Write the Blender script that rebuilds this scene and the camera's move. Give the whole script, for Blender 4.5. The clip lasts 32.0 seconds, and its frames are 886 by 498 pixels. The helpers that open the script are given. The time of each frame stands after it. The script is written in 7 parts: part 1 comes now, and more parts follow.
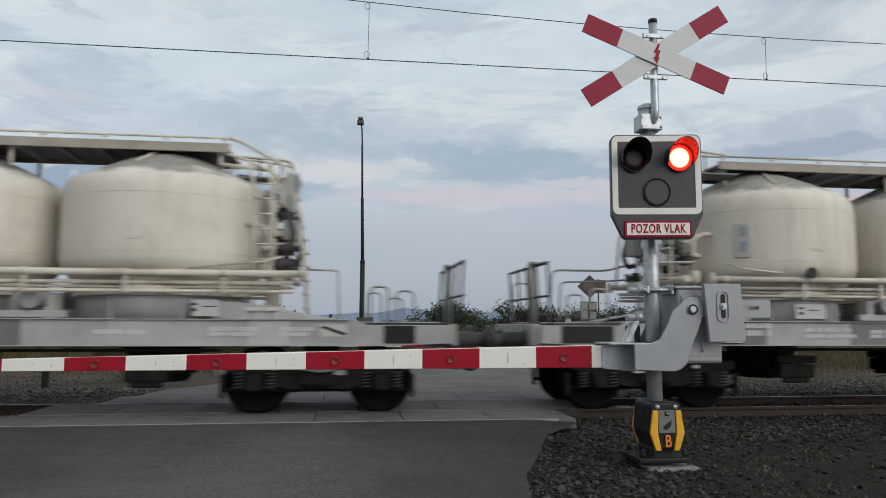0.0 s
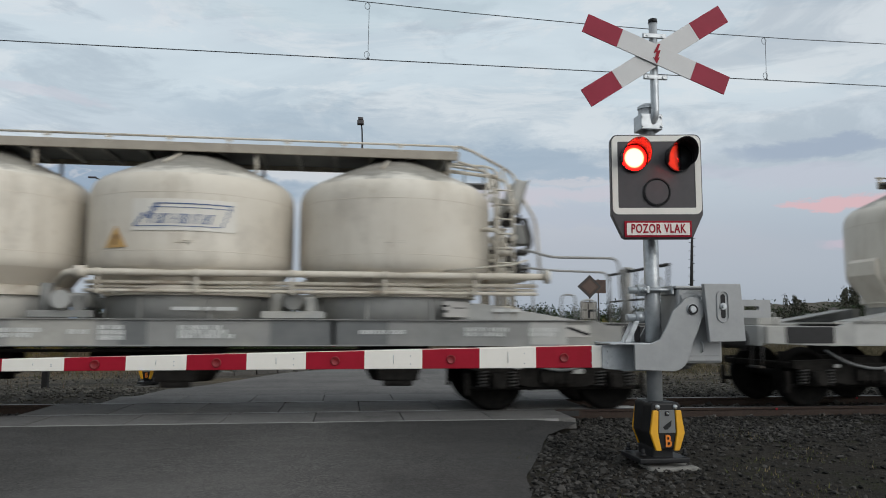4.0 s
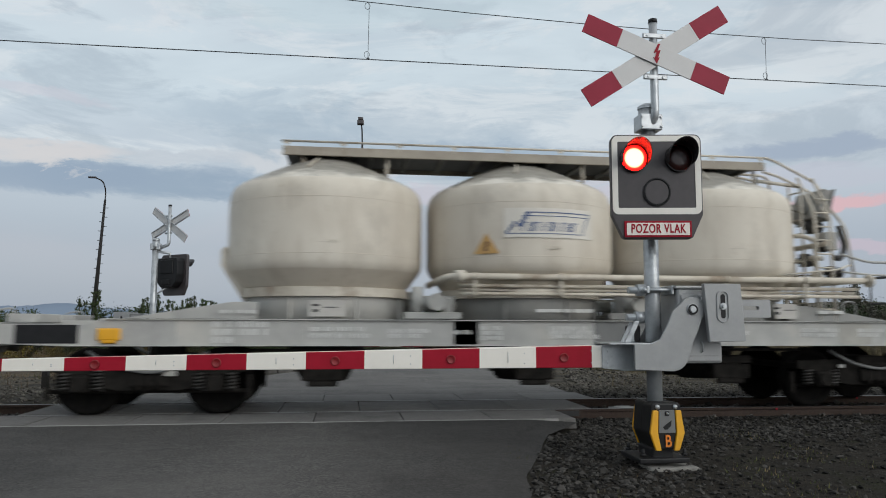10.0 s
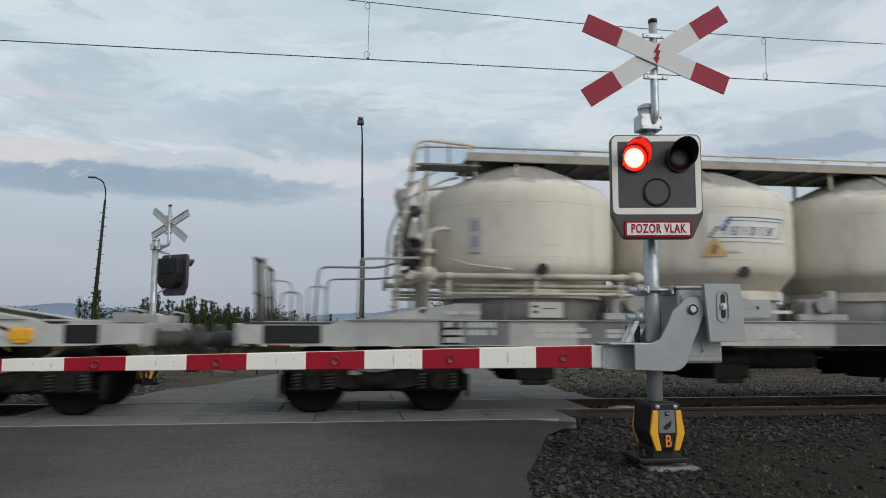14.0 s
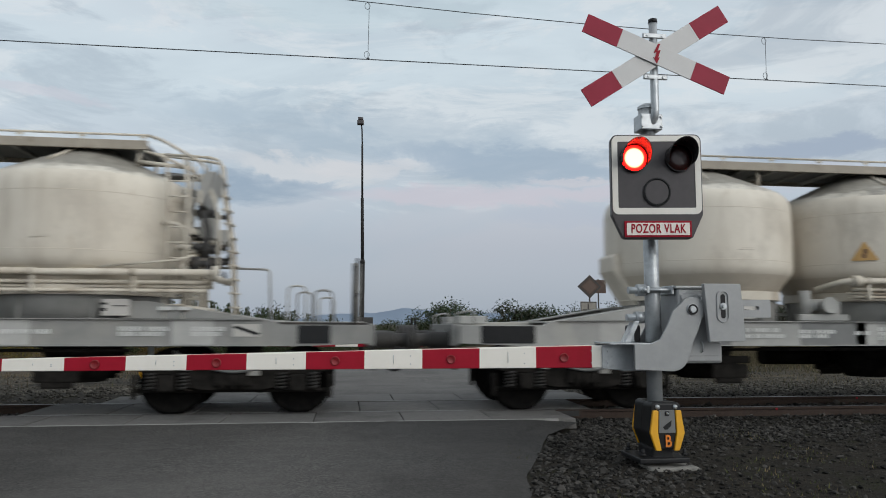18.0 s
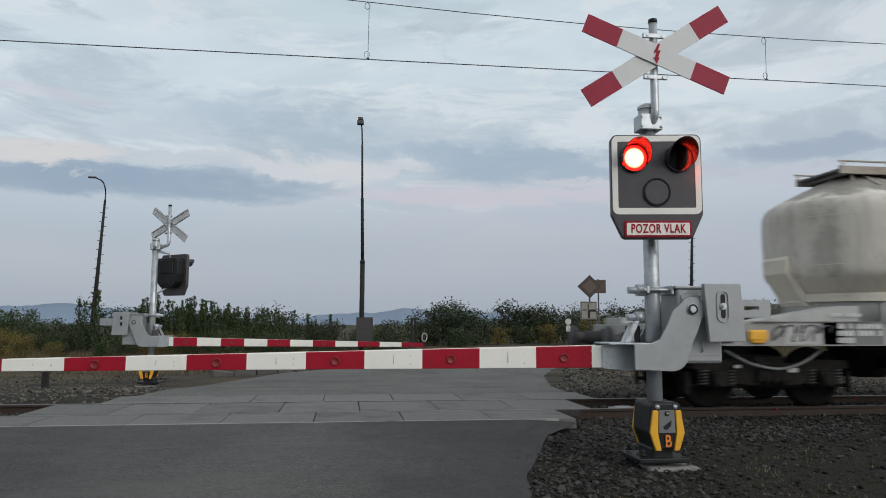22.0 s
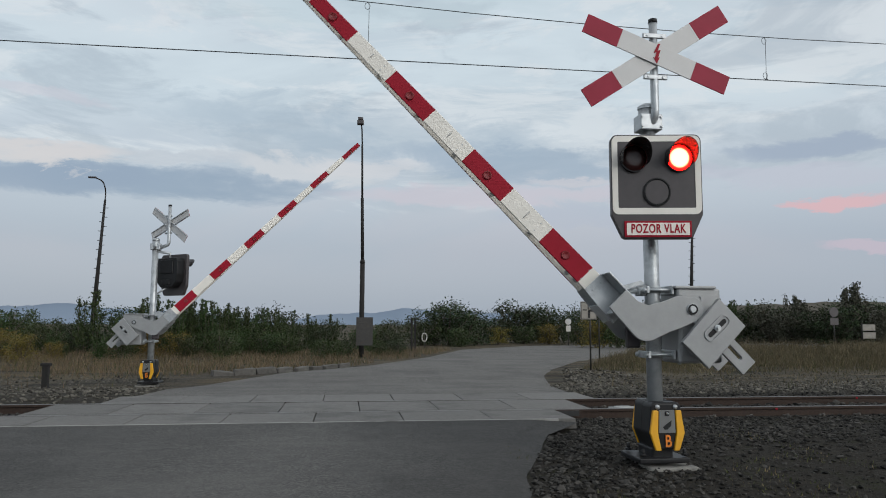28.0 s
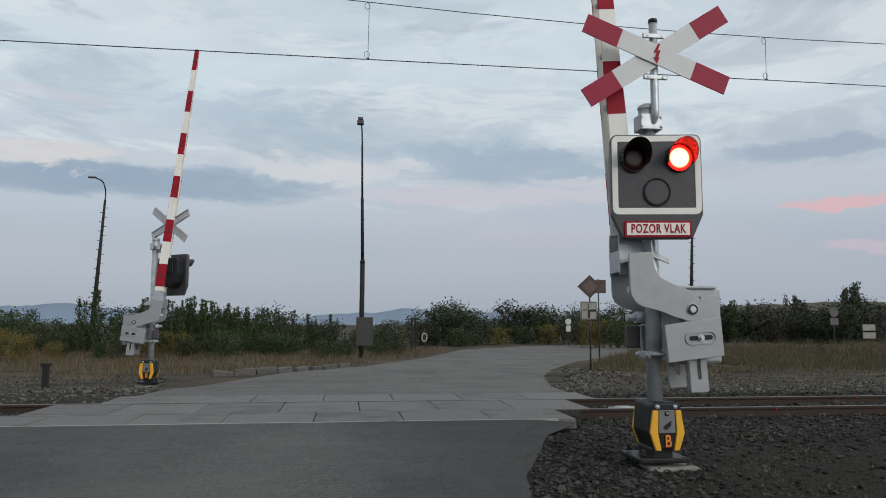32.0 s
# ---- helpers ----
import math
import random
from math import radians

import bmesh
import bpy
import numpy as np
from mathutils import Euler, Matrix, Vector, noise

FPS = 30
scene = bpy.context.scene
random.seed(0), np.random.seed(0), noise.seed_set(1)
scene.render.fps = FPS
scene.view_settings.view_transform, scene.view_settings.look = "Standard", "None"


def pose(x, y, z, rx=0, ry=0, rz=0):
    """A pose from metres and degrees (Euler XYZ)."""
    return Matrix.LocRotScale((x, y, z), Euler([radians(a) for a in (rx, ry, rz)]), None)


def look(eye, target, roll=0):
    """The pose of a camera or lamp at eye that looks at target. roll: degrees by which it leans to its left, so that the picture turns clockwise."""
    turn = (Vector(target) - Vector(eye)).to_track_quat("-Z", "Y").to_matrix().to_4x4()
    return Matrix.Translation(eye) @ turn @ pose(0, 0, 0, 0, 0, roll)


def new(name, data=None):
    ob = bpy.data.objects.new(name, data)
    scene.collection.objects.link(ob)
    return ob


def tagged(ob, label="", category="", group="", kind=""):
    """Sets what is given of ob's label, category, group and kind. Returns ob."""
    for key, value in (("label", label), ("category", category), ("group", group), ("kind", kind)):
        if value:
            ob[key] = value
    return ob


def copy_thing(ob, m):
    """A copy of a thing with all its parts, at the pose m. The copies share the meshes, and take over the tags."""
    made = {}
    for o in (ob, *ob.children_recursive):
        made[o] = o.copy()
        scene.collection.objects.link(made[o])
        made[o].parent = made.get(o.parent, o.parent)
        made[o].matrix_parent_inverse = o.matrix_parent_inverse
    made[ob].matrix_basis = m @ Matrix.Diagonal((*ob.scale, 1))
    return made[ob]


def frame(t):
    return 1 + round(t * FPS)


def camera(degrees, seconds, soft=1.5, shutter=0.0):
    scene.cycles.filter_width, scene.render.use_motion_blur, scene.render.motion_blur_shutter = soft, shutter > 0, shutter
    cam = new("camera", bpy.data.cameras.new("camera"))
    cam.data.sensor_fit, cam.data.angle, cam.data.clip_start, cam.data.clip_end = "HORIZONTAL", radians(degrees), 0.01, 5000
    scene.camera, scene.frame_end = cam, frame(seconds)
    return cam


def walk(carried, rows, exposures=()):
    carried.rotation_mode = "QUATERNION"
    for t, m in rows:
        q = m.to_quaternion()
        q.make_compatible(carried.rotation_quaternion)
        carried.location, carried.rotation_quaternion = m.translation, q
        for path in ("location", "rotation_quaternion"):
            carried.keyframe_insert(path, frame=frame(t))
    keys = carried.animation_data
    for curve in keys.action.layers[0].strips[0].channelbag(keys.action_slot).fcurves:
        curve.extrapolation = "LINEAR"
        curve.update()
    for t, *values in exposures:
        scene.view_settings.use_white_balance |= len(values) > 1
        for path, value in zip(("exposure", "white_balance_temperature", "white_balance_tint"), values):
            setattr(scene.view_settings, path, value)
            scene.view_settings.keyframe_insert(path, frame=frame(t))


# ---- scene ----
# World: x along the railway, y across it (away from the camera), z up from the top of the rails.
WIDE = 63.0 - 0.023
EYE = Vector((0.0, -11.03186, 1.28794))
YAW, PITCH = 0.13421, 0.10418
AHEAD = Vector((math.sin(YAW) * math.cos(PITCH), math.cos(YAW) * math.cos(PITCH), math.sin(PITCH)))
cam = camera(WIDE, 32.0, soft=1.0, shutter=0.32)
stand = look(EYE, EYE + AHEAD * 10, 0.194)
walk(cam, [(0.0, stand), (32.0, stand)])
TRACK = 0.72          # centre line of the railway


# ---- world and sun: a cloudy evening sky, the west behind the camera ----
def evening_sky():
    world = bpy.data.worlds.new("evening_sky")
    scene.world = world
    world.use_nodes = True
    nt = world.node_tree
    nt.nodes.clear()
    N, L = nt.nodes.new, nt.links.new
    out, bg = N("ShaderNodeOutputWorld"), N("ShaderNodeBackground")
    tc = N("ShaderNodeTexCoord")
    sep = N("ShaderNodeSeparateXYZ")
    L(tc.outputs["Generated"], sep.inputs[0])

    def val(op, a, b=None, c=None, clamp=False):
        n = N("ShaderNodeMath")
        n.operation, n.use_clamp = op, clamp
        for i, v in enumerate((a, b, c)):
            if v is None:
                continue
            if isinstance(v, (int, float)):
                n.inputs[i].default_value = v
            else:
                L(v, n.inputs[i])
        return n.outputs[0]

    def ramp(fac, stops):
        n = N("ShaderNodeValToRGB")
        n.color_ramp.interpolation = "EASE"
        while len(n.color_ramp.elements) < len(stops):
            n.color_ramp.elements.new(0.5)
        for e, (p, c) in zip(n.color_ramp.elements, stops):
            e.position, e.color = p, (*c, 1)
        L(fac, n.inputs[0])
        return n.outputs[0]

    def mix(fac, a, b, how="MIX"):
        n = N("ShaderNodeMix")
        n.data_type, n.blend_type = "RGBA", how
        if isinstance(fac, (int, float)):
            n.inputs[0].default_value = fac
        else:
            L(fac, n.inputs[0])
        for i, v in ((6, a), (7, b)):
            if isinstance(v, tuple):
                n.inputs[i].default_value = (*v, 1)
            else:
                L(v, n.inputs[i])
        return n.outputs[2]

    sky = N("ShaderNodeTexSky")
    sky.sky_type, sky.sun_disc = "NISHITA", False
    sky.sun_elevation, sky.sun_rotation = radians(24), radians(141)
    sky.air_density, sky.dust_density = 1.4, 2.0
    clear = mix(1.0, sky.outputs[0], (0.10, 0.10, 0.10), "MULTIPLY")
    # cloud sheet: directions flattened onto a plane overhead, so that clouds shrink to the horizon
    up = val("MAXIMUM", sep.outputs[2], 0.0)
    lift = val("ADD", up, 0.10)
    cx, cy = val("DIVIDE", sep.outputs[0], lift), val("DIVIDE", sep.outputs[1], lift)
    plane = N("ShaderNodeCombineXYZ")
    L(cx, plane.inputs[0])
    L(val("MULTIPLY", cy, 1.0), plane.inputs[1])
    plane.inputs[2].default_value = 3.7

    def cloud(scale, detail, rough, distort, sx=1.0, sy=1.0, off=0.0):
        mp = N("ShaderNodeMapping")
        mp.inputs["Scale"].default_value = (sx, sy, 1)
        mp.inputs["Location"].default_value = (off, off * 0.7, 0)
        L(plane.outputs[0], mp.inputs[0])
        n = N("ShaderNodeTexNoise")
        n.inputs["Scale"].default_value, n.inputs["Detail"].default_value = scale, detail
        n.inputs["Roughness"].default_value, n.inputs["Distortion"].default_value = rough, distort
        L(mp.outputs[0], n.inputs["Vector"])
        return n.outputs[0]

    high = ramp(up, [(0.0, (0.385, 0.445, 0.53)), (0.09, (0.415, 0.478, 0.572)), (0.2, (0.545, 0.612, 0.69)),
                     (0.32, (0.68, 0.775, 0.835)), (0.45, (0.685, 0.785, 0.85)), (0.62, (0.64, 0.69, 0.73)), (1.0, (0.61, 0.62, 0.63))])
    big = cloud(0.55, 6, 0.55, 0.6, 0.75, 1.0, 1.3)
    dark = ramp(big, [(0.45, (0, 0, 0)), (0.58, (1, 1, 1))])
    clear_low = ramp(up, [(0.12, (0, 0, 0)), (0.22, (1, 1, 1))])
    body = mix(val("MULTIPLY", val("MULTIPLY", dark, clear_low), 0.4), high, (0.40, 0.48, 0.56))
    # billows by compass bearing and height, so that they keep their shape down to the horizon
    az = val("ARCTAN2", sep.outputs[0], sep.outputs[1])
    dome = N("ShaderNodeCombineXYZ")
    L(az, dome.inputs[0])
    L(val("MULTIPLY", sep.outputs[2], 2.0), dome.inputs[1])

    def billow(scale, detail, rough, distort, off, sx=1.0):
        mp, n = N("ShaderNodeMapping"), N("ShaderNodeTexNoise")
        mp.inputs["Location"].default_value, mp.inputs["Scale"].default_value = (off, off * 1.7, 0), (sx, 1, 1)
        L(dome.outputs[0], mp.inputs[0])
        n.inputs["Scale"].default_value, n.inputs["Detail"].default_value = scale, detail
        n.inputs["Roughness"].default_value, n.inputs["Distortion"].default_value = rough, distort
        L(mp.outputs[0], n.inputs["Vector"])
        return n.outputs[0]

    puffs = billow(6.0, 12, 0.64, 0.7, 2.7, 0.55)
    light = ramp(puffs, [(0.49, (0, 0, 0)), (0.58, (1, 1, 1))])
    body = mix(val("MULTIPLY", val("MULTIPLY", light, clear_low), 0.7), body, (0.75, 0.80, 0.835))
    shade = billow(8.0, 12, 0.64, 0.6, 6.1, 0.5)
    greyer = ramp(shade, [(0.50, (0, 0, 0)), (0.64, (1, 1, 1))])
    body = mix(val("MULTIPLY", val("MULTIPLY", greyer, clear_low), 0.55), body, (0.41, 0.485, 0.56))
    blush = ramp(billow(3.0, 5, 0.5, 0.3, 9.4, 0.5), [(0.48, (0, 0, 0)), (0.66, (1, 1, 1))])
    body = mix(val("MULTIPLY", val("MULTIPLY", blush, ramp(up, [(0.02, (0, 0, 0)), (0.14, (1, 1, 1)), (0.40, (0.5, 0.5, 0.5))])), 0.22), body, (0.66, 0.58, 0.62))
    warp = val("SUBTRACT", billow(12.0, 12, 0.66, 0.4, 4.4, 0.7), 0.5)
    tufts = billow(10.0, 12, 0.62, 0.5, 8.3, 0.6)
    warp2 = val("SUBTRACT", billow(4.0, 6, 0.6, 0.3, 1.9), 0.5)

    def bank(body, a0, z0, ra, rz, colour, amount, slope=0.0, ragged=0.05, hard=1.5):
        """One cloud about the bearing a0 and the height z0, ra degrees and rz high to each side."""
        away = val("SUBTRACT", val("MULTIPLY_ADD", warp2, 0.10, az), radians(a0))
        da = val("DIVIDE", away, radians(ra))
        dz = val("DIVIDE", val("SUBTRACT", val("MULTIPLY_ADD", warp, ragged * 1.6, sep.outputs[2]), val("MULTIPLY_ADD", away, slope, z0)), rz)
        r2 = val("ADD", val("MULTIPLY", da, da), val("MULTIPLY", dz, dz))
        m = val("MULTIPLY", val("SUBTRACT", 1.0, r2, clamp=True), val("MULTIPLY_ADD", tufts, 2.4, -0.2))
        return mix(val("MULTIPLY", val("SMOOTH_MIN", val("MULTIPLY", m, hard), 1.0, 0.4), amount, clamp=True), body, colour)

    def srgb(r, g, b):
        return tuple((v / 255 / 12.92) if v < 10 else ((v / 255 + 0.055) / 1.055) ** 2.4 for v in (r, g, b))

    body = bank(body, 1.1, 0.259, 18.8, 0.0329, srgb(166, 184, 200), 0.55, -0.075, 0.07)
    body = bank(body, 12.1, 0.219, 11.7, 0.0285, srgb(160, 178, 197), 0.75, -0.081, 0.06)
    body = bank(body, -4.2, 0.208, 7.4, 0.0207, srgb(214, 216, 220), 0.75, -0.063, 0.06)
    body = bank(body, -12.1, 0.179, 13.2, 0.0216, srgb(148, 166, 187), 0.95, -0.005, 0.03)
    body = bank(body, -22.2, 0.175, 8.9, 0.0199, srgb(148, 165, 187), 0.9, 0.048, 0.03)
    body = bank(body, -13.4, 0.209, 6.0, 0.0141, srgb(196, 203, 212), 0.7, -0.011, 0.05)
    body = bank(body, -21.1, 0.206, 5.3, 0.0212, srgb(216, 213, 214), 0.95, 0.058, 0.06)
    body = bank(body, 1.2, 0.211, 5.4, 0.0105, srgb(216, 216, 220), 0.6, 0.015, 0.04)
    body = bank(body, 12.0, 0.175, 14.8, 0.0168, srgb(206, 200, 211), 0.7, -0.000, 0.04)
    body = bank(body, 19.5, 0.144, 8.6, 0.0181, srgb(178, 188, 207), 0.4, -0.035, 0.04)
    body = bank(body, 35.3, 0.215, 6.1, 0.0160, srgb(162, 176, 196), 0.85, -0.060, 0.04)
    body = bank(body, 36.5, 0.148, 3.8, 0.0101, srgb(228, 184, 190), 0.85, -0.028, 0.04)
    body = bank(body, 38.1, 0.096, 3.7, 0.0121, srgb(206, 190, 206), 0.65, -0.058, 0.04)
    body = bank(body, 33.8, 0.185, 8.1, 0.0137, srgb(196, 197, 212), 0.5, -0.093, 0.04)
    body = bank(body, -22.2, 0.273, 5.5, 0.0076, srgb(206, 204, 214), 0.5, -0.051, 0.03)
    body = bank(body, 17.4, 0.194, 4.0, 0.0060, srgb(214, 210, 216), 0.6, -0.039, 0.03)
    body = bank(body, 0.1, 0.407, 19.1, 0.0256, srgb(200, 217, 224), 0.5, 0.031, 0.07)
    # the bright half of the sky, where the sun has just gone down behind the clouds
    dot = N("ShaderNodeVectorMath")
    dot.operation = "DOT_PRODUCT"
    L(tc.outputs["Generated"], dot.inputs[0])
    dot.inputs[1].default_value = Vector((0.62, -0.78, 0.32)).normalized()
    west = val("POWER", val("MAXIMUM", dot.outputs["Value"], 0.0), 2.2)
    glow = mix(west, (1.0, 1.0, 1.0), (2.2, 2.17, 2.12))
    body = mix(1.0, body, glow, "MULTIPLY")
    total = mix(0.12, body, clear)
    L(total, bg.inputs[0])
    bg.inputs[1].default_value = 1.0
    L(bg.outputs[0], out.inputs[0])


evening_sky()
sun = new("sun", bpy.data.lights.new("sun", "SUN"))
sun.data.energy, sun.data.angle, sun.data.color = 0.95, radians(45), (1.0, 0.965, 0.92)
sun.matrix_world = look((6.2, -7.6, 4.4), (0, 0, 0))
scene.view_settings.exposure = 0.0


# ---- materials ----
def mat(name, c1, c2=None, scale=6.0, rough=0.6, metal=0.0, bump=0.15, bscale=None, stretch=(1, 1, 1), stain=None,
        stain_at=(0.55, 0.75), stain_scale=1.5, rnd=0.0, spec=0.5, gen=False):
    """Grain between two colours, a coarser stain over it, fine relief, and some change from piece to piece."""
    m = bpy.data.materials.new(name)
    m.use_nodes = True
    nt = m.node_tree
    N, L = nt.nodes.new, nt.links.new
    b = nt.nodes["Principled BSDF"]
    c2 = c2 or tuple(v * 0.8 for v in c1)
    tc, mp = N("ShaderNodeTexCoord"), N("ShaderNodeMapping")
    mp.inputs["Scale"].default_value = stretch
    L(tc.outputs["Object"], mp.inputs[0])
    info = N("ShaderNodeObjectInfo")
    shift = N("ShaderNodeVectorMath")
    shift.operation = "MULTIPLY_ADD"
    L(info.outputs["Random"], shift.inputs[0])
    shift.inputs[1].default_value = (17, 31, 23)
    L(mp.outputs[0], shift.inputs[2])

    def noise_at(sc, detail=5, r=0.6):
        n = N("ShaderNodeTexNoise")
        n.inputs["Scale"].default_value, n.inputs["Detail"].default_value, n.inputs["Roughness"].default_value = sc, detail, r
        L(shift.outputs[0], n.inputs["Vector"])
        return n.outputs[0]

    def two(fac, a, bb):
        n = N("ShaderNodeMix")
        n.data_type = "RGBA"
        L(fac, n.inputs[0])
        for i, v in ((6, a), (7, bb)):
            if isinstance(v, tuple):
                n.inputs[i].default_value = (*v[:3], 1)
            else:
                L(v, n.inputs[i])
        return n.outputs[2]

    def steep(fac, lo, hi):
        n = N("ShaderNodeMapRange")
        n.inputs[1].default_value, n.inputs[2].default_value = lo, hi
        L(fac, n.inputs[0])
        return n.outputs[0]

    col = two(steep(noise_at(scale), 0.3, 0.7), c1, c2)
    if stain:
        col = two(steep(noise_at(stain_scale, 6, 0.65), *stain_at), col, stain)
    if rnd:
        hsv = N("ShaderNodeHueSaturation")
        mr = N("ShaderNodeMapRange")
        mr.inputs[3].default_value, mr.inputs[4].default_value = 1 - rnd, 1 + rnd
        L(info.outputs["Random"], mr.inputs[0])
        L(mr.outputs[0], hsv.inputs["Value"])
        L(col, hsv.inputs["Color"])
        col = hsv.outputs[0]
    L(col, b.inputs["Base Color"])
    b.inputs["Roughness"].default_value, b.inputs["Metallic"].default_value = rough, metal
    b.inputs["Specular IOR Level"].default_value = spec
    if bump:
        bp = N("ShaderNodeBump")
        bp.inputs["Strength"].default_value, bp.inputs["Distance"].default_value = bump, 0.02
        L(noise_at(bscale or scale * 3), bp.inputs["Height"])
        L(bp.outputs[0], b.inputs["Normal"])
    return m


def leafy(name, c1, c2, rnd=0.25, rough=0.6):
    """Foliage: each leaf its own shade, slightly translucent."""
    m = bpy.data.materials.new(name)
    m.use_nodes = True
    nt = m.node_tree
    N, L = nt.nodes.new, nt.links.new
    b = nt.nodes["Principled BSDF"]
    geo, info = N("ShaderNodeNewGeometry"), N("ShaderNodeObjectInfo")
    mx = N("ShaderNodeMix")
    mx.data_type = "RGBA"
    L(geo.outputs["Random Per Island"], mx.inputs[0])
    mx.inputs[6].default_value, mx.inputs[7].default_value = (*c1, 1), (*c2, 1)
    hsv, mr, mh = N("ShaderNodeHueSaturation"), N("ShaderNodeMapRange"), N("ShaderNodeMapRange")
    mr.inputs[3].default_value, mr.inputs[4].default_value = 1 - rnd, 1 + rnd
    mh.inputs[3].default_value, mh.inputs[4].default_value = 0.47, 0.52
    L(info.outputs["Random"], mr.inputs[0])
    L(info.outputs["Random"], mh.inputs[0])
    L(mr.outputs[0], hsv.inputs["Value"])
    L(mh.outputs[0], hsv.inputs["Hue"])
    L(mx.outputs[2], hsv.inputs["Color"])
    L(hsv.outputs[0], b.inputs["Base Color"])
    b.inputs["Roughness"].default_value = rough
    b.inputs["Specular IOR Level"].default_value = 0.2
    return m


def glowing(name, colour, strength, base=(0.3, 0.02, 0.01)):
    m = bpy.data.materials.new(name)
    m.use_nodes = True
    b = m.node_tree.nodes["Principled BSDF"]
    b.inputs["Base Color"].default_value = (*base, 1)
    b.inputs["Emission Color"].default_value = (*colour, 1)
    b.inputs["Emission Strength"].default_value = strength
    b.inputs["Roughness"].default_value = 0.3
    return m



def tank_paint(name, c1, c2, streak, dust, lo):
    """Cream paint under cement dust: broad patches, vertical runs and small chips."""
    m = bpy.data.materials.new(name)
    m.use_nodes = True
    nt = m.node_tree
    N, L = nt.nodes.new, nt.links.new
    b = nt.nodes["Principled BSDF"]
    tc, info, at = N("ShaderNodeTexCoord"), N("ShaderNodeObjectInfo"), N("ShaderNodeVectorMath")
    at.operation = "MULTIPLY_ADD"
    L(info.outputs["Random"], at.inputs[0])
    at.inputs[1].default_value = (37, 53, 29)
    L(tc.outputs["Object"], at.inputs[2])

    def grain_at(scale, stretch, detail=6, rough=0.6):
        mp, n = N("ShaderNodeMapping"), N("ShaderNodeTexNoise")
        mp.inputs["Scale"].default_value = stretch
        L(at.outputs[0], mp.inputs[0])
        n.inputs["Scale"].default_value, n.inputs["Detail"].default_value, n.inputs["Roughness"].default_value = scale, detail, rough
        L(mp.outputs[0], n.inputs["Vector"])
        return n.outputs[0]

    def over(fac, f0, f1, amount, a, c):
        r, n = N("ShaderNodeMapRange"), N("ShaderNodeMix")
        r.inputs[1].default_value, r.inputs[2].default_value, r.inputs[4].default_value = f0, f1, amount
        L(fac, r.inputs[0])
        n.data_type = "RGBA"
        L(r.outputs[0], n.inputs[0])
        for i, v in ((6, a), (7, c)):
            if isinstance(v, tuple):
                n.inputs[i].default_value = (*v, 1)
            else:
                L(v, n.inputs[i])
        return n.outputs[2]

    col = over(grain_at(0.7, (1, 1, 1.3)), 0.35, 0.65, 1.0, c1, c2)
    col = over(grain_at(2.6, (1, 1, 0.16), 7, 0.65), 0.52 - lo * 0.5, 0.78 - lo * 0.3, 0.6, col, streak)
    col = over(grain_at(1.1, (1, 1, 0.8), 8, 0.7), 0.54 - lo, 0.66 - lo, 0.55 + lo * 1.5, col, dust)
    col = over(grain_at(9.0, (1, 1, 0.5), 4, 0.6), 0.64, 0.72, 0.4, col, tuple(v * 1.3 for v in streak))
    L(col, b.inputs["Base Color"])
    b.inputs["Roughness"].default_value, b.inputs["Specular IOR Level"].default_value = 0.5, 0.4
    bp = N("ShaderNodeBump")
    bp.inputs["Strength"].default_value, bp.inputs["Distance"].default_value = 0.08, 0.02
    L(grain_at(12, (1, 1, 1)), bp.inputs["Height"])
    L(bp.outputs[0], b.inputs["Normal"])
    return m


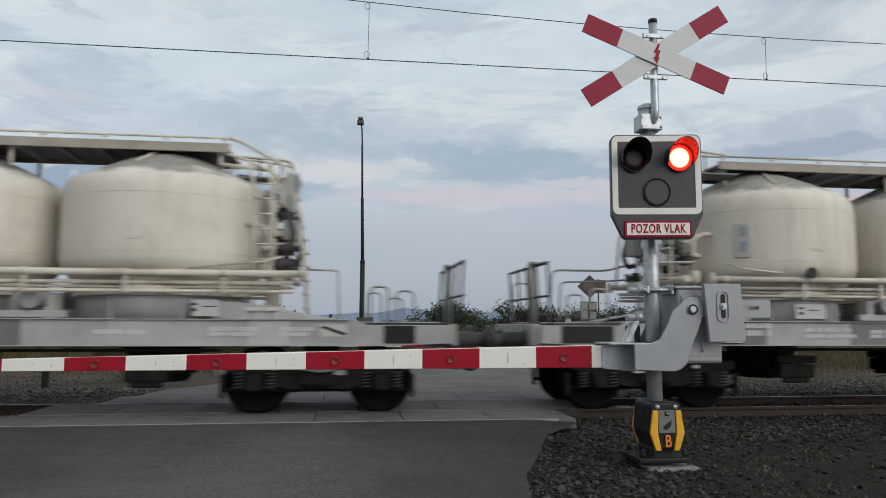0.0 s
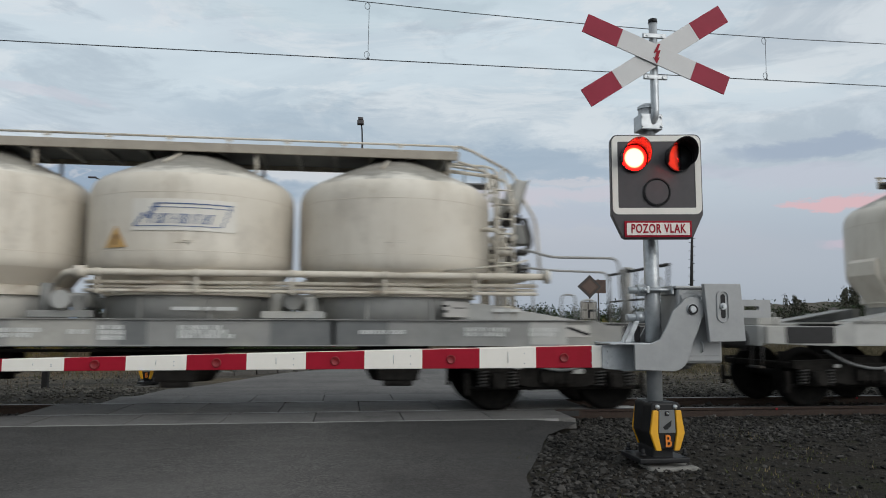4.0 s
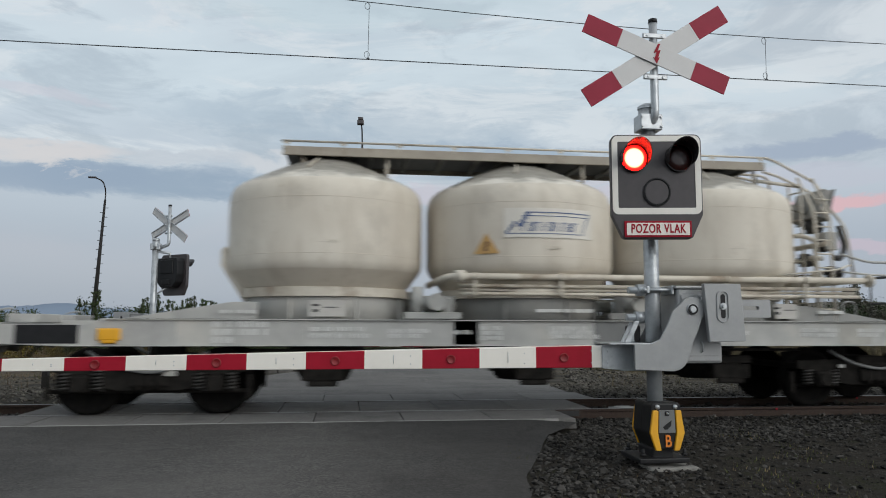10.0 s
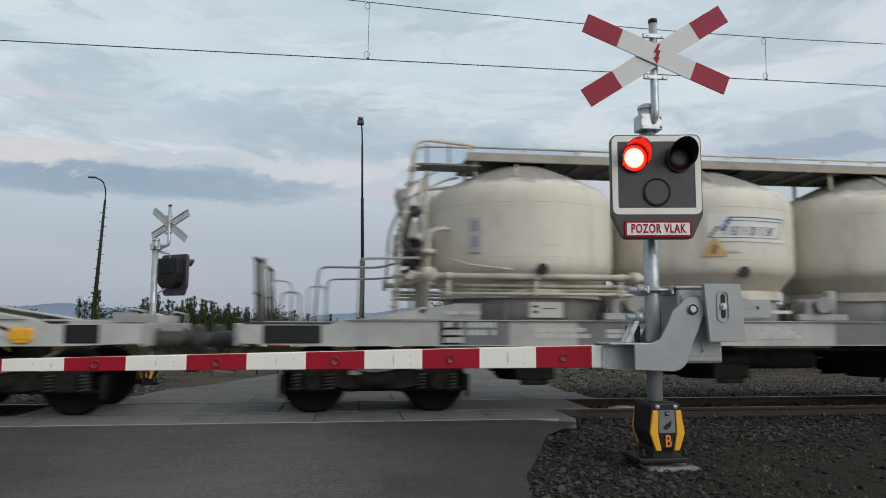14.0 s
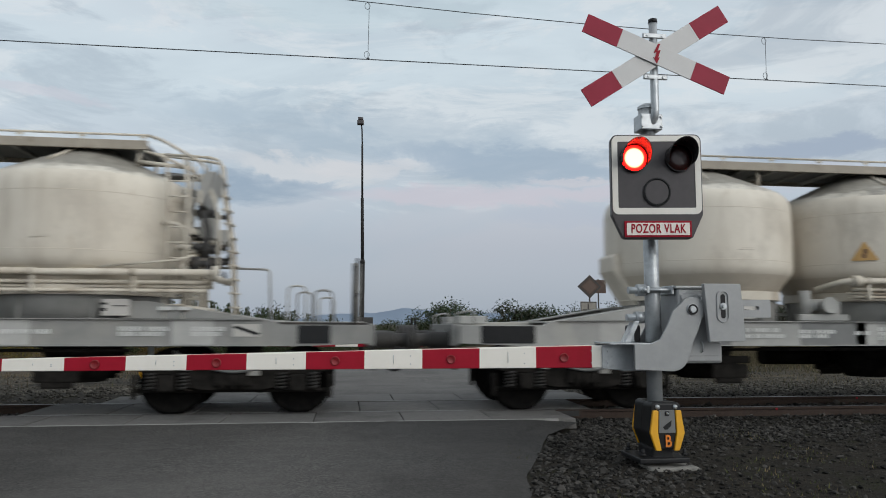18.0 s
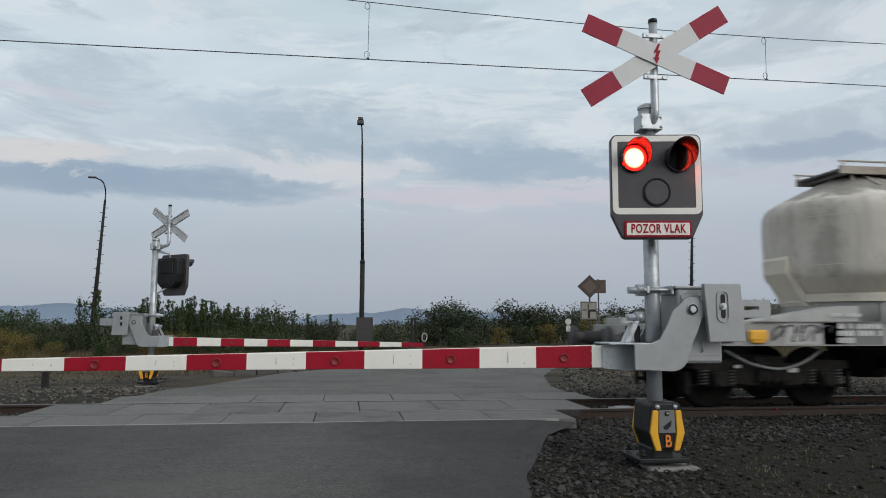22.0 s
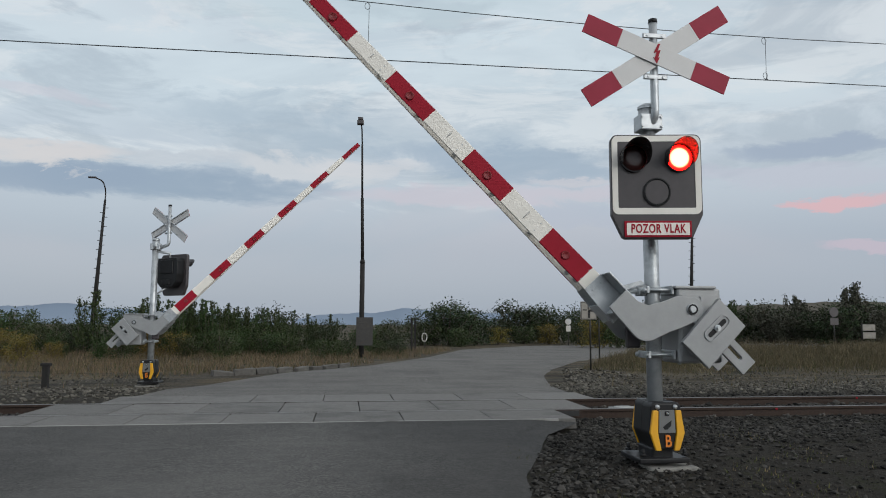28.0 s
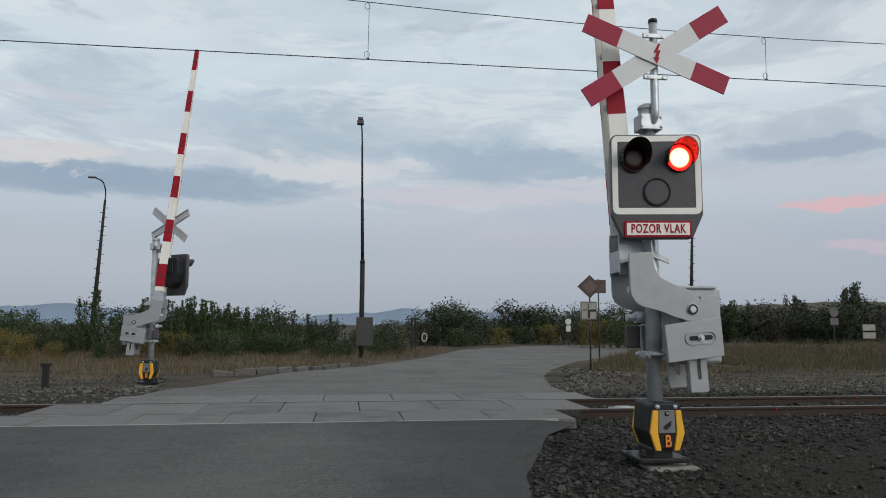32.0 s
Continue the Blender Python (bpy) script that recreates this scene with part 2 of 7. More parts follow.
def roof_crust():
    """Cement crust on the roof cones: grey at the top with a ragged lower edge over washed cream paint."""
    m = bpy.data.materials.new("grey_cement_crust")
    m.use_nodes = True
    nt = m.node_tree
    N, L = nt.nodes.new, nt.links.new
    b = nt.nodes["Principled BSDF"]
    tc, info, at, sep = N("ShaderNodeTexCoord"), N("ShaderNodeObjectInfo"), N("ShaderNodeVectorMath"), N("ShaderNodeSeparateXYZ")
    at.operation = "MULTIPLY_ADD"
    L(info.outputs["Random"], at.inputs[0])
    at.inputs[1].default_value = (37, 53, 29)
    L(tc.outputs["Object"], at.inputs[2])
    L(tc.outputs["Object"], sep.inputs[0])

    def noise_at(scale, detail=6, rough=0.6):
        n = N("ShaderNodeTexNoise")
        n.inputs["Scale"].default_value, n.inputs["Detail"].default_value, n.inputs["Roughness"].default_value = scale, detail, rough
        L(at.outputs[0], n.inputs["Vector"])
        return n.outputs[0]

    def span(fac, lo, hi, top=1.0):
        n = N("ShaderNodeMapRange")
        n.inputs[1].default_value, n.inputs[2].default_value, n.inputs[4].default_value = lo, hi, top
        L(fac, n.inputs[0])
        return n.outputs[0]

    def over(fac, a, c):
        n = N("ShaderNodeMix")
        n.data_type = "RGBA"
        L(fac, n.inputs[0])
        for i, v in ((6, a), (7, c)):
            if isinstance(v, tuple):
                n.inputs[i].default_value = (*v, 1)
            else:
                L(v, n.inputs[i])
        return n.outputs[2]

    edge = N("ShaderNodeMath")
    edge.operation = "MULTIPLY_ADD"
    L(noise_at(2.2, 7, 0.65), edge.inputs[0])
    edge.inputs[1].default_value = 0.75
    L(sep.outputs[2], edge.inputs[2])
    wash = over(span(noise_at(3.0), 0.4, 0.6), (0.68, 0.64, 0.565), (0.56, 0.52, 0.445))
    crust = over(span(noise_at(5.0, 7), 0.35, 0.65), (0.30, 0.28, 0.24), (0.215, 0.20, 0.172))
    col = over(span(edge.outputs[0], 3.77, 3.92), wash, crust)
    col = over(span(noise_at(14.0, 4), 0.60, 0.70, 0.6), col, (0.24, 0.215, 0.18))
    L(col, b.inputs["Base Color"])
    b.inputs["Roughness"].default_value = 0.55
    bp = N("ShaderNodeBump")
    bp.inputs["Strength"].default_value, bp.inputs["Distance"].default_value = 0.3, 0.03
    L(noise_at(9.0), bp.inputs["Height"])
    L(bp.outputs[0], b.inputs["Normal"])
    return m


def asphalt(name, lane_wear):
    """Worn asphalt: loose grains, paler wheel tracks, dark patches and crooked cracks."""
    m = bpy.data.materials.new(name)
    m.use_nodes = True
    nt = m.node_tree
    N, L = nt.nodes.new, nt.links.new
    b = nt.nodes["Principled BSDF"]
    tc = N("ShaderNodeTexCoord")

    def noise_at(scale, detail=4, rough=0.6, stretch=(1, 1, 1)):
        mp, n = N("ShaderNodeMapping"), N("ShaderNodeTexNoise")
        mp.inputs["Scale"].default_value = stretch
        L(tc.outputs["Object"], mp.inputs[0])
        n.inputs["Scale"].default_value, n.inputs["Detail"].default_value, n.inputs["Roughness"].default_value = scale, detail, rough
        L(mp.outputs[0], n.inputs["Vector"])
        return n

    def span(fac, lo, hi, a=0.0, z=1.0):
        n = N("ShaderNodeMapRange")
        n.inputs[1].default_value, n.inputs[2].default_value, n.inputs[3].default_value, n.inputs[4].default_value = lo, hi, a, z
        L(fac, n.inputs[0])
        return n.outputs[0]

    def over(fac, a, c):
        n = N("ShaderNodeMix")
        n.data_type = "RGBA"
        L(fac, n.inputs[0])
        for i, v in ((6, a), (7, c)):
            if isinstance(v, tuple):
                n.inputs[i].default_value = (*v, 1)
            else:
                L(v, n.inputs[i])
        return n.outputs[2]

    grain = noise_at(38, 5, 0.85)
    col = over(span(grain.outputs[0], 0.40, 0.60), (0.013, 0.0124, 0.0117), (0.110, 0.1050, 0.099))
    worn = noise_at(0.9, 5, 0.62, (1.0, 0.28, 1))
    col = over(span(worn.outputs[0], 0.42, 0.62, 0.0, 0.55), col, (0.078, 0.075, 0.071))
    mott = noise_at(7.0, 5, 0.75)
    col = over(span(mott.outputs[0], 0.44, 0.60, 0.0, 0.5), col, (0.039, 0.0375, 0.0357))
    damp = noise_at(0.42, 6, 0.6)
    col = over(span(damp.outputs[0], 0.48, 0.64, 0.0, 0.5), col, (0.027, 0.026, 0.0249))
    spots = noise_at(9.0, 2, 0.5)
    col = over(span(spots.outputs[0], 0.68, 0.74, 0.0, 0.5), col, (0.022, 0.022, 0.021))
    sweep = noise_at(0.8, 6, 0.7, (0.35, 1.6, 1))
    col = over(span(sweep.outputs[0], 0.52, 0.60, 0.0, 0.35), col, (0.089, 0.085, 0.080))
    # cracks
    wob = noise_at(1.7, 5, 0.7)
    add = N("ShaderNodeVectorMath")
    add.operation = "MULTIPLY_ADD"
    L(wob.outputs["Color"], add.inputs[0])
    add.inputs[1].default_value = (0.9, 0.9, 0.0)
    L(tc.outputs["Object"], add.inputs[2])
    vo = N("ShaderNodeTexVoronoi")
    vo.feature = "DISTANCE_TO_EDGE"
    vo.inputs["Scale"].default_value = 0.22
    L(add.outputs[0], vo.inputs["Vector"])
    crack = span(vo.outputs["Distance"], 0.0, 0.0035, 1.0, 0.0)
    gate = N("ShaderNodeMath")
    gate.operation = "MULTIPLY"
    L(crack, gate.inputs[0])
    L(span(noise_at(0.6).outputs[0], 0.45, 0.55, 0.0, 0.8), gate.inputs[1])
    col = over(gate.outputs[0], col, (0.014, 0.013, 0.013))
    # older, darker tar to both sides of the worn lane
    sx, wander, rp = N("ShaderNodeSeparateXYZ"), N("ShaderNodeMath"), N("ShaderNodeValToRGB")
    L(tc.outputs["Object"], sx.inputs[0])
    wander.operation = "MULTIPLY_ADD"
    L(noise_at(0.7, 6, 0.65, (1, 0.4, 1)).outputs[0], wander.inputs[0])
    wander.inputs[1].default_value = 1.6
    L(sx.outputs[0], wander.inputs[2])
    e = rp.color_ramp.elements
    e[0].position, e[0].color = 0.0, (0.82, 0.82, 0.82, 1)
    e[1].position, e[1].color = 0.95, (0.62, 0.62, 0.62, 1)
    e.new(0.40).color = (1.25, 1.25, 1.25, 1)
    e.new(0.62).color = (1.3, 1.3, 1.3, 1)
    L(span(wander.outputs[0], -2.6, 2.4), rp.inputs[0])
    lane = N("ShaderNodeMix")
    lane.data_type, lane.blend_type = "RGBA", "MULTIPLY"
    lane.inputs[0].default_value = 1.0
    L(col, lane.inputs[6])
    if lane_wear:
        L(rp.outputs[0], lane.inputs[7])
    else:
        # road beyond the railway: one paler factor, no lane tracks
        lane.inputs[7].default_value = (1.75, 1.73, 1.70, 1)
    L(lane.outputs[2], b.inputs["Base Color"])
    b.inputs["Roughness"].default_value = 0.82
    b.inputs["Specular IOR Level"].default_value = 0.35
    bp = N("ShaderNodeBump")
    bp.inputs["Strength"].default_value, bp.inputs["Distance"].default_value = 0.7, 0.008
    L(grain.outputs[0], bp.inputs["Height"])
    L(bp.outputs[0], b.inputs["Normal"])
    return m


def ground_cover():
    """Dark earth; straw litter and pale grit lie in patches on the waste ground beyond the railway."""
    m = bpy.data.materials.new("earth")
    m.use_nodes = True
    nt = m.node_tree
    N, L = nt.nodes.new, nt.links.new
    b = nt.nodes["Principled BSDF"]
    tc, sep = N("ShaderNodeTexCoord"), N("ShaderNodeSeparateXYZ")
    L(tc.outputs["Object"], sep.inputs[0])

    def noise_at(scale, detail=5, rough=0.65, stretch=(1, 1, 1)):
        mp, n = N("ShaderNodeMapping"), N("ShaderNodeTexNoise")
        mp.inputs["Scale"].default_value = stretch
        L(tc.outputs["Object"], mp.inputs[0])
        n.inputs["Scale"].default_value, n.inputs["Detail"].default_value, n.inputs["Roughness"].default_value = scale, detail, rough
        L(mp.outputs[0], n.inputs["Vector"])
        return n.outputs[0]

    def span(fac, lo, hi, top=1.0):
        n = N("ShaderNodeMapRange")
        n.inputs[1].default_value, n.inputs[2].default_value, n.inputs[4].default_value = lo, hi, top
        L(fac, n.inputs[0])
        return n.outputs[0]

    def times(a, c):
        n = N("ShaderNodeMath")
        n.operation = "MULTIPLY"
        L(a, n.inputs[0])
        L(c, n.inputs[1])
        return n.outputs[0]

    def over(fac, a, c):
        n = N("ShaderNodeMix")
        n.data_type = "RGBA"
        L(fac, n.inputs[0])
        for i, v in ((6, a), (7, c)):
            if isinstance(v, tuple):
                n.inputs[i].default_value = (*v, 1)
            else:
                L(v, n.inputs[i])
        return n.outputs[2]

    grain = noise_at(14.0, 7, 0.75)
    col = over(span(grain, 0.35, 0.65), (0.010, 0.0092, 0.008), (0.044, 0.039, 0.032))
    col = over(span(noise_at(0.7, 6), 0.45, 0.62, 0.7), col, (0.024, 0.0215, 0.018))
    col = over(span(noise_at(1.6, 7, 0.7), 0.56, 0.66, 0.7), col, (0.024, 0.027, 0.013))
    beyond = span(sep.outputs[1], 2.5, 5.5)
    grit = over(span(grain, 0.38, 0.62), (0.030, 0.027, 0.023), (0.105, 0.095, 0.080))
    col = over(times(beyond, span(noise_at(0.8, 7, 0.7, (0.4, 1.3, 1)), 0.40, 0.56, 0.9)), col, grit)
    straw = over(span(noise_at(22.0, 5, 0.8, (0.6, 1, 1)), 0.36, 0.64), (0.045, 0.036, 0.022), (0.175, 0.143, 0.092))
    col = over(times(span(sep.outputs[1], 5.5, 11.0), span(noise_at(0.55, 7, 0.7, (0.35, 1.2, 1)), 0.44, 0.60, 0.85)), col, straw)
    L(col, b.inputs["Base Color"])
    b.inputs["Roughness"].default_value = 0.95
    b.inputs["Specular IOR Level"].default_value = 0.1
    bp = N("ShaderNodeBump")
    bp.inputs["Strength"].default_value, bp.inputs["Distance"].default_value = 1.0, 0.02
    L(noise_at(30.0), bp.inputs["Height"])
    L(bp.outputs[0], b.inputs["Normal"])
    return m


def lamp_glow():
    """A lit signal lens: hot in the middle, deep red at its rim."""
    m = bpy.data.materials.new("lit_red_lamp")
    m.use_nodes = True
    nt = m.node_tree
    N, L = nt.nodes.new, nt.links.new
    b = nt.nodes["Principled BSDF"]
    tc, ln, mr, rp = N("ShaderNodeTexCoord"), N("ShaderNodeVectorMath"), N("ShaderNodeMapRange"), N("ShaderNodeValToRGB")
    ln.operation = "LENGTH"
    L(tc.outputs["Object"], ln.inputs[0])
    mr.inputs[2].default_value = 0.13
    L(ln.outputs["Value"], mr.inputs[0])
    e = rp.color_ramp.elements
    e[0].position, e[0].color = 0.66, (1.0, 0.055, 0.028, 1)
    e[1].position, e[1].color = 0.98, (0.25, 0.0006, 0.0005, 1)
    e.new(0.82).color = (0.7, 0.0016, 0.001, 1)
    L(mr.outputs[0], rp.inputs[0])
    L(rp.outputs[0], b.inputs["Emission Color"])
    b.inputs["Base Color"].default_value = (0.3, 0.02, 0.01, 1)
    b.inputs["Emission Strength"].default_value = 34.0
    return m


M = {
    "asphalt": asphalt("asphalt", True),
    "pale_asphalt": asphalt("far_asphalt", False),
    "ground": ground_cover(),
    "stone": mat("ballast_stone", (0.11, 0.105, 0.10), (0.20, 0.19, 0.18), 9, 0.9, bump=0.3, stain=(0.06, 0.055, 0.05), stain_at=(0.45, 0.6), stain_scale=2.2),
    "slab": mat("crossing_concrete", (0.124, 0.120, 0.114), (0.170, 0.165, 0.156), 14, 0.8, bump=0.4, bscale=90, spec=0.25, stain=(0.088, 0.085, 0.081), stain_at=(0.50, 0.72), stain_scale=1.1, rnd=0.10),
    "kerb": mat("weathered_concrete", (0.060, 0.057, 0.052), (0.100, 0.095, 0.086), 12, 0.9, bump=0.5, stain=(0.11, 0.105, 0.09), stain_scale=3, rnd=0.15),
    "rail": mat("rusty_rail", (0.026, 0.016, 0.012), (0.044, 0.026, 0.018), 25, 0.85, 0.1, bump=0.3, stain=(0.045, 0.03, 0.022), stain_scale=3),
    "rail_top": mat("polished_rail_head", (0.13, 0.12, 0.115), (0.09, 0.085, 0.08), 30, 0.4, 0.8, bump=0.05),
    "sleeper": mat("old_sleeper", (0.07, 0.062, 0.055), (0.11, 0.10, 0.09), 10, 0.9, bump=0.4),
    "galv": mat("galvanised_steel", (0.50, 0.52, 0.53), (0.38, 0.40, 0.415), 9, 0.38, 0.55, bump=0.06, stain=(0.20, 0.21, 0.22), stain_at=(0.5, 0.75), stain_scale=4),
    "greypaint": mat("light_grey_paint", (0.31, 0.315, 0.315), (0.27, 0.275, 0.277), 7, 0.45, 0.25, bump=0.05, stain=(0.25, 0.255, 0.26), stain_at=(0.55, 0.85), stain_scale=3),
    "darkgrey": mat("dark_grey_housing", (0.046, 0.039, 0.041), (0.056, 0.048, 0.050), 10, 0.45, bump=0.05),
    "black": mat("black_plastic", (0.010, 0.010, 0.011), (0.016, 0.016, 0.017), 12, 0.45, bump=0.05, spec=0.25),
    "blackmetal": mat("dark_steel", (0.03, 0.029, 0.028), (0.05, 0.046, 0.042), 12, 0.6, 0.2, bump=0.15, stain=(0.07, 0.045, 0.03), stain_at=(0.6, 0.75), stain_scale=2),
    "white": mat("white_sheeting", (0.78, 0.745, 0.68), (0.73, 0.695, 0.63), 5, 0.42, bump=0.02, stain=(0.66, 0.63, 0.57), stain_at=(0.6, 0.85), stain_scale=2.5),
    "crosswhite": mat("grey_white_sheeting", (0.56, 0.55, 0.54), (0.52, 0.51, 0.50), 5, 0.45, bump=0.02),
    "red": mat("red_sheeting", (0.31, 0.009, 0.024), (0.27, 0.008, 0.020), 5, 0.5, bump=0.02, stain=(0.24, 0.008, 0.012), stain_at=(0.6, 0.85), stain_scale=3, spec=0.15),
    "crossred": mat("dull_red_sheeting", (0.30, 0.020, 0.045), (0.26, 0.017, 0.038), 5, 0.5, bump=0.02, spec=0.2),
    "yellow": mat("amber_yellow_plastic", (0.72, 0.36, 0.012), (0.64, 0.31, 0.01), 8, 0.45, bump=0.04),
    "orange": mat("orange_paint", (0.70, 0.20, 0.012), (0.62, 0.17, 0.01), 8, 0.5, bump=0.03),
    "hood": mat("embossed_grey_plastic", (0.020, 0.017, 0.018), (0.028, 0.023, 0.024), 10, 0.25, bump=1.0, bscale=80),
    "concrete": mat("pale_concrete", (0.17, 0.165, 0.15), (0.23, 0.22, 0.20), 9, 0.9, bump=0.4, stain=(0.10, 0.095, 0.085), stain_at=(0.5, 0.65), stain_scale=4),
    "edge": mat("pale_edge_beam", (0.24, 0.235, 0.225), (0.30, 0.295, 0.28), 8, 0.8, bump=0.3, stain=(0.12, 0.115, 0.11), stain_at=(0.5, 0.62), stain_scale=2),
    "rubber": mat("flangeway_rubber", (0.02, 0.02, 0.02), (0.03, 0.03, 0.03), 9, 0.8, bump=0.2),
    "lens": mat("dark_red_lens", (0.030, 0.010, 0.010), (0.045, 0.014, 0.012), 60, 0.2, bump=0.2, bscale=90),
    "redlens": mat("red_reflector", (0.20, 0.003, 0.007), (0.16, 0.003, 0.006), 30, 0.5, bump=0.2, bscale=120),
    "lit": lamp_glow(),
    "cream": tank_paint("dusty_cream_tank", (0.66, 0.61, 0.525), (0.585, 0.53, 0.445), (0.33, 0.27, 0.20), (0.44, 0.395, 0.33), 0.012),
    # brown dust on the lower cone, with some of its shade in the colour
    "cone": tank_paint("dusty_shaded_cone", (0.60, 0.54, 0.45), (0.52, 0.46, 0.375), (0.30, 0.245, 0.18), (0.48, 0.435, 0.365), 0.0),
    # streaks and dust made darker to carry the shade on the tank's left side
    "streaked": tank_paint("grey_streaked_shaded_tank", (0.62, 0.58, 0.51), (0.52, 0.475, 0.405), (0.20, 0.165, 0.13), (0.27, 0.245, 0.21), 0.06),
    "rust": mat("cement_dust_grime", (0.30, 0.265, 0.22), (0.38, 0.34, 0.28), 3, 0.85, bump=0.3, stain=(0.22, 0.18, 0.14), stain_scale=2),
    "roof": roof_crust(),
    "creamsteel": mat("cream_steelwork", (0.60, 0.555, 0.475), (0.50, 0.45, 0.37), 4, 0.6, bump=0.1, stain=(0.26, 0.20, 0.14), stain_at=(0.52, 0.72), stain_scale=1.5),
    "frame": mat("grey_wagon_frame", (0.37, 0.365, 0.345), (0.28, 0.279, 0.265), 2.6, 0.7, bump=0.08, stain=(0.40, 0.385, 0.35), stain_at=(0.50, 0.66), stain_scale=0.9, rnd=0.3),
    "patch": mat("fresh_pale_paint", (0.42, 0.413, 0.39), (0.35, 0.345, 0.327), 5, 0.55, bump=0.05, rnd=0.1),
    "bogie": mat("bogie_brake_dust", (0.012, 0.0114, 0.0105), (0.028, 0.0255, 0.023), 8, 0.95, 0.0, bump=0.5, spec=0.05),
    "tyre": mat("wheel_steel", (0.012, 0.011, 0.010), (0.006, 0.006, 0.006), 9, 0.95, 0.0, bump=0.1, spec=0.05),
    "mark": mat("white_stencil", (0.60, 0.60, 0.575), (0.46, 0.46, 0.44), 9, 0.6, bump=0.02),
    "blue": mat("blue_lettering", (0.035, 0.075, 0.20), (0.05, 0.10, 0.24), 9, 0.5, bump=0.0),
    "board": mat("pale_board", (0.50, 0.475, 0.44), (0.43, 0.41, 0.38), 6, 0.6, bump=0.02),
    "graffiti": mat("grey_spray_paint", (0.06, 0.06, 0.065), (0.09, 0.09, 0.095), 9, 0.6, bump=0.0),
    "spraybrown": mat("brown_spray_paint", (0.11, 0.055, 0.035), (0.15, 0.08, 0.05), 9, 0.6, bump=0.0),
    "woodpost": mat("dark_weathered_pole", (0.008, 0.007, 0.007), (0.015, 0.013, 0.012), 14, 0.85, bump=0.3, stretch=(1, 1, 0.2)),
    "rustsign": mat("rusted_sign_back", (0.060, 0.038, 0.030), (0.085, 0.056, 0.044), 6, 0.7, 0.2, bump=0.15, stain=(0.09, 0.055, 0.04), stain_scale=4),
    "leaf": leafy("leaf_green", (0.017, 0.032, 0.010), (0.046, 0.064, 0.020)),
    # paler and greyer: the haze of distance is mixed into the leaf colour
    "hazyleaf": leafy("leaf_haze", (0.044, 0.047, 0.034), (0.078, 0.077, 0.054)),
    "darkpatch": mat("dark_grey_repaint", (0.12, 0.124, 0.122), (0.155, 0.157, 0.153), 4, 0.6, bump=0.05, rnd=0.1),
    "fadedsign": mat("faded_orange_sign", (0.56, 0.34, 0.12), (0.48, 0.29, 0.11), 8, 0.6, bump=0.02),
    "notice": mat("faded_blue_notice", (0.26, 0.29, 0.33), (0.32, 0.33, 0.34), 9, 0.6, bump=0.02),
    "roofdust": mat("cement_splashed_frame", (0.40, 0.385, 0.345), (0.30, 0.29, 0.265), 3, 0.8, bump=0.1, stain=(0.22, 0.215, 0.2), stain_scale=2),
    "oldboard": mat("weathered_pale_board", (0.27, 0.25, 0.22), (0.21, 0.195, 0.17), 6, 0.7, bump=0.05, stain=(0.13, 0.11, 0.09), stain_scale=4),
    "fadedrust": mat("faded_brown_sheet", (0.11, 0.072, 0.055), (0.085, 0.055, 0.042), 5, 0.7, bump=0.08, stain=(0.05, 0.03, 0.024), stain_scale=3),
    "panel": mat("cream_repaint", (0.67, 0.635, 0.57), (0.62, 0.585, 0.52), 3, 0.55, bump=0.02),
    "darkleaf": leafy("leaf_dark", (0.015, 0.026, 0.011), (0.036, 0.050, 0.020)),
    "yellowleaf": leafy("leaf_yellow", (0.07, 0.066, 0.018), (0.19, 0.145, 0.030)),
    "fieldgrass": leafy("grey_field_grass", (0.040, 0.036, 0.021), (0.130, 0.108, 0.064), 0.1, 0.8),
    "grass": leafy("dry_grass", (0.060, 0.048, 0.030), (0.215, 0.168, 0.098), 0.1, 0.8),
    "greengrass": leafy("green_grass", (0.030, 0.040, 0.016), (0.085, 0.085, 0.032), 0.1, 0.8),
    "bark": mat("bark", (0.06, 0.048, 0.038), (0.09, 0.075, 0.06), 20, 0.9, bump=0.5),
    # the blue is air haze put into the hills' own colour
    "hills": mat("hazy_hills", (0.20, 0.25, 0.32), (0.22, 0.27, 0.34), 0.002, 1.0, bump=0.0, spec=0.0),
    "heap": mat("distant_heap", (0.085, 0.080, 0.070), (0.13, 0.12, 0.10), 0.05, 1.0, bump=0.0, spec=0.0),
    "wire": mat("copper_wire", (0.045, 0.05, 0.055), (0.03, 0.035, 0.04), 9, 0.5, 0.4, bump=0.0),
}


# ---- building helpers ----
def link(name, me, material, parent=None, label=""):
    if material and not me.materials:
        me.materials.append(material)
    ob = new(name, me)
    if parent:
        ob.parent = parent
    if label:
        ob["label"] = label
    return ob


def part(name, bm, material, parent, label=""):
    """One bmesh as one mesh object under a thing or a part."""
    me = bpy.data.meshes.new(name)
    bm.normal_update()
    bm.to_mesh(me)
    bm.free()
    return link(name, me, material, parent, label)


def thing(name, m, label, category, group="", kind=""):
    ob = new(name)
    ob.empty_display_size = 0.1
    ob.matrix_basis = m
    return tagged(ob, label, category, group, kind)


def solid(name, verts, faces, material, parent=None, label="", smooth=False):
    me = bpy.data.meshes.new(name)
    me.from_pydata(verts, [], faces)
    if smooth:
        me.polygons.foreach_set("use_smooth", [True] * len(me.polygons))
    me.update()
    return link(name, me, material, parent, label)


def B():
    return bmesh.new()


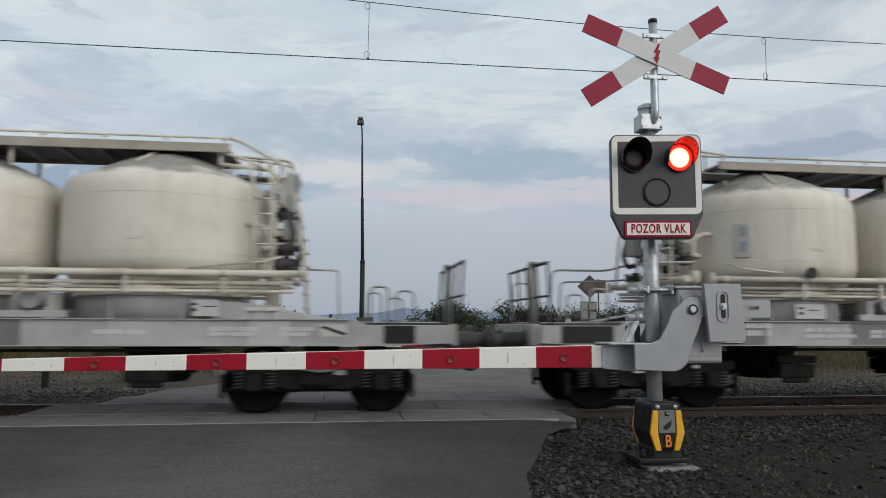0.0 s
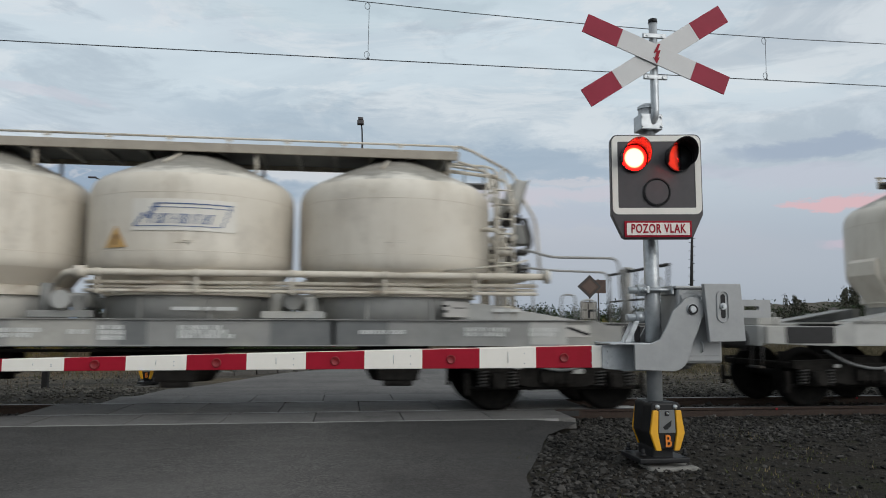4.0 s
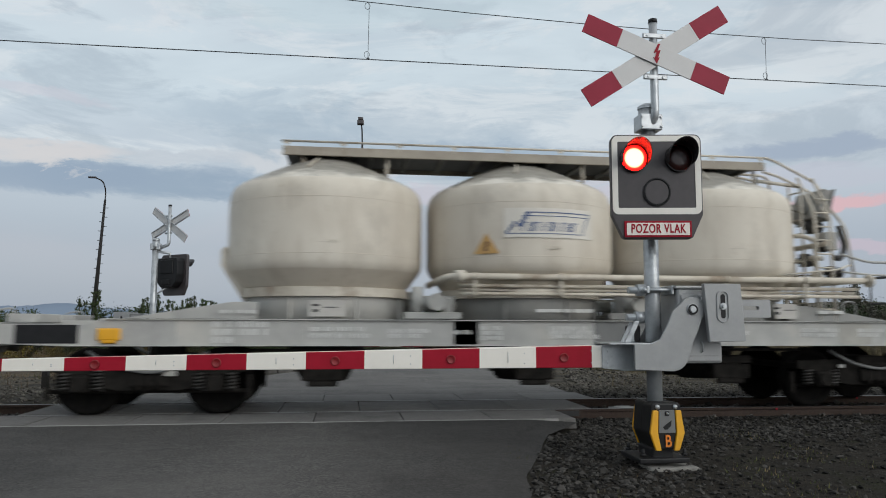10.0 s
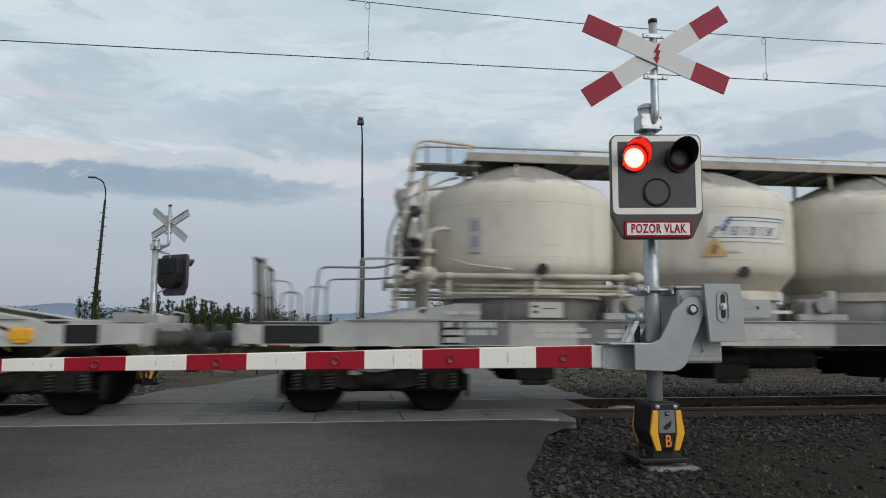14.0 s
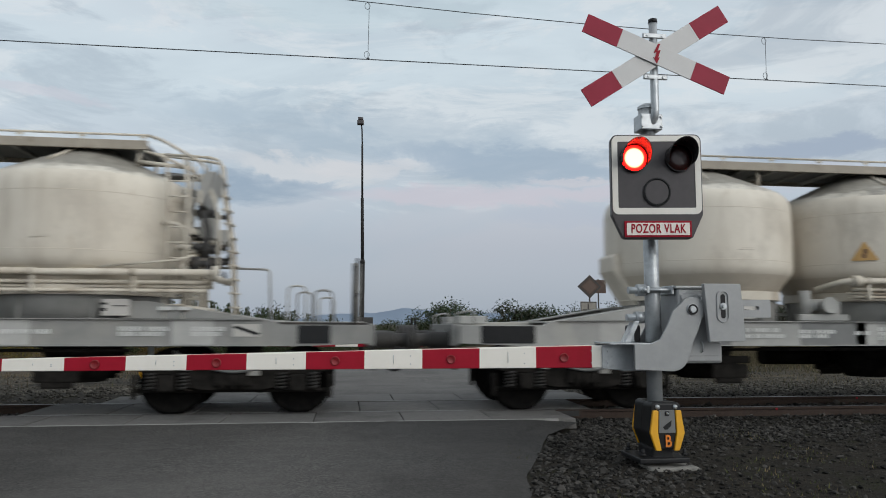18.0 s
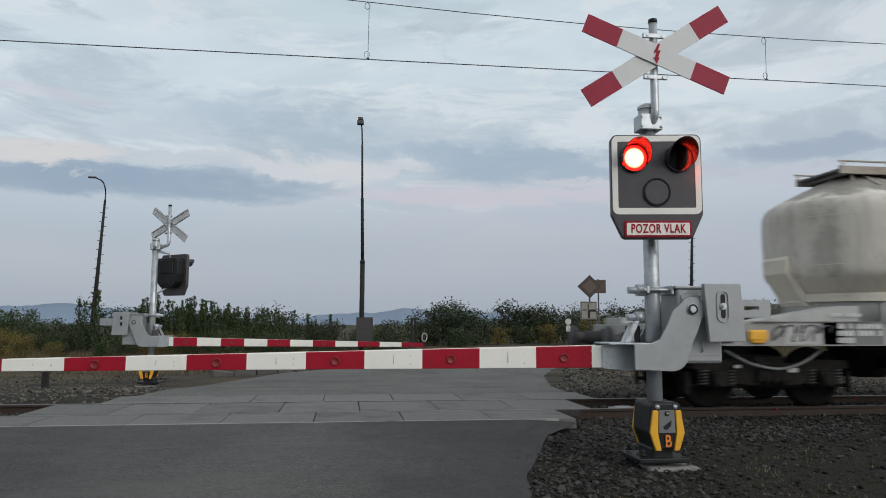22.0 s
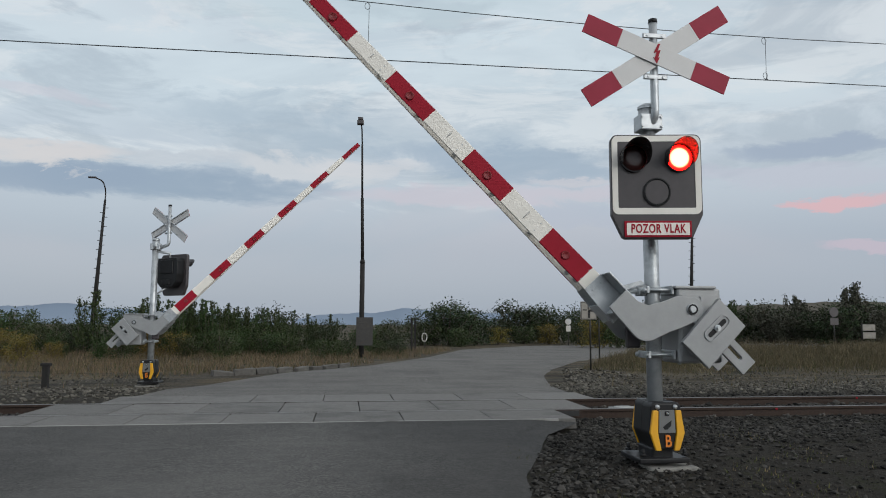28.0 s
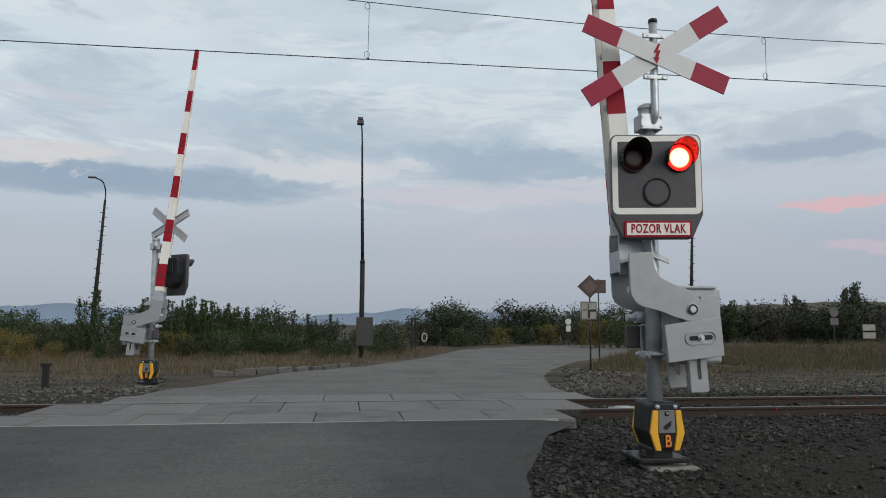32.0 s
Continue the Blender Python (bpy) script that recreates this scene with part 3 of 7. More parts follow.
def box(bm, c, s, bev=0.0, m=None):
    """A box of size s about c, with softened edges."""
    sub = bmesh.new() if (bev or m) else bm
    r = bmesh.ops.create_cube(sub, size=1.0, matrix=Matrix.Translation(c) @ Matrix.Diagonal((*s, 1)))
    if sub is not bm:
        if bev:
            bmesh.ops.bevel(sub, geom=sub.edges[:], offset=min(bev, min(s) * 0.45), segments=2, affect="EDGES", profile=0.5)
        if m:
            sub.transform(m)
        merge(bm, sub)
    return bm


def merge(bm, sub):
    me = bpy.data.meshes.new("tmp")
    sub.to_mesh(me)
    sub.free()
    bm.from_mesh(me)
    bpy.data.meshes.remove(me)


def rod(bm, a, b, r, seg=10, r2=None):
    """A round bar from a to b."""
    a, b = Vector(a), Vector(b)
    d = b - a
    q = d.to_track_quat("Z", "Y").to_matrix()
    r2 = r if r2 is None else r2
    ra, rb = [], []
    for i in range(seg):
        w = 2 * math.pi * i / seg
        v = q @ Vector((math.cos(w), math.sin(w), 0))
        ra.append(bm.verts.new(a + v * r))
        rb.append(bm.verts.new(b + v * r2))
    for i in range(seg):
        j = (i + 1) % seg
        bm.faces.new((ra[i], ra[j], rb[j], rb[i])).smooth = True
    bm.faces.new(ra[::-1])
    bm.faces.new(rb)
    return bm


def bent(bm, pts, r, seg=8, soft=0.0):
    """A bent tube through pts; soft rounds its corners."""
    pts = [Vector(p) for p in pts]
    if soft:
        out = [pts[0]]
        for p, c, n in zip(pts, pts[1:], pts[2:]):
            u, w = (p - c), (n - c)
            k = min(soft, u.length * 0.45, w.length * 0.45)
            s, e = c + u.normalized() * k, c + w.normalized() * k
            for t in (0, 0.25, 0.5, 0.75, 1):
                out.append(s * (1 - t) ** 2 + c * 2 * t * (1 - t) + e * t * t)
        pts = out + [pts[-1]]
    rings = []
    n = len(pts)
    side = None
    for i, p in enumerate(pts):
        d = (pts[min(i + 1, n - 1)] - pts[max(i - 1, 0)]).normalized()
        if side is None:
            side = d.orthogonal().normalized()
        side = (side - d * side.dot(d)).normalized()
        w = d.cross(side)
        rings.append([bm.verts.new(p + (side * math.cos(a) + w * math.sin(a)) * r) for a in (2 * math.pi * k / seg for k in range(seg))])
    for x, y in zip(rings, rings[1:]):
        for k in range(seg):
            j = (k + 1) % seg
            bm.faces.new((x[k], x[j], y[j], y[k])).smooth = True
    bm.faces.new(rings[0][::-1])
    bm.faces.new(rings[-1])
    return bm


def lathe(bm, prof, seg=32, at=(0, 0, 0), m=None, flat=()):
    """Turns the profile (radius, height) about the z axis."""
    m = m or Matrix.Translation(at)
    rings = []
    for r, z in prof:
        if r < 1e-6:
            rings.append([bm.verts.new(m @ Vector((0, 0, z)))])
        else:
            rings.append([bm.verts.new(m @ Vector((r * math.cos(2 * math.pi * k / seg), r * math.sin(2 * math.pi * k / seg), z))) for k in range(seg)])
    for i, (x, y) in enumerate(zip(rings, rings[1:])):
        for k in range(seg):
            j = (k + 1) % seg
            if len(x) == 1 and len(y) == 1:
                continue
            if len(x) == 1:
                f = bm.faces.new((x[0], y[j], y[k]))
            elif len(y) == 1:
                f = bm.faces.new((x[k], x[j], y[0]))
            else:
                f = bm.faces.new((x[k], x[j], y[j], y[k]))
            f.smooth = i not in flat
    bmesh.ops.recalc_face_normals(bm, faces=bm.faces[:])
    return bm


def plate(bm, poly, y0, y1, m=None, bev=0.0):
    """A plate cut to the outline poly in (x, z), from y0 to y1."""
    sub = bmesh.new()
    a = [sub.verts.new((x, y0, z)) for x, z in poly]
    b = [sub.verts.new((x, y1, z)) for x, z in poly]
    sub.faces.new(a)
    sub.faces.new(b[::-1])
    for i in range(len(poly)):
        j = (i + 1) % len(poly)
        sub.faces.new((a[j], a[i], b[i], b[j]))
    bmesh.ops.recalc_face_normals(sub, faces=sub.faces[:])
    if bev:
        bmesh.ops.bevel(sub, geom=sub.edges[:], offset=bev, segments=2, affect="EDGES", profile=0.5)
    if m:
        sub.transform(m)
    merge(bm, sub)
    return bm


def arc(cx, cz, r, a0, a1, n=8):
    return [(cx + r * math.cos(radians(a0 + (a1 - a0) * i / n)), cz + r * math.sin(radians(a0 + (a1 - a0) * i / n))) for i in range(n + 1)]


# ---- ground, road, crossing and railway ----
def road_z(y):
    if y < -1.1:
        return -0.004 - 0.10 * min(1, (-1.1 - y) / 4) - 0.006 * max(0, -5.1 - y)
    if y > 2.65:
        return -0.004 - 0.25 * min(1, (y - 2.65) / 5.75) - 0.03 * min(1, max(0, (y - 8.4) / 10))
    return -0.004


def smooth(a, b, v):
    t = min(1, max(0, (v - a) / (b - a)))
    return t * t * (3 - 2 * t)


def ground_z(x, y):
    bed = smooth(-3.0, -1.2, y) * (1 - smooth(2.8, 4.6, y))
    z = (road_z(y) - 0.035) * (1 - bed) + -0.125 * bed
    rough = 0.03 * noise.noise((x * 0.6, y * 0.6, 0)) if abs(x) < 60 and y < 60 else 0
    far = smooth(60, 300, math.hypot(x, y))
    return z + rough * (1 - bed) * 0.7 - 0.02 - far * 0.4


def steps(lo, hi, step, outer):
    mid = [lo + i * step for i in range(int((hi - lo) / step) + 1)]
    return [-v for v in outer[::-1]] + mid + list(outer)


def make_ground():
    xs = steps(-30, 30, 0.5, (34, 40, 50, 70, 100, 180, 350, 800, 1800, 4500))
    ys = steps(-16, 60, 0.5, (64, 70, 80, 100, 180, 350, 800, 1800, 4500))
    verts = [(x, y, ground_z(x, y)) for y in ys for x in xs]
    n = len(xs)
    faces = [(j * n + i, j * n + i + 1, (j + 1) * n + i + 1, (j + 1) * n + i) for j in range(len(ys) - 1) for i in range(n - 1)]
    tagged(solid("ground", verts, faces, M["ground"], smooth=True), "dark earth with gravel and dry grass", "ground", kind="structure")


def ribbon(name, left, right, lift, material, label, category, cut=8):
    """A paved strip between two edges, following the ground's fall."""
    pts = []
    for (a, b), (c, d) in zip(zip(left, left[1:]), zip(right, right[1:])):
        for k in range(cut):
            t = k / cut
            pts.append(((a[0] + (b[0] - a[0]) * t, a[1] + (b[1] - a[1]) * t), (c[0] + (d[0] - c[0]) * t, c[1] + (d[1] - c[1]) * t)))
    pts.append((left[-1], right[-1]))
    cols = 12
    verts, faces = [], []
    for p, q in pts:
        for i in range(cols + 1):
            t = i / cols
            wob = 0.05 * noise.noise((p[0] * 2, p[1] * 2, i * 3.1)) if i in (0, cols) else 0
            x, y = p[0] + (q[0] - p[0]) * t + wob, p[1] + (q[1] - p[1]) * t
            edge = 0.05 if i in (0, cols) else 0
            verts.append((x, y, road_z(y) + lift - edge))
    for j in range(len(pts) - 1):
        for i in range(cols):
            a = j * (cols + 1) + i
            faces.append((a, a + 1, a + cols + 2, a + cols + 1))
    ob = solid(name, verts, faces, material, smooth=True)
    return tagged(ob, label, category, kind="structure")


make_ground()
NEAR_L = [(-6.5, -16), (-6.2, -11), (-6.0, -8), (-5.8, -5.3), (-5.6, -4.1), (-5.5, -2.05), (-5.5, -1.13)]
NEAR_R = [(1.3, -16), (1.3, -11), (1.4, -8), (1.5, -5.3), (1.76, -4.1), (2.55, -2.05), (3.25, -1.13)]
FAR_L = [(-3.9, 2.68), (-4.1, 7), (-2.0, 13.7), (0.9, 17.8), (4.3, 25.6), (7.6, 36), (14, 44), (40, 52), (120, 60)]
FAR_R = [(4.43, 2.68), (5.2, 7), (6.3, 11.6), (7.6, 15), (10, 20), (14.4, 26.5), (24, 32), (50, 38), (120, 46)]
ribbon("road", NEAR_L, NEAR_R, 0.0, M["asphalt"], "worn dark grey asphalt road up to the crossing", "road")
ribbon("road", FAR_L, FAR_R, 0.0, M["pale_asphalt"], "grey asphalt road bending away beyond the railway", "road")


def slab_row(name, x0, x1, joints, y0, y1, slant0=0.0, slant1=0.0):
    """A row of concrete crossing panels; the ends are cut at a slant."""
    row = tagged(new(name), "pale concrete panels of the level crossing", "crossing panel", kind="structure")
    edges = [x0] + [j for j in joints if x0 + 0.2 < j < x1 - 0.2] + [x1]
    for a, b in zip(edges, edges[1:]):
        g = 0.006
        da = slant0 if a == x0 else 0.0
        db = slant1 if b == x1 else 0.0
        bm = B()
        poly = [(a + g - 0, y0), (b - g - 0, y0), (b - g, y1), (a + g, y1)]
        lo = [bm.verts.new((x - (da if i in (0, 3) else 0) + (db if i in (1, 2) else 0), y, -0.2)) for i, (x, y) in enumerate(poly)]
        hi = [bm.verts.new((x, y, random.uniform(-0.004, 0.002))) for x, y in poly]
        bm.faces.new(hi)
        bm.faces.new(lo[::-1])
        for i in range(4):
            j = (i + 1) % 4
            bm.faces.new((lo[i], lo[j], hi[j], hi[i]))
        bmesh.ops.bevel(bm, geom=[e for e in bm.edges if all(v in hi for v in e.verts)], offset=0.012, segments=2, affect="EDGES", profile=0.5)
        part("panel", bm, M["slab"], row)
    return row


slab_row("crossing_near", -5.21, 3.22, [-4.01, -2.81, -1.61, -0.39, 0.82, 2.04], -1.10, -0.095, 0, 0.02)
slab_row("crossing_middle", -4.55, 3.84, [-3.35, -2.15, -0.95, 0.25, 1.45, 2.65], 0.065, 1.375, 0.02, 0.02)
slab_row("crossing_far", -3.92, 4.43, [-2.75, -1.55, -0.34, 0.86, 2.05, 3.24], 1.535, 2.66, 0.02, 0.02)


def near_edge_strip():
    bm = B()
    box(bm, (-1.12, -1.125, -0.10), (8.16, 0.04, 0.2), 0.006)
    row = tagged(new("crossing_edge"), "narrow concrete edge beam of the crossing", "edge beam", kind="structure")
    part("beam", bm, M["edge"], row)
    for y in (-0.083, 0.020, 1.420, 1.523):
        bm = B()
        box(bm, (-0.4, y, -0.06), (8.0, 0.02, 0.08), 0.004)
        part("rubber_strip", bm, M["rubber"], row)


near_edge_strip()


def rail_profile(y, side):
    """Flat-bottomed rail: foot, web and head."""
    return [(y - 0.07, -0.172), (y + 0.07, -0.172), (y + 0.07, -0.160), (y + 0.010, -0.145), (y + 0.009, -0.05),
            (y + 0.034, -0.038), (y + 0.036, -0.006), (y + 0.028, 0.0), (y - 0.028, 0.0), (y - 0.036, -0.006),
            (y - 0.034, -0.038), (y - 0.009, -0.05), (y - 0.010, -0.145), (y - 0.07, -0.160)]


def make_track():
    track = tagged(new("railway_track"), "rusty steel rails on sleepers with polished heads", "railway track", kind="structure")
    for y in (-0.036, 1.471):
        prof = rail_profile(y, 1)
        xs = [-400, -60, -20, -8, 8, 20, 60, 400]
        verts = [(x, p, z) for x in xs for p, z in prof]
        n = len(prof)
        faces, top = [], []
        for i in range(len(xs) - 1):
            for k in range(n):
                j = (k + 1) % n
                faces.append((i * n + k, i * n + j, (i + 1) * n + j, (i + 1) * n + k))
                top.append(1 if k in (6, 7, 8) else 0)
        ob = solid("rail", verts, [f[::-1] for f in faces], M["rail"], track)
        ob.data.materials.append(M["rail_top"])
        ob.data.polygons.foreach_set("material_index", top)
    me = None
    for i in range(-32, 40):
        x = i * 0.62 + 0.2
        if -4.4 < x < 3.6:
            continue
        if me is None:
            bm = B()
            box(bm, (0, TRACK, -0.245), (0.24, 2.5, 0.14), 0.015)
            for y in (-0.036, 1.471):
                for s in (-1, 1):
                    box(bm, (0, y + s * 0.10, -0.165), (0.13, 0.085, 0.03), 0.006)
                    rod(bm, (0, y + s * 0.11, -0.16), (0, y + s * 0.11, -0.105), 0.022, 8)
                    box(bm, (0, y + s * 0.055, -0.138), (0.10, 0.05, 0.03), 0.01)
            ob = part("sleeper", bm, M["sleeper"], track)
            me = ob.data
        else:
            ob = link("sleeper", me, None, track)
        ob.location.x = x
    bm = B()
    box(bm, (4.55, 0.55, -0.045), (0.26, 0.08, 0.03), 0.008)
    rod(bm, (4.3, 0.52, -0.06), (4.8, 0.52, -0.06), 0.025, 8)
    box(bm, (4.62, 0.62, -0.08), (0.10, 0.16, 0.06), 0.008)
    part("track_sensor", bm, M["greypaint"], track, "pale metal sensor between the rails")
    for x, y in ((6.85, -0.115), (9.4, 1.392)):
        bm = B()
        box(bm, (x, y, -0.03), (0.035, 0.012, 0.03), 0.003)
        part("marker_tag", bm, M["red"], track, "small red tag on the rail")
    return track


make_track()


def make_ballast():
    """Loose stones along the track and over the verge, as one heap of uncounted pieces."""
    rng = np.random.default_rng(5)
    ico = bmesh.new()
    bmesh.ops.create_icosphere(ico, subdivisions=1, radius=1.0)
    base_v = np.array([v.co for v in ico.verts])
    base_f = np.array([[v.index for v in f.verts] for f in ico.faces])
    ico.free()
    spots = []

    def scatter(n, x0, x1, y0, y1, smin, smax, keep=None):
        for _ in range(n):
            x, y = rng.uniform(x0, x1), rng.uniform(y0, y1)
            if keep and not keep(x, y):
                continue
            spots.append((x, y, rng.uniform(smin, smax) * (1 if rng.random() > 0.06 else 1.6)))

    def edge_x(y):
        for (x1, y1), (x2, y2) in zip(NEAR_R, NEAR_R[1:]):
            if y1 <= y <= y2:
                return x1 + (x2 - x1) * (y - y1) / (y2 - y1)
        return 1.3 if y < -5 else 3.3

    near = lambda x, y: x > edge_x(y) + 0.02 + 0.10 * noise.noise((y * 2.3, 0, 0)) and rng.random() < 0.10 + 0.75 * smooth(-3.6, -1.5, y) * (1 if x < 6 else 0.7) + 0.8 * (1 - smooth(edge_x(y) + 0.6, edge_x(y) + 2.3, x + 0.5 * noise.noise((x, y, 9))))
    scatter(22000, 1.3, 10.5, -6.5, -0.16, 0.009, 0.029, near)
    scatter(1500, 3.9, 18, 0.1, 1.35, 0.02, 0.05)
    scatter(12000, 4.2, 24, 1.6, 8.5, 0.012, 0.036, lambda x, y: x > 4.5 + 0.14 * (y - 2.6) and rng.random() < 1.1 - 0.11 * (y - 1.6))
    scatter(1100, -14, -4.6, -0.1, 1.35, 0.02, 0.05, lambda x, y: x < -4.75)
    scatter(2600, -16, -3.4, 1.6, 7.5, 0.015, 0.045, lambda x, y: x < -4.0 - 0.05 * (y - 2.6) + 0.25 * noise.noise((x, y, 3)))
    scatter(700, -12, -5.3, -3.0, -0.2, 0.02, 0.05)
    scatter(7000, 1.6, 10.5, -6.4, -1.3, 0.004, 0.013, lambda x, y: x > edge_x(y) + 0.05)
    scatter(160, -3.4, 4.6, 3.2, 9.5, 0.006, 0.022, lambda x, y: noise.noise((x * 0.8, y * 0.8, 5)) > 0.05)
    scatter(40, -4, 1.4, -4.5, -1.3, 0.003, 0.008)
    scatter(2400, -18, -3.6, 6.0, 13.0, 0.012, 0.035, lambda x, y: x < -4.3 + 0.6 * noise.noise((x, y, 3)) - 0.05 * (y - 2.6) and (y < 11.8 or x < -5))
    scatter(5000, 5.0, 26, 4.5, 12, 0.010, 0.032, lambda x, y: x > 5.1 + 0.25 * (y - 4.5) + 0.5 * noise.noise((x, y, 4)) and noise.noise((x * 0.5, y * 0.8, 6)) > -0.25)
    scatter(700, 5.0, 9.5, 7.5, 15, 0.02, 0.06, lambda x, y: x > 5.6 + (y - 7.5) * 0.3)
    verts, faces = [], []
    for i, (x, y, s) in enumerate(spots):
        v = base_v * rng.uniform(0.40, 1.50, base_v.shape) * s * np.array([rng.uniform(0.9, 1.4), rng.uniform(0.8, 1.2), rng.uniform(0.55, 0.85)])
        a = rng.uniform(0, 6.28)
        c, d = math.cos(a), math.sin(a)
        v = np.stack([v[:, 0] * c - v[:, 1] * d, v[:, 0] * d + v[:, 1] * c, v[:, 2]], 1)
        verts.append(v + np.array([x, y, ground_z(x, y) + s * 0.35]))
        faces.append(base_f + i * len(base_v))
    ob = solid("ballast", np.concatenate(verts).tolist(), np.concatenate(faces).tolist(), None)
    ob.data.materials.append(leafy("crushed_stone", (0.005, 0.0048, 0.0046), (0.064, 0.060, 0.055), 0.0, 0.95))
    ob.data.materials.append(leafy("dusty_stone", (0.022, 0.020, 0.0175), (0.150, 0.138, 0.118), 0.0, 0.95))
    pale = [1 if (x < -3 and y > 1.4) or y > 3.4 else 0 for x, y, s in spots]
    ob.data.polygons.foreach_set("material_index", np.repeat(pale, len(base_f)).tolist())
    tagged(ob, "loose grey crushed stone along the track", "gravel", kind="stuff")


make_ballast()


def make_wires():
    """Contact wire, sagging messenger wire and droppers over the track."""
    line = tagged(new("overhead_line"), "thin dark overhead contact line with droppers", "overhead line", kind="structure")
    bm = B()
    bent(bm, [(x, TRACK, 5.69) for x in range(-60, 61, 10)], 0.008, 6)
    part("contact_wire", bm, M["wire"], line)
    mz = lambda x: 6.487 + 0.00345 * (x - 7.9) ** 2
    bm = B()
    bent(bm, [(x, TRACK, mz(x)) for x in range(-32, 49, 2)], 0.007, 6)
    part("messenger_wire", bm, M["wire"], line)
    for x in (-13.98, -6.84, 0.31, 7.46, 14.6, 21.75):
        z = mz(x)
        bm = B()
        bent(bm, [(x, TRACK, z), (x + 0.01, TRACK, z - 0.10), (x, TRACK, 5.79), (x, TRACK, 5.69)], 0.0045, 5)
        for zc in (z - 0.07, 5.77):
            ring = [(x + 0.045 * math.cos(a * 0.7854) - 0.02, TRACK, zc + 0.06 * math.sin(a * 0.7854)) for a in range(9)]
            bent(bm, ring, 0.004, 5)
        box(bm, (x, TRACK, 5.70), (0.05, 0.02, 0.03), 0.004)
        part("dropper", bm, M["wire"], line)


make_wires()
# ---- the cement train ----
LONG = 16.22
TANKS = (-3.12, 0.03, 3.18)


def bars(bm, u, z, widths, h, y, gap=0.03):
    """A line of stencilled writing that cannot be read: plain bars."""
    for w in widths:
        box(bm, (u + w / 2, y, z), (w, 0.006, h))
        u += w + gap
    return u


def build_wagon():
    """A bogie wagon with three upright tanks; the end with the valves and ladder points to +x."""
    w = thing("tank_wagon", pose(0, TRACK, 0), "grey bogie wagon with three dusty cream cement tanks", "wagon", "wagons of the train")
    # underframe
    for s in (-1, 1):
        bm = B()
        prof = [(-7.46, 1.02), (-7.46, 1.28), (-6.25, 1.28), (-6.05, 1.355), (6.05, 1.355), (6.25, 1.28), (7.46, 1.28), (7.46, 1.02), (6.6, 0.985), (-6.6, 0.985)]
        plate(bm, prof, s * 1.36, s * 1.44, bev=0.006)
        box(bm, (0, s * 1.40, 1.348), (12.0, 0.16, 0.014), 0.004)
        box(bm, (0, s * 1.40, 0.99), (13.0, 0.16, 0.014), 0.004)
        part("sole_bar", bm, M["frame"], w)
        for u0, u1 in ((-5.85, -4.4), (5.85, 4.4)):
            bm = B()
            plate(bm, [(u0, 1.36), (u1, 1.60), (u1 + (0.35 if u1 < 0 else -0.35), 1.60), (u1 + (0.35 if u1 < 0 else -0.35), 1.36)], s * 1.20, s * 1.16, bev=0.004)
            plate(bm, [(u0, 1.36), (u1, 1.60), (u1, 1.585), (u0, 1.345)], s * 1.16, s * 0.75)
            part("gusset", bm, M["frame"], w)
        for u0, u1 in ((-1.95, -1.1), (1.2, 2.1)):
            bm = B()
            box(bm, ((u0 + u1) / 2, s * 1.05, 1.42), (u1 - u0, 0.12, 0.10), 0.01)
            rod(bm, (u0 + 0.2, s * 0.95, 1.45), (u0 + 0.2, s * 0.95, 1.85), 0.09, 12)
            box(bm, (u1 - 0.2, s * 1.0, 1.55), (0.14, 0.2, 0.26), 0.02)
            part("valve_bracket", bm, M["frame"], w)
    for u in (-7.5, 7.5):
        bm = B()
        box(bm, (u, 0, 1.14), (0.09, 2.7, 0.32), 0.015)
        part("headstock", bm, M["frame"], w)
        e = 1 if u > 0 else -1
        for s in (-1, 1):
            bm = B()
            m = pose(u, s * 0.875, 1.06, 0, 90 * e, 0)
            lathe(bm, [(0, 0), (0.17, 0), (0.17, 0.06), (0.125, 0.07), (0.125, 0.36), (0.095, 0.37), (0.095, 0.52), (0.2, 0.54), (0.225, 0.565), (0.22, 0.60), (0, 0.61)], 20, m=m, flat=(0, 1, 2, 4))
            part("buffer", bm, M["blackmetal"], w)
        bm = B()
        rod(bm, (u, 0, 1.0), (u + e * 0.32, 0, 1.0), 0.05, 10)
        bent(bm, [(u + e * 0.3, 0, 1.0), (u + e * 0.45, 0, 0.92), (u + e * 0.52, 0, 0.80), (u + e * 0.58, 0, 0.92)], 0.04, 8)
        part("coupling", bm, M["blackmetal"], w)
        bm = B()
        bent(bm, [(u, -0.35 * e, 0.98), (u + e * 0.12, -0.35 * e, 0.85), (u + e * 0.25, -0.34 * e, 0.62), (u + e * 0.45, -0.30 * e, 0.56), (u + e * 0.62, -0.25 * e, 0.70)], 0.024, 8, 0.1)
        part("brake_hose", bm, M["black"], w)
        for s in (-1, 1):
            bm = B()
            box(bm, (u + e * 0.02, s * 1.2, 0.66), (0.05, 0.36, 0.04), 0.008)
            rod(bm, (u, s * 1.05, 0.66), (u - e * 0.02, s * 1.05, 1.0), 0.015, 6)
            rod(bm, (u, s * 1.34, 0.66), (u - e * 0.02, s * 1.34, 1.0), 0.015, 6)
            part("foot_step", bm, M["blackmetal"], w)
    bm = B()
    box(bm, (0, 0, 1.16), (14.9, 0.36, 0.34), 0.01)
    for u in (-5.5, -3.06, 0.09, 3.24, 5.5):
        box(bm, (u, 0, 1.15), (0.24, 2.6, 0.28), 0.01)
    box(bm, (0, 0, 1.33), (12.2, 2.2, 0.03), 0.006)
    part("centre_sill", bm, M["frame"], w)
    # tanks
    for i, u in enumerate(TANKS):
        bm = B()
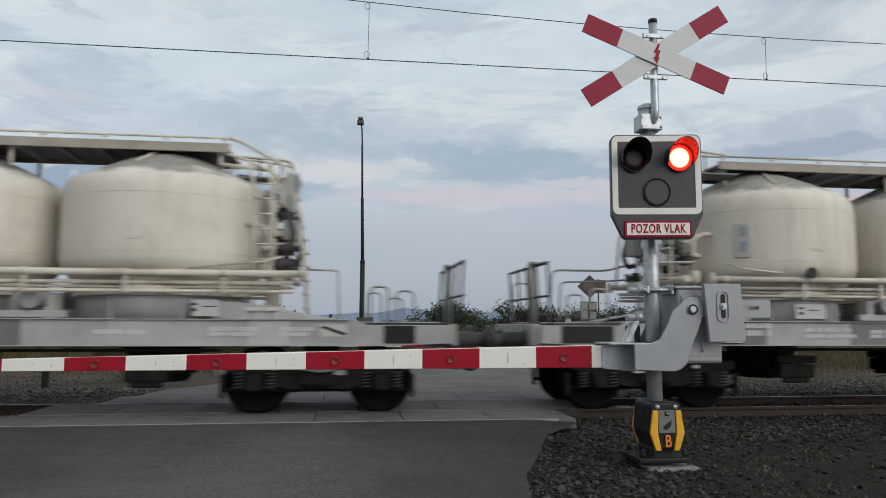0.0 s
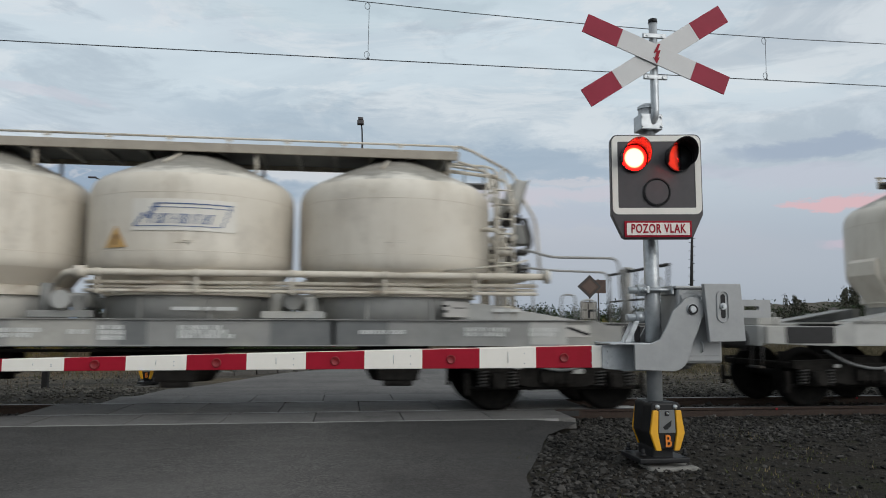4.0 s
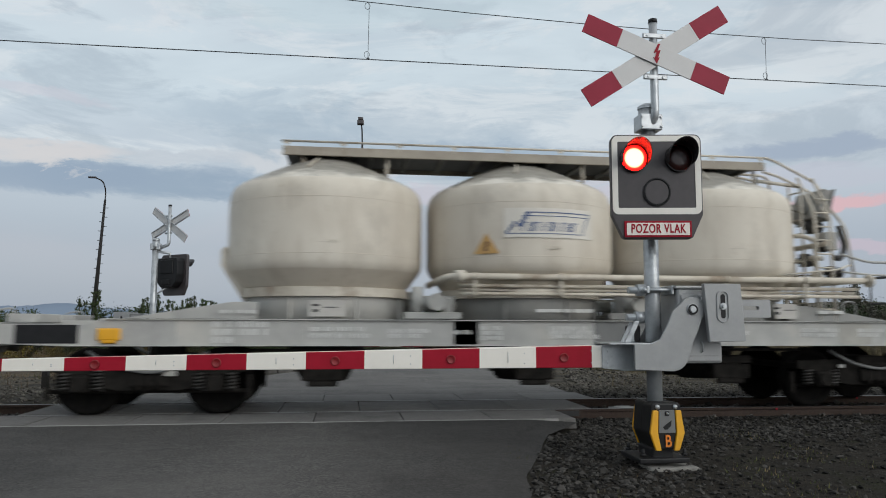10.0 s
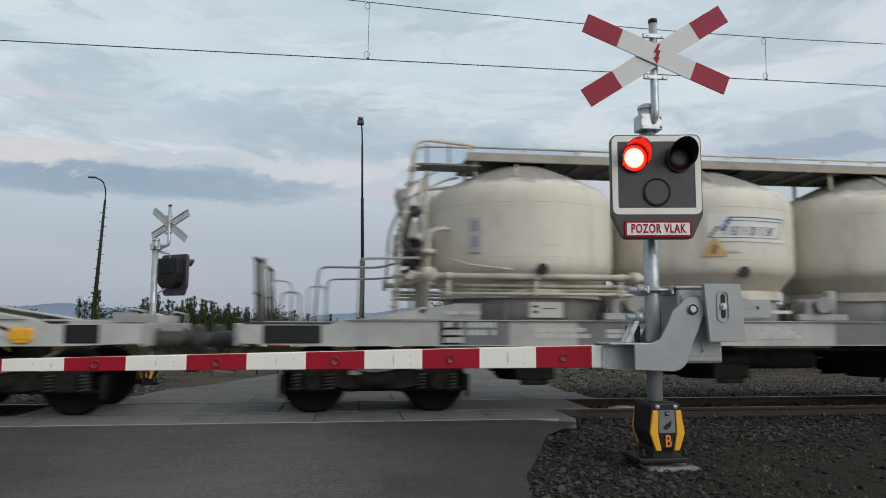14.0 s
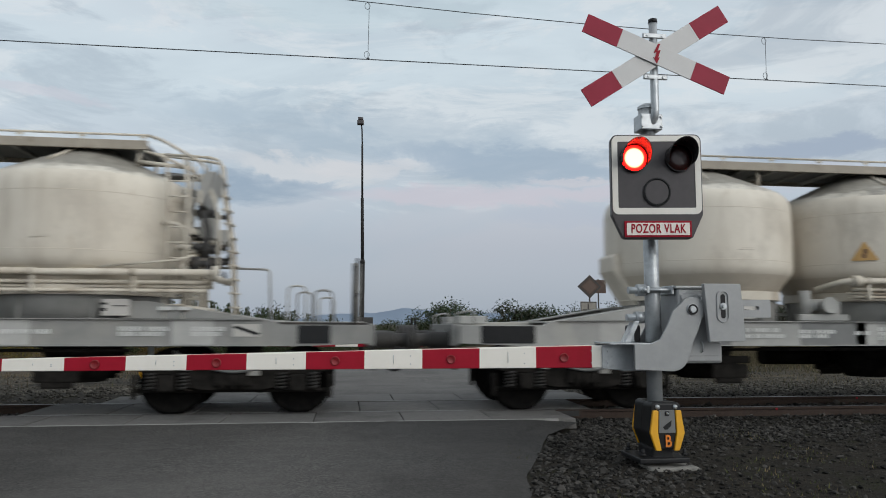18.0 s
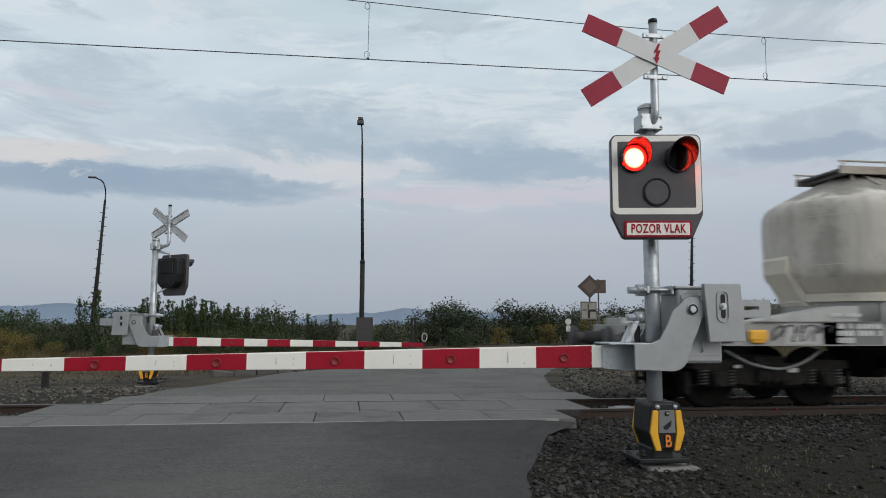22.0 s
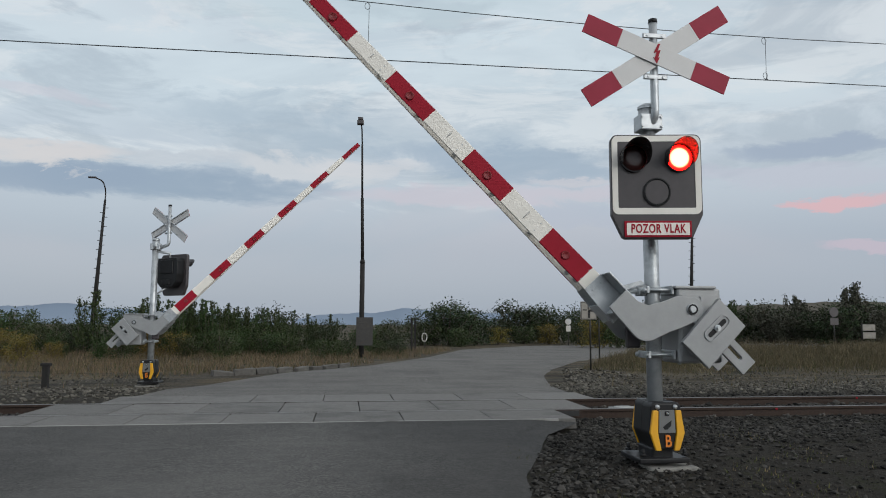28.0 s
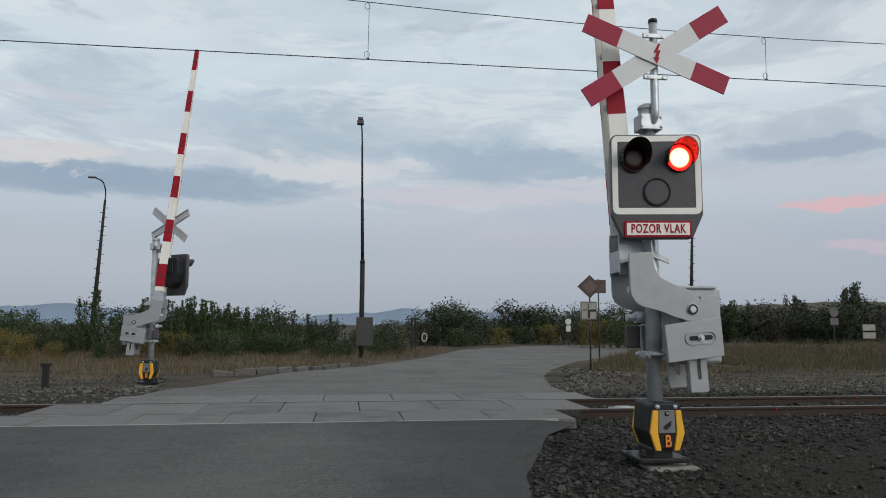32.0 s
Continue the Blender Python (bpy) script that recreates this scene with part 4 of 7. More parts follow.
        lathe(bm, [(1.430, 3.395), (1.466, 3.362), (1.493, 3.315), (1.514, 3.25), (1.525, 3.18),
                   (1.529, 3.10), (1.530, 3.0), (1.530, 2.4), (1.529, 2.29), (1.525, 2.20), (1.507, 2.13), (1.476, 2.08), (1.456, 2.055), (1.308, 1.862), (1.282, 1.83)], 56, (u, 0, 0))
        tank = part("tank", bm, M["cream"], w)
        # below the knuckle: browner paint, holding both dust and part of the shade
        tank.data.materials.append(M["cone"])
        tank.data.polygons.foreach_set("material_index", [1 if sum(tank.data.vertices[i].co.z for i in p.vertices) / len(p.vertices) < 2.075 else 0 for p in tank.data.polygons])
        bm = B()
        lathe(bm, [(0, 3.99), (0.33, 3.985), (0.36, 3.955), (0.37, 3.92), (0.42, 3.90), (0.92, 3.665), (1.307, 3.475), (1.389, 3.43), (1.432, 3.393)], 56, (u, 0, 0))
        part("roof", bm, M["roof"], tank, "roof cone crusted with grey cement dust")
        for zs in (3.10, 2.29):
            bm = B()
            lathe(bm, [(1.526, zs + 0.007), (1.5315, zs + 0.003), (1.5315, zs - 0.003), (1.526, zs - 0.007)], 56, (u, 0, 0))
            part("weld_seam", bm, M["cone"], tank)
        bm = B()
        lathe(bm, [(1.24, 1.83), (1.305, 1.825), (1.31, 1.69), (1.24, 1.685)], 48, (u, 0, 0), flat=(0, 1, 2))
        part("ring", bm, M["creamsteel"], tank)
        bm = B()
        lathe(bm, [(1.235, 1.69), (1.235, 1.345), (1.1, 1.34)], 48, (u, 0, 0))
        for k in range(8):
            a = k * 0.785 + 0.39
            box(bm, (0, 0, 0), (0.05, 0.03, 0.32), m=Matrix.Translation((u + 1.245 * math.cos(a), 1.245 * math.sin(a), 1.515)) @ Matrix.Rotation(a, 4, "Z"))
        part("skirt", bm, M["frame"], tank)
        bm = B()
        lathe(bm, [(0.30, 3.985), (0.30, 4.05), (0.33, 4.05), (0.33, 4.08), (0, 4.11)], 24, (u, 0, 0), flat=(1, 2))
        part("manhole", bm, M["creamsteel"], tank)
        for k, (r0, z0, r1, z1) in enumerate(((0.45, 3.89, 1.05, 3.60), (0.5, 3.87, 1.2, 3.52))):
            a = radians((255, 75)[k])
            bm = B()
            bent(bm, [(u + r0 * math.cos(a), r0 * math.sin(a), z0 + 0.02), (u + r1 * math.cos(a), r1 * math.sin(a), z1 + 0.02)], 0.02, 6)
            part("stay", bm, M["creamsteel"], tank)
        bm = B()
        lathe(bm, [(0, 0), (0.085, 0), (0.085, 0.02), (0.065, 0.02), (0.065, 0.14)], 18, m=Matrix.Translation((u, 1.53, 2.10)) @ Matrix.Rotation(radians(90), 4, "X"), flat=(0, 1, 2))
        part("nozzle", bm, M["black"], tank)
        # outlet below the frame
        bm = B()
        lathe(bm, [(0.60, 0.98), (0.52, 0.80), (0.46, 0.60), (0.36, 0.42), (0, 0.42)], 20, (u, 0, 0))
        part("outlet", bm, M["bogie"], tank)
        for s in (-1, 1):
            bm = B()
            rod(bm, (u, s * 0.4, 0.70), (u, s * 1.05, 0.70), 0.12, 10)
            box(bm, (u, s * 1.02, 0.76), (0.66, 0.08, 0.12), 0.02)
            box(bm, (u, s * 1.02, 0.58), (0.60, 0.07, 0.22), 0.03)
            box(bm, (u, s * 0.98, 0.44), (0.44, 0.10, 0.10), 0.03)
            part("outlet_valve", bm, M["bogie"], tank)
    # plates on the tanks
    for s, side in ((-1, 1), (1, -1)):
        u = TANKS[1]

        def on_tank(bm, a0, a1, z0, z1, r=1.544, n=6):
            """A curved plate on the middle tank between two angles."""
            a0, a1 = a0 - 4, a1 - 4
            lo = [bm.verts.new((u + r * math.sin(radians(a0 + (a1 - a0) * k / n)) * side, -s * -1 * r * math.cos(radians(a0 + (a1 - a0) * k / n)), z0)) for k in range(n + 1)]
            hi = [bm.verts.new((v.co.x, v.co.y, z1)) for v in lo]
            for k in range(n):
                bm.faces.new((lo[k], lo[k + 1], hi[k + 1], hi[k]))

        bm = B()
        on_tank(bm, -17, 36, 2.56, 3.00)
        part("pale_panel", bm, M["panel"], w, "pale repainted patch behind the lettering")
        bm = B()
        for a0, a1, z0, z1 in ((-5, 34, 2.925, 2.940), (-7, 33, 2.875, 2.885), (-16, 28, 2.615, 2.625)):
            on_tank(bm, a0, a1, z0, z1, 1.549)
        # slanted letter shapes, which say nothing, and the slanted frame round them
        def stroke(a, wd, z0, z1, lean=9.0):
            for j in range(4):
                q0, q1 = z0 + (z1 - z0) * j / 4, z0 + (z1 - z0) * (j + 1) / 4
                x = a + (q0 - 2.62) * lean
                on_tank(bm, x, x + wd, q0, q1, 1.549, 1)

        for k in range(9):
            stroke(-8 + k * 3.7, 0.8, 2.655, 2.79)
            if k % 2 == 0:
                on_tank(bm, -7 + k * 3.7, -4.8 + k * 3.7, 2.775, 2.79, 1.549, 1)
            if k % 3 == 1:
                stroke(-6.2 + k * 3.7, 0.8, 2.655, 2.79)
                on_tank(bm, -7.6 + k * 3.7, -5.6 + k * 3.7, 2.655, 2.668, 1.549, 1)
            if k % 4 == 3:
                on_tank(bm, -7.2 + k * 3.7, -5.4 + k * 3.7, 2.715, 2.727, 1.549, 1)
        stroke(28.5, 0.7, 2.62, 2.93, 17)
        stroke(-16, 1.6, 2.62, 2.80, 30)
        stroke(-12, 2.2, 2.72, 2.93, 26)
        part("lettering", bm, M["blue"], w, "blue slanted lettering shapes and lines")
        # warning triangle
        bm = B()
        for k in range(10):
            h0, h1 = k / 10, (k + 1) / 10
            half = 7.0 * (1 - h0)
            on_tank(bm, -27 - half, -27 + half, 2.33 + 0.30 * h0, 2.33 + 0.30 * h1, 1.546, 2)
        bmesh.ops.remove_doubles(bm, verts=bm.verts[:], dist=0.012)
        part("warning_triangle", bm, M["fadedsign"], w, "faded orange triangle sign")
        bm = B()
        on_tank(bm, -28.2, -26.4, 2.37, 2.44, 1.551, 1)
        on_tank(bm, -27.6, -25.6, 2.44, 2.51, 1.551, 1)
        part("triangle_mark", bm, M["spraybrown"], w)
        for uu, z in ((TANKS[0] + 0.05, 2.44), (TANKS[1] + 0.15, 2.40), (TANKS[2] - 0.1, 2.45)):
            bm = B()
            box(bm, (uu, s * 1.529, z), (0.26, 0.008, 0.012))
            box(bm, (uu + 0.04, s * 1.529, z + 0.026), (0.16, 0.008, 0.008))
            part("seam_mark", bm, M["creamsteel"], w)
    # plate with pictures on the valve-end tank
    for a, z, h in ((128, 2.62, 0.34),):
        bm = B()
        c, d = math.cos(radians(a)), math.sin(radians(a))
        box(bm, (0, 0, 0), (0.02, 0.22, h + 0.2), 0.004, Matrix.Translation((TANKS[2] - 1.542 * c, 1.542 * d, z)) @ Matrix.Rotation(radians(180 - a), 4, "Z"))
        part("notice_plate", bm, M["board"], w, "pale notice plate with faded diagrams")
        bm = B()
        for dz in (0.14, -0.10):
            box(bm, (0, 0, dz), (0.026, 0.12, 0.16), 0.004, Matrix.Translation((TANKS[2] - 1.544 * c, 1.544 * d, z)) @ Matrix.Rotation(radians(180 - a), 4, "Z"))
        part("notice_diagram", bm, M["notice"], w)
    # walkway along the top
    for s in (-1, 1):
        bm = B()
        box(bm, (0.17, s * 0.60, 3.952), (7.95, 0.05, 0.14), 0.008)
        part("walkway_beam", bm, M["rust"], w)
    bm = B()
    box(bm, (0.17, 0, 3.97), (7.9, 1.16, 0.03))
    part("walkway_deck", bm, M["darkpatch"], w)
    beam = None
    for k in range(14):
        if beam is None:
            bm = B()
            box(bm, (0, 0, 3.925), (0.05, 1.14, 0.05))
            ob = beam = part("deck_beam", bm, M["frame"], w)
        else:
            ob = link("deck_beam", beam.data, None, w)
        ob.location.x = -3.6 + k * 0.58
    for s in (-1, 1):
        bm = B()
        rod(bm, (-3.82, s * 0.62, 4.10), (4.16, s * 0.62, 4.10), 0.018, 8)
        for k in range(10):
            rod(bm, (-3.75 + k * 0.87, s * 0.62, 3.98), (-3.75 + k * 0.87, s * 0.62, 4.10), 0.014, 6)
            box(bm, (-3.75 + k * 0.87, s * 0.62, 4.08), (0.09, 0.02, 0.05), 0.004)
        part("toe_rail", bm, M["creamsteel"], w)
    for u in (-2.2, 1.0, 4.0, -3.5):
        for s in (-1, 1):
            bm = B()
            rod(bm, (u, s * 0.5, 3.6), (u, s * 0.5, 3.93), 0.03, 8)
            part("walkway_post", bm, M["creamsteel"], w)
    valve_end(w)
    valve_fittings(w)
    side_pipes(w)
    plain_end(w)
    stencils(w)
    running_gear(w)
    return w


def side_pipes(w):
    # long air pipe on one side past two tanks, short one on the other past one tank
    for y, u0, u1 in ((-1.40, -1.35, 5.3), (1.40, 1.55, 4.75)):
        s = 1 if y > 0 else -1
        bm = B()
        bent(bm, [(u0 - 0.25, y * 0.72, 1.86), (u0, y, 1.99), (u1, y, 1.99)], 0.048, 12, 0.15)
        rod(bm, (u1, y, 1.99), (u1 + 0.06, y, 1.99), 0.10, 12)
        rod(bm, (u0 + 0.1, y, 1.99), (u0 + 0.26, y, 1.99), 0.085, 12)
        part("air_pipe", bm, M["creamsteel"], w, "thick cream air pipe along the tanks")
        for dz, dy, r in ((1.86, 0.10, 0.028), (1.80, 0.16, 0.022), (1.74, 0.06, 0.026)):
            bm = B()
            bent(bm, [(u0 + 0.2, y - s * dy * 1.5, dz), (u0 + 0.5, y - s * dy, dz), (u1 - 0.1, y - s * dy, dz)], r, 8, 0.1)
            part("thin_pipe", bm, M["creamsteel"], w)
        bm = B()
        k = u0 + 0.4
        while k < u1:
            bm = bm or B()
            box(bm, (k, y, 1.86), (0.05, 0.04, 0.30), 0.006)
            box(bm, (k, y - s * 0.25, 1.72), (0.05, 0.5, 0.05), 0.006)
            rod(bm, (k - 0.03, y, 1.99), (k + 0.03, y, 1.99), 0.062, 10)
            part("pipe_bracket", bm, M["creamsteel"], w)
            bm = None
            k += 1.3
        bm = B()
        bent(bm, [(u1 - 1.5, y * 1.01, 2.06), (u1 - 0.5, y * 1.0, 2.16), (u1 - 0.25, y * 0.97, 2.24)], 0.015, 6)
        part("strut", bm, M["creamsteel"], w)
    for u in (-1.48, 1.66):
        for s in (-1, 1):
            bm = B()
            rod(bm, (u - 0.3, s * 0.9, 1.62), (u + 0.3, s * 0.9, 1.62), 0.10, 12)
            rod(bm, (u, s * 0.9, 1.62), (u, s * 1.18, 1.62), 0.07, 10)
            rod(bm, (u, s * 1.17, 1.62), (u, s * 1.20, 1.62), 0.13, 14)
            part("valve", bm, M["frame"], w)


def valve_end(w):
    """Ladder, manifold, hopper and rails at one end."""
    # one side: a leaning ladder with level top rails; the other: rails that come down to the manifold
    bm = B()
    for y in (0.66, 1.04):
        bent(bm, [(5.30, y, 1.34), (5.22, y, 2.6), (5.05, y, 3.5), (5.00, y, 4.02), (4.85, y, 4.08), (4.1, y * 0.3 + 0.42, 4.10)], 0.024, 8, 0.12)
    for j in range(10):
        z = 1.56 + j * 0.235
        x = 5.30 - (z - 1.36) * 0.065 if z < 2.6 else 5.22 - (z - 2.6) * 0.185
        box(bm, (x, 0.85, z), (0.13, 0.38, 0.03), 0.006)
    part("ladder", bm, M["creamsteel"], w, "cream steel ladder leaning up to the walkway")
    bm = B()
    bent(bm, [(4.1, 0.62, 3.78), (4.7, 0.8, 3.76), (5.02, 0.85, 3.74)], 0.028, 8)
    box(bm, (4.5, 0.72, 3.73), (1.0, 0.46, 0.03), 0.006)
    for u in (4.45, 4.8):
        rod(bm, (u, 0.72, 3.74), (u, 0.72, 4.10), 0.016, 6)
    part("top_step", bm, M["darkpatch"], w)
    bm = B()
    bent(bm, [(4.95, 1.25, 2.26), (5.80, 1.25, 2.24), (5.84, 1.25, 1.30)], 0.02, 8, 0.08)
    part("hand_rail", bm, M["frame"], w, "bent tubular grey handrail")
    for u, z in ((6.30, 1.84), (6.68, 1.75)):
        bm = B()
        bent(bm, [(u, 1.05, 1.28), (u, 1.05, z), (u + 0.26, 1.05, z), (u + 0.26, 1.05, 1.28)], 0.017, 8, 0.10)
        part("end_hoop", bm, M["frame"], w)
    s = -1
    bm = B()
    for u in (4.62, 4.88):
        bent(bm, [(u, s * 1.18, 1.36), (u, s * 1.18, 3.1), (u - 0.12, s * 0.95, 3.7)], 0.024, 8, 0.2)
    for k in range(9):
        rod(bm, (4.62, s * 1.18, 1.55 + k * 0.22), (4.88, s * 1.18, 1.55 + k * 0.22), 0.014, 6)
    part("ladder", bm, M["creamsteel"], w, "cream steel ladder up to the walkway")
    bm = B()
    bent(bm, [(4.15, s * 0.62, 4.10), (4.35, s * 0.62, 4.04), (5.02, s * 0.72, 3.66), (5.10, s * 0.8, 3.3), (5.28, s * 1.0, 2.9), (5.32, s * 1.1, 2.0)], 0.024, 8, 0.18)
    bent(bm, [(4.1, s * 0.62, 3.86), (4.35, s * 0.62, 3.80), (4.95, s * 0.7, 3.50), (5.0, s * 1.0, 3.0)], 0.022, 8, 0.15)
    bent(bm, [(4.0, s * 0.62, 3.70), (4.8, s * 0.62, 3.62)], 0.03, 8)
    part("top_rail", bm, M["creamsteel"], w)
    bm = B()
    bent(bm, [(5.0, s * 1.25, 2.42), (5.45, s * 1.25, 2.30), (6.5, s * 1.25, 2.30), (6.56, s * 1.25, 1.30)], 0.02, 8, 0.14)
    bent(bm, [(5.0, s * 1.25, 2.14), (5.5, s * 1.25, 2.10), (6.33, s * 1.25, 2.08), (6.38, s * 1.25, 1.30)], 0.017, 8, 0.1)
    part("hand_rail", bm, M["frame"], w, "bent tubular grey handrail")
    bm = B()
    bent(bm, [(6.95, s * 1.05, 1.28), (6.95, s * 1.05, 2.02), (7.28, s * 1.05, 2.05), (7.30, s * 1.05, 1.28)], 0.017, 8, 0.12)
    part("end_hoop", bm, M["frame"], w)
    bm = B()
    for y in (-1.25, -0.6, 0.0, 0.6, 1.25):
        rod(bm, (7.25, y, 1.28), (7.3, y, 2.22), 0.02, 8)
    rod(bm, (7.3, -1.28, 2.22), (7.3, 1.28, 2.22), 0.026, 8)
    rod(bm, (7.3, -1.28, 1.72), (7.3, 1.28, 1.72), 0.018, 8)
    part("end_railing", bm, M["blackmetal"], w, "dark railing across the wagon end")
    bm = B()
    box(bm, (7.3, 0.45, 2.26), (0.08, 0.5, 0.03), 0.005)
    rod(bm, (7.3, 0.4, 1.3), (7.3, 0.4, 2.3), 0.07, 10)
    part("hand_brake", bm, M["frame"], w)
    bm = B()
    box(bm, (6.55, 0, 1.30), (1.8, 2.3, 0.03), 0.004)
    part("platform", bm, M["blackmetal"], w)
    # manifold of pipes and valves
    bm = B()
    for y in (-0.9, -0.3, 0.35, 0.9):
        bent(bm, [(4.80, y, 1.4), (4.80, y, 2.5 + 0.2 * abs(y)), (4.6, y, 2.75), (4.45, y * 0.9, 2.75)], 0.036, 10, 0.15)
        rod(bm, (4.80, y, 1.95), (4.80, y, 2.15), 0.095, 12)
        rod(bm, (4.80, y, 2.35), (4.80, y, 2.42), 0.11, 12)
        rod(bm, (4.80, y, 2.05), (5.06, y, 2.05), 0.03, 8)
    bent(bm, [(4.94, -1.0, 2.62), (4.94, 1.0, 2.62)], 0.045, 10)
    bent(bm, [(5.10, -1.3, 2.0), (5.10, 1.3, 2.0)], 0.055, 10)
    bent(bm, [(4.9, -1.2, 1.5), (4.9, 1.2, 1.5)], 0.05, 10)
    part("manifold", bm, M["creamsteel"], w, "cream manifold of pipes and valves")
    for y in (-0.9, -0.3, 0.35, 0.9):
        bm = B()
        ring = [(5.09, y + 0.11 * math.cos(a * 0.5236), 2.05 + 0.11 * math.sin(a * 0.5236)) for a in range(13)]
        bent(bm, ring, 0.014, 6)
        rod(bm, (5.09, y - 0.1, 2.05), (5.09, y + 0.1, 2.05), 0.01, 5)
        part("hand_wheel", bm, M["blackmetal"], w)
    bm = B()
    bent(bm, [(5.08, -1.1, 2.9), (5.18, -1.1, 2.55), (5.08, -1.1, 2.35), (4.95, -1.1, 2.4)], 0.045, 8, 0.1)
    part("hose", bm, M["blackmetal"], w)
    bm = B()
    bent(bm, [(5.08, 1.1, 2.9), (5.18, 1.1, 2.55), (5.08, 1.1, 2.35), (4.95, 1.1, 2.4)], 0.045, 8, 0.1)
    part("hose", bm, M["blackmetal"], w)
    bm = B()
    m = pose(5.04, -0.48, 3.30, 0, 16, 0)
    box(bm, (0, 0, 0), (0.16, 0.78, 0.50), 0.02, m)
    box(bm, (0.085, 0, 0.0), (0.02, 0.86, 0.56), 0.008, m)
    box(bm, (-0.2, 0, -0.1), (0.3, 0.08, 0.1), 0.01, m)
    part("filter_box", bm, M["frame"], w, "tilted grey filter box")
    bm = B()
    box(bm, (5.06, 0.75, 2.72), (0.22, 0.3, 0.26), 0.015)
    part("valve_box", bm, M["frame"], w)
    bm = B()
    box(bm, (5.10, -0.75, 2.68), (0.22, 0.3, 0.30), 0.015)
    part("valve_box", bm, M["frame"], w)


def valve_fittings(w):
    """Dark cocks, gauges and an upright inner ladder between the leaning ladder and the tank."""
    for y, z, r in ((0.55, 3.05, 0.07), (0.62, 2.55, 0.09), (0.30, 2.25, 0.08), (0.95, 2.32, 0.07), (-0.55, 2.95, 0.09), (-0.80, 2.60, 0.08), (-0.35, 2.40, 0.09), (-1.0, 2.15, 0.08)):
        bm = B()
        rod(bm, (4.86, y, z), (5.14, y, z), r * 0.55, 10)
        rod(bm, (4.98, y, z - r * 1.2), (4.98, y, z + r * 1.2), r, 12)
        rod(bm, (5.13, y, z), (5.15, y, z), r * 1.1, 14)
        part("cock", bm, M["blackmetal"], w, "dark steel cock with a round flange")
    for s in (-1, 1):
        bm = B()
        for y in (0.28, 0.60):
            rod(bm, (4.80, s * y, 1.42), (4.78, s * y, 3.72), 0.022, 8)
        for j in range(9):
            rod(bm, (4.79, s * 0.28, 1.66 + j * 0.235), (4.79, s * 0.60, 1.66 + j * 0.235), 0.014, 6)
        part("inner_ladder", bm, M["creamsteel"], w)


def plain_end(w):
    # lean-to plate on the end tank and a low box at the frame's end
    bm = B()
    u = TANKS[0]
    plate(bm, [(u - 1.53, 2.48), (u - 1.60, 2.42), (u - 1.60, 2.18), (u - 1.24, 1.62), (u - 1.0, 1.62), (u - 1.2, 2.0), (u - 1.45, 2.2)], -0.34, 0.34, bev=0.01)
    part("end_brace", bm, M["cream"], w)
    for s in (-1, 1):
        bm = B()
        box(bm, (-7.2, s * 0.7, 1.36), (0.4, 0.8, 0.12), 0.01)
        part("end_step", bm, M["frame"], w)
    for s in (-1, 1):
        bm = B()
        bent(bm, [(-7.44, s * 1.2, 1.0), (-7.5, s * 1.28, 1.45), (-7.25, s * 1.28, 1.5), (-7.2, s * 1.25, 1.28)], 0.014, 6, 0.06)
        part("grab_handle", bm, M["frame"], w)


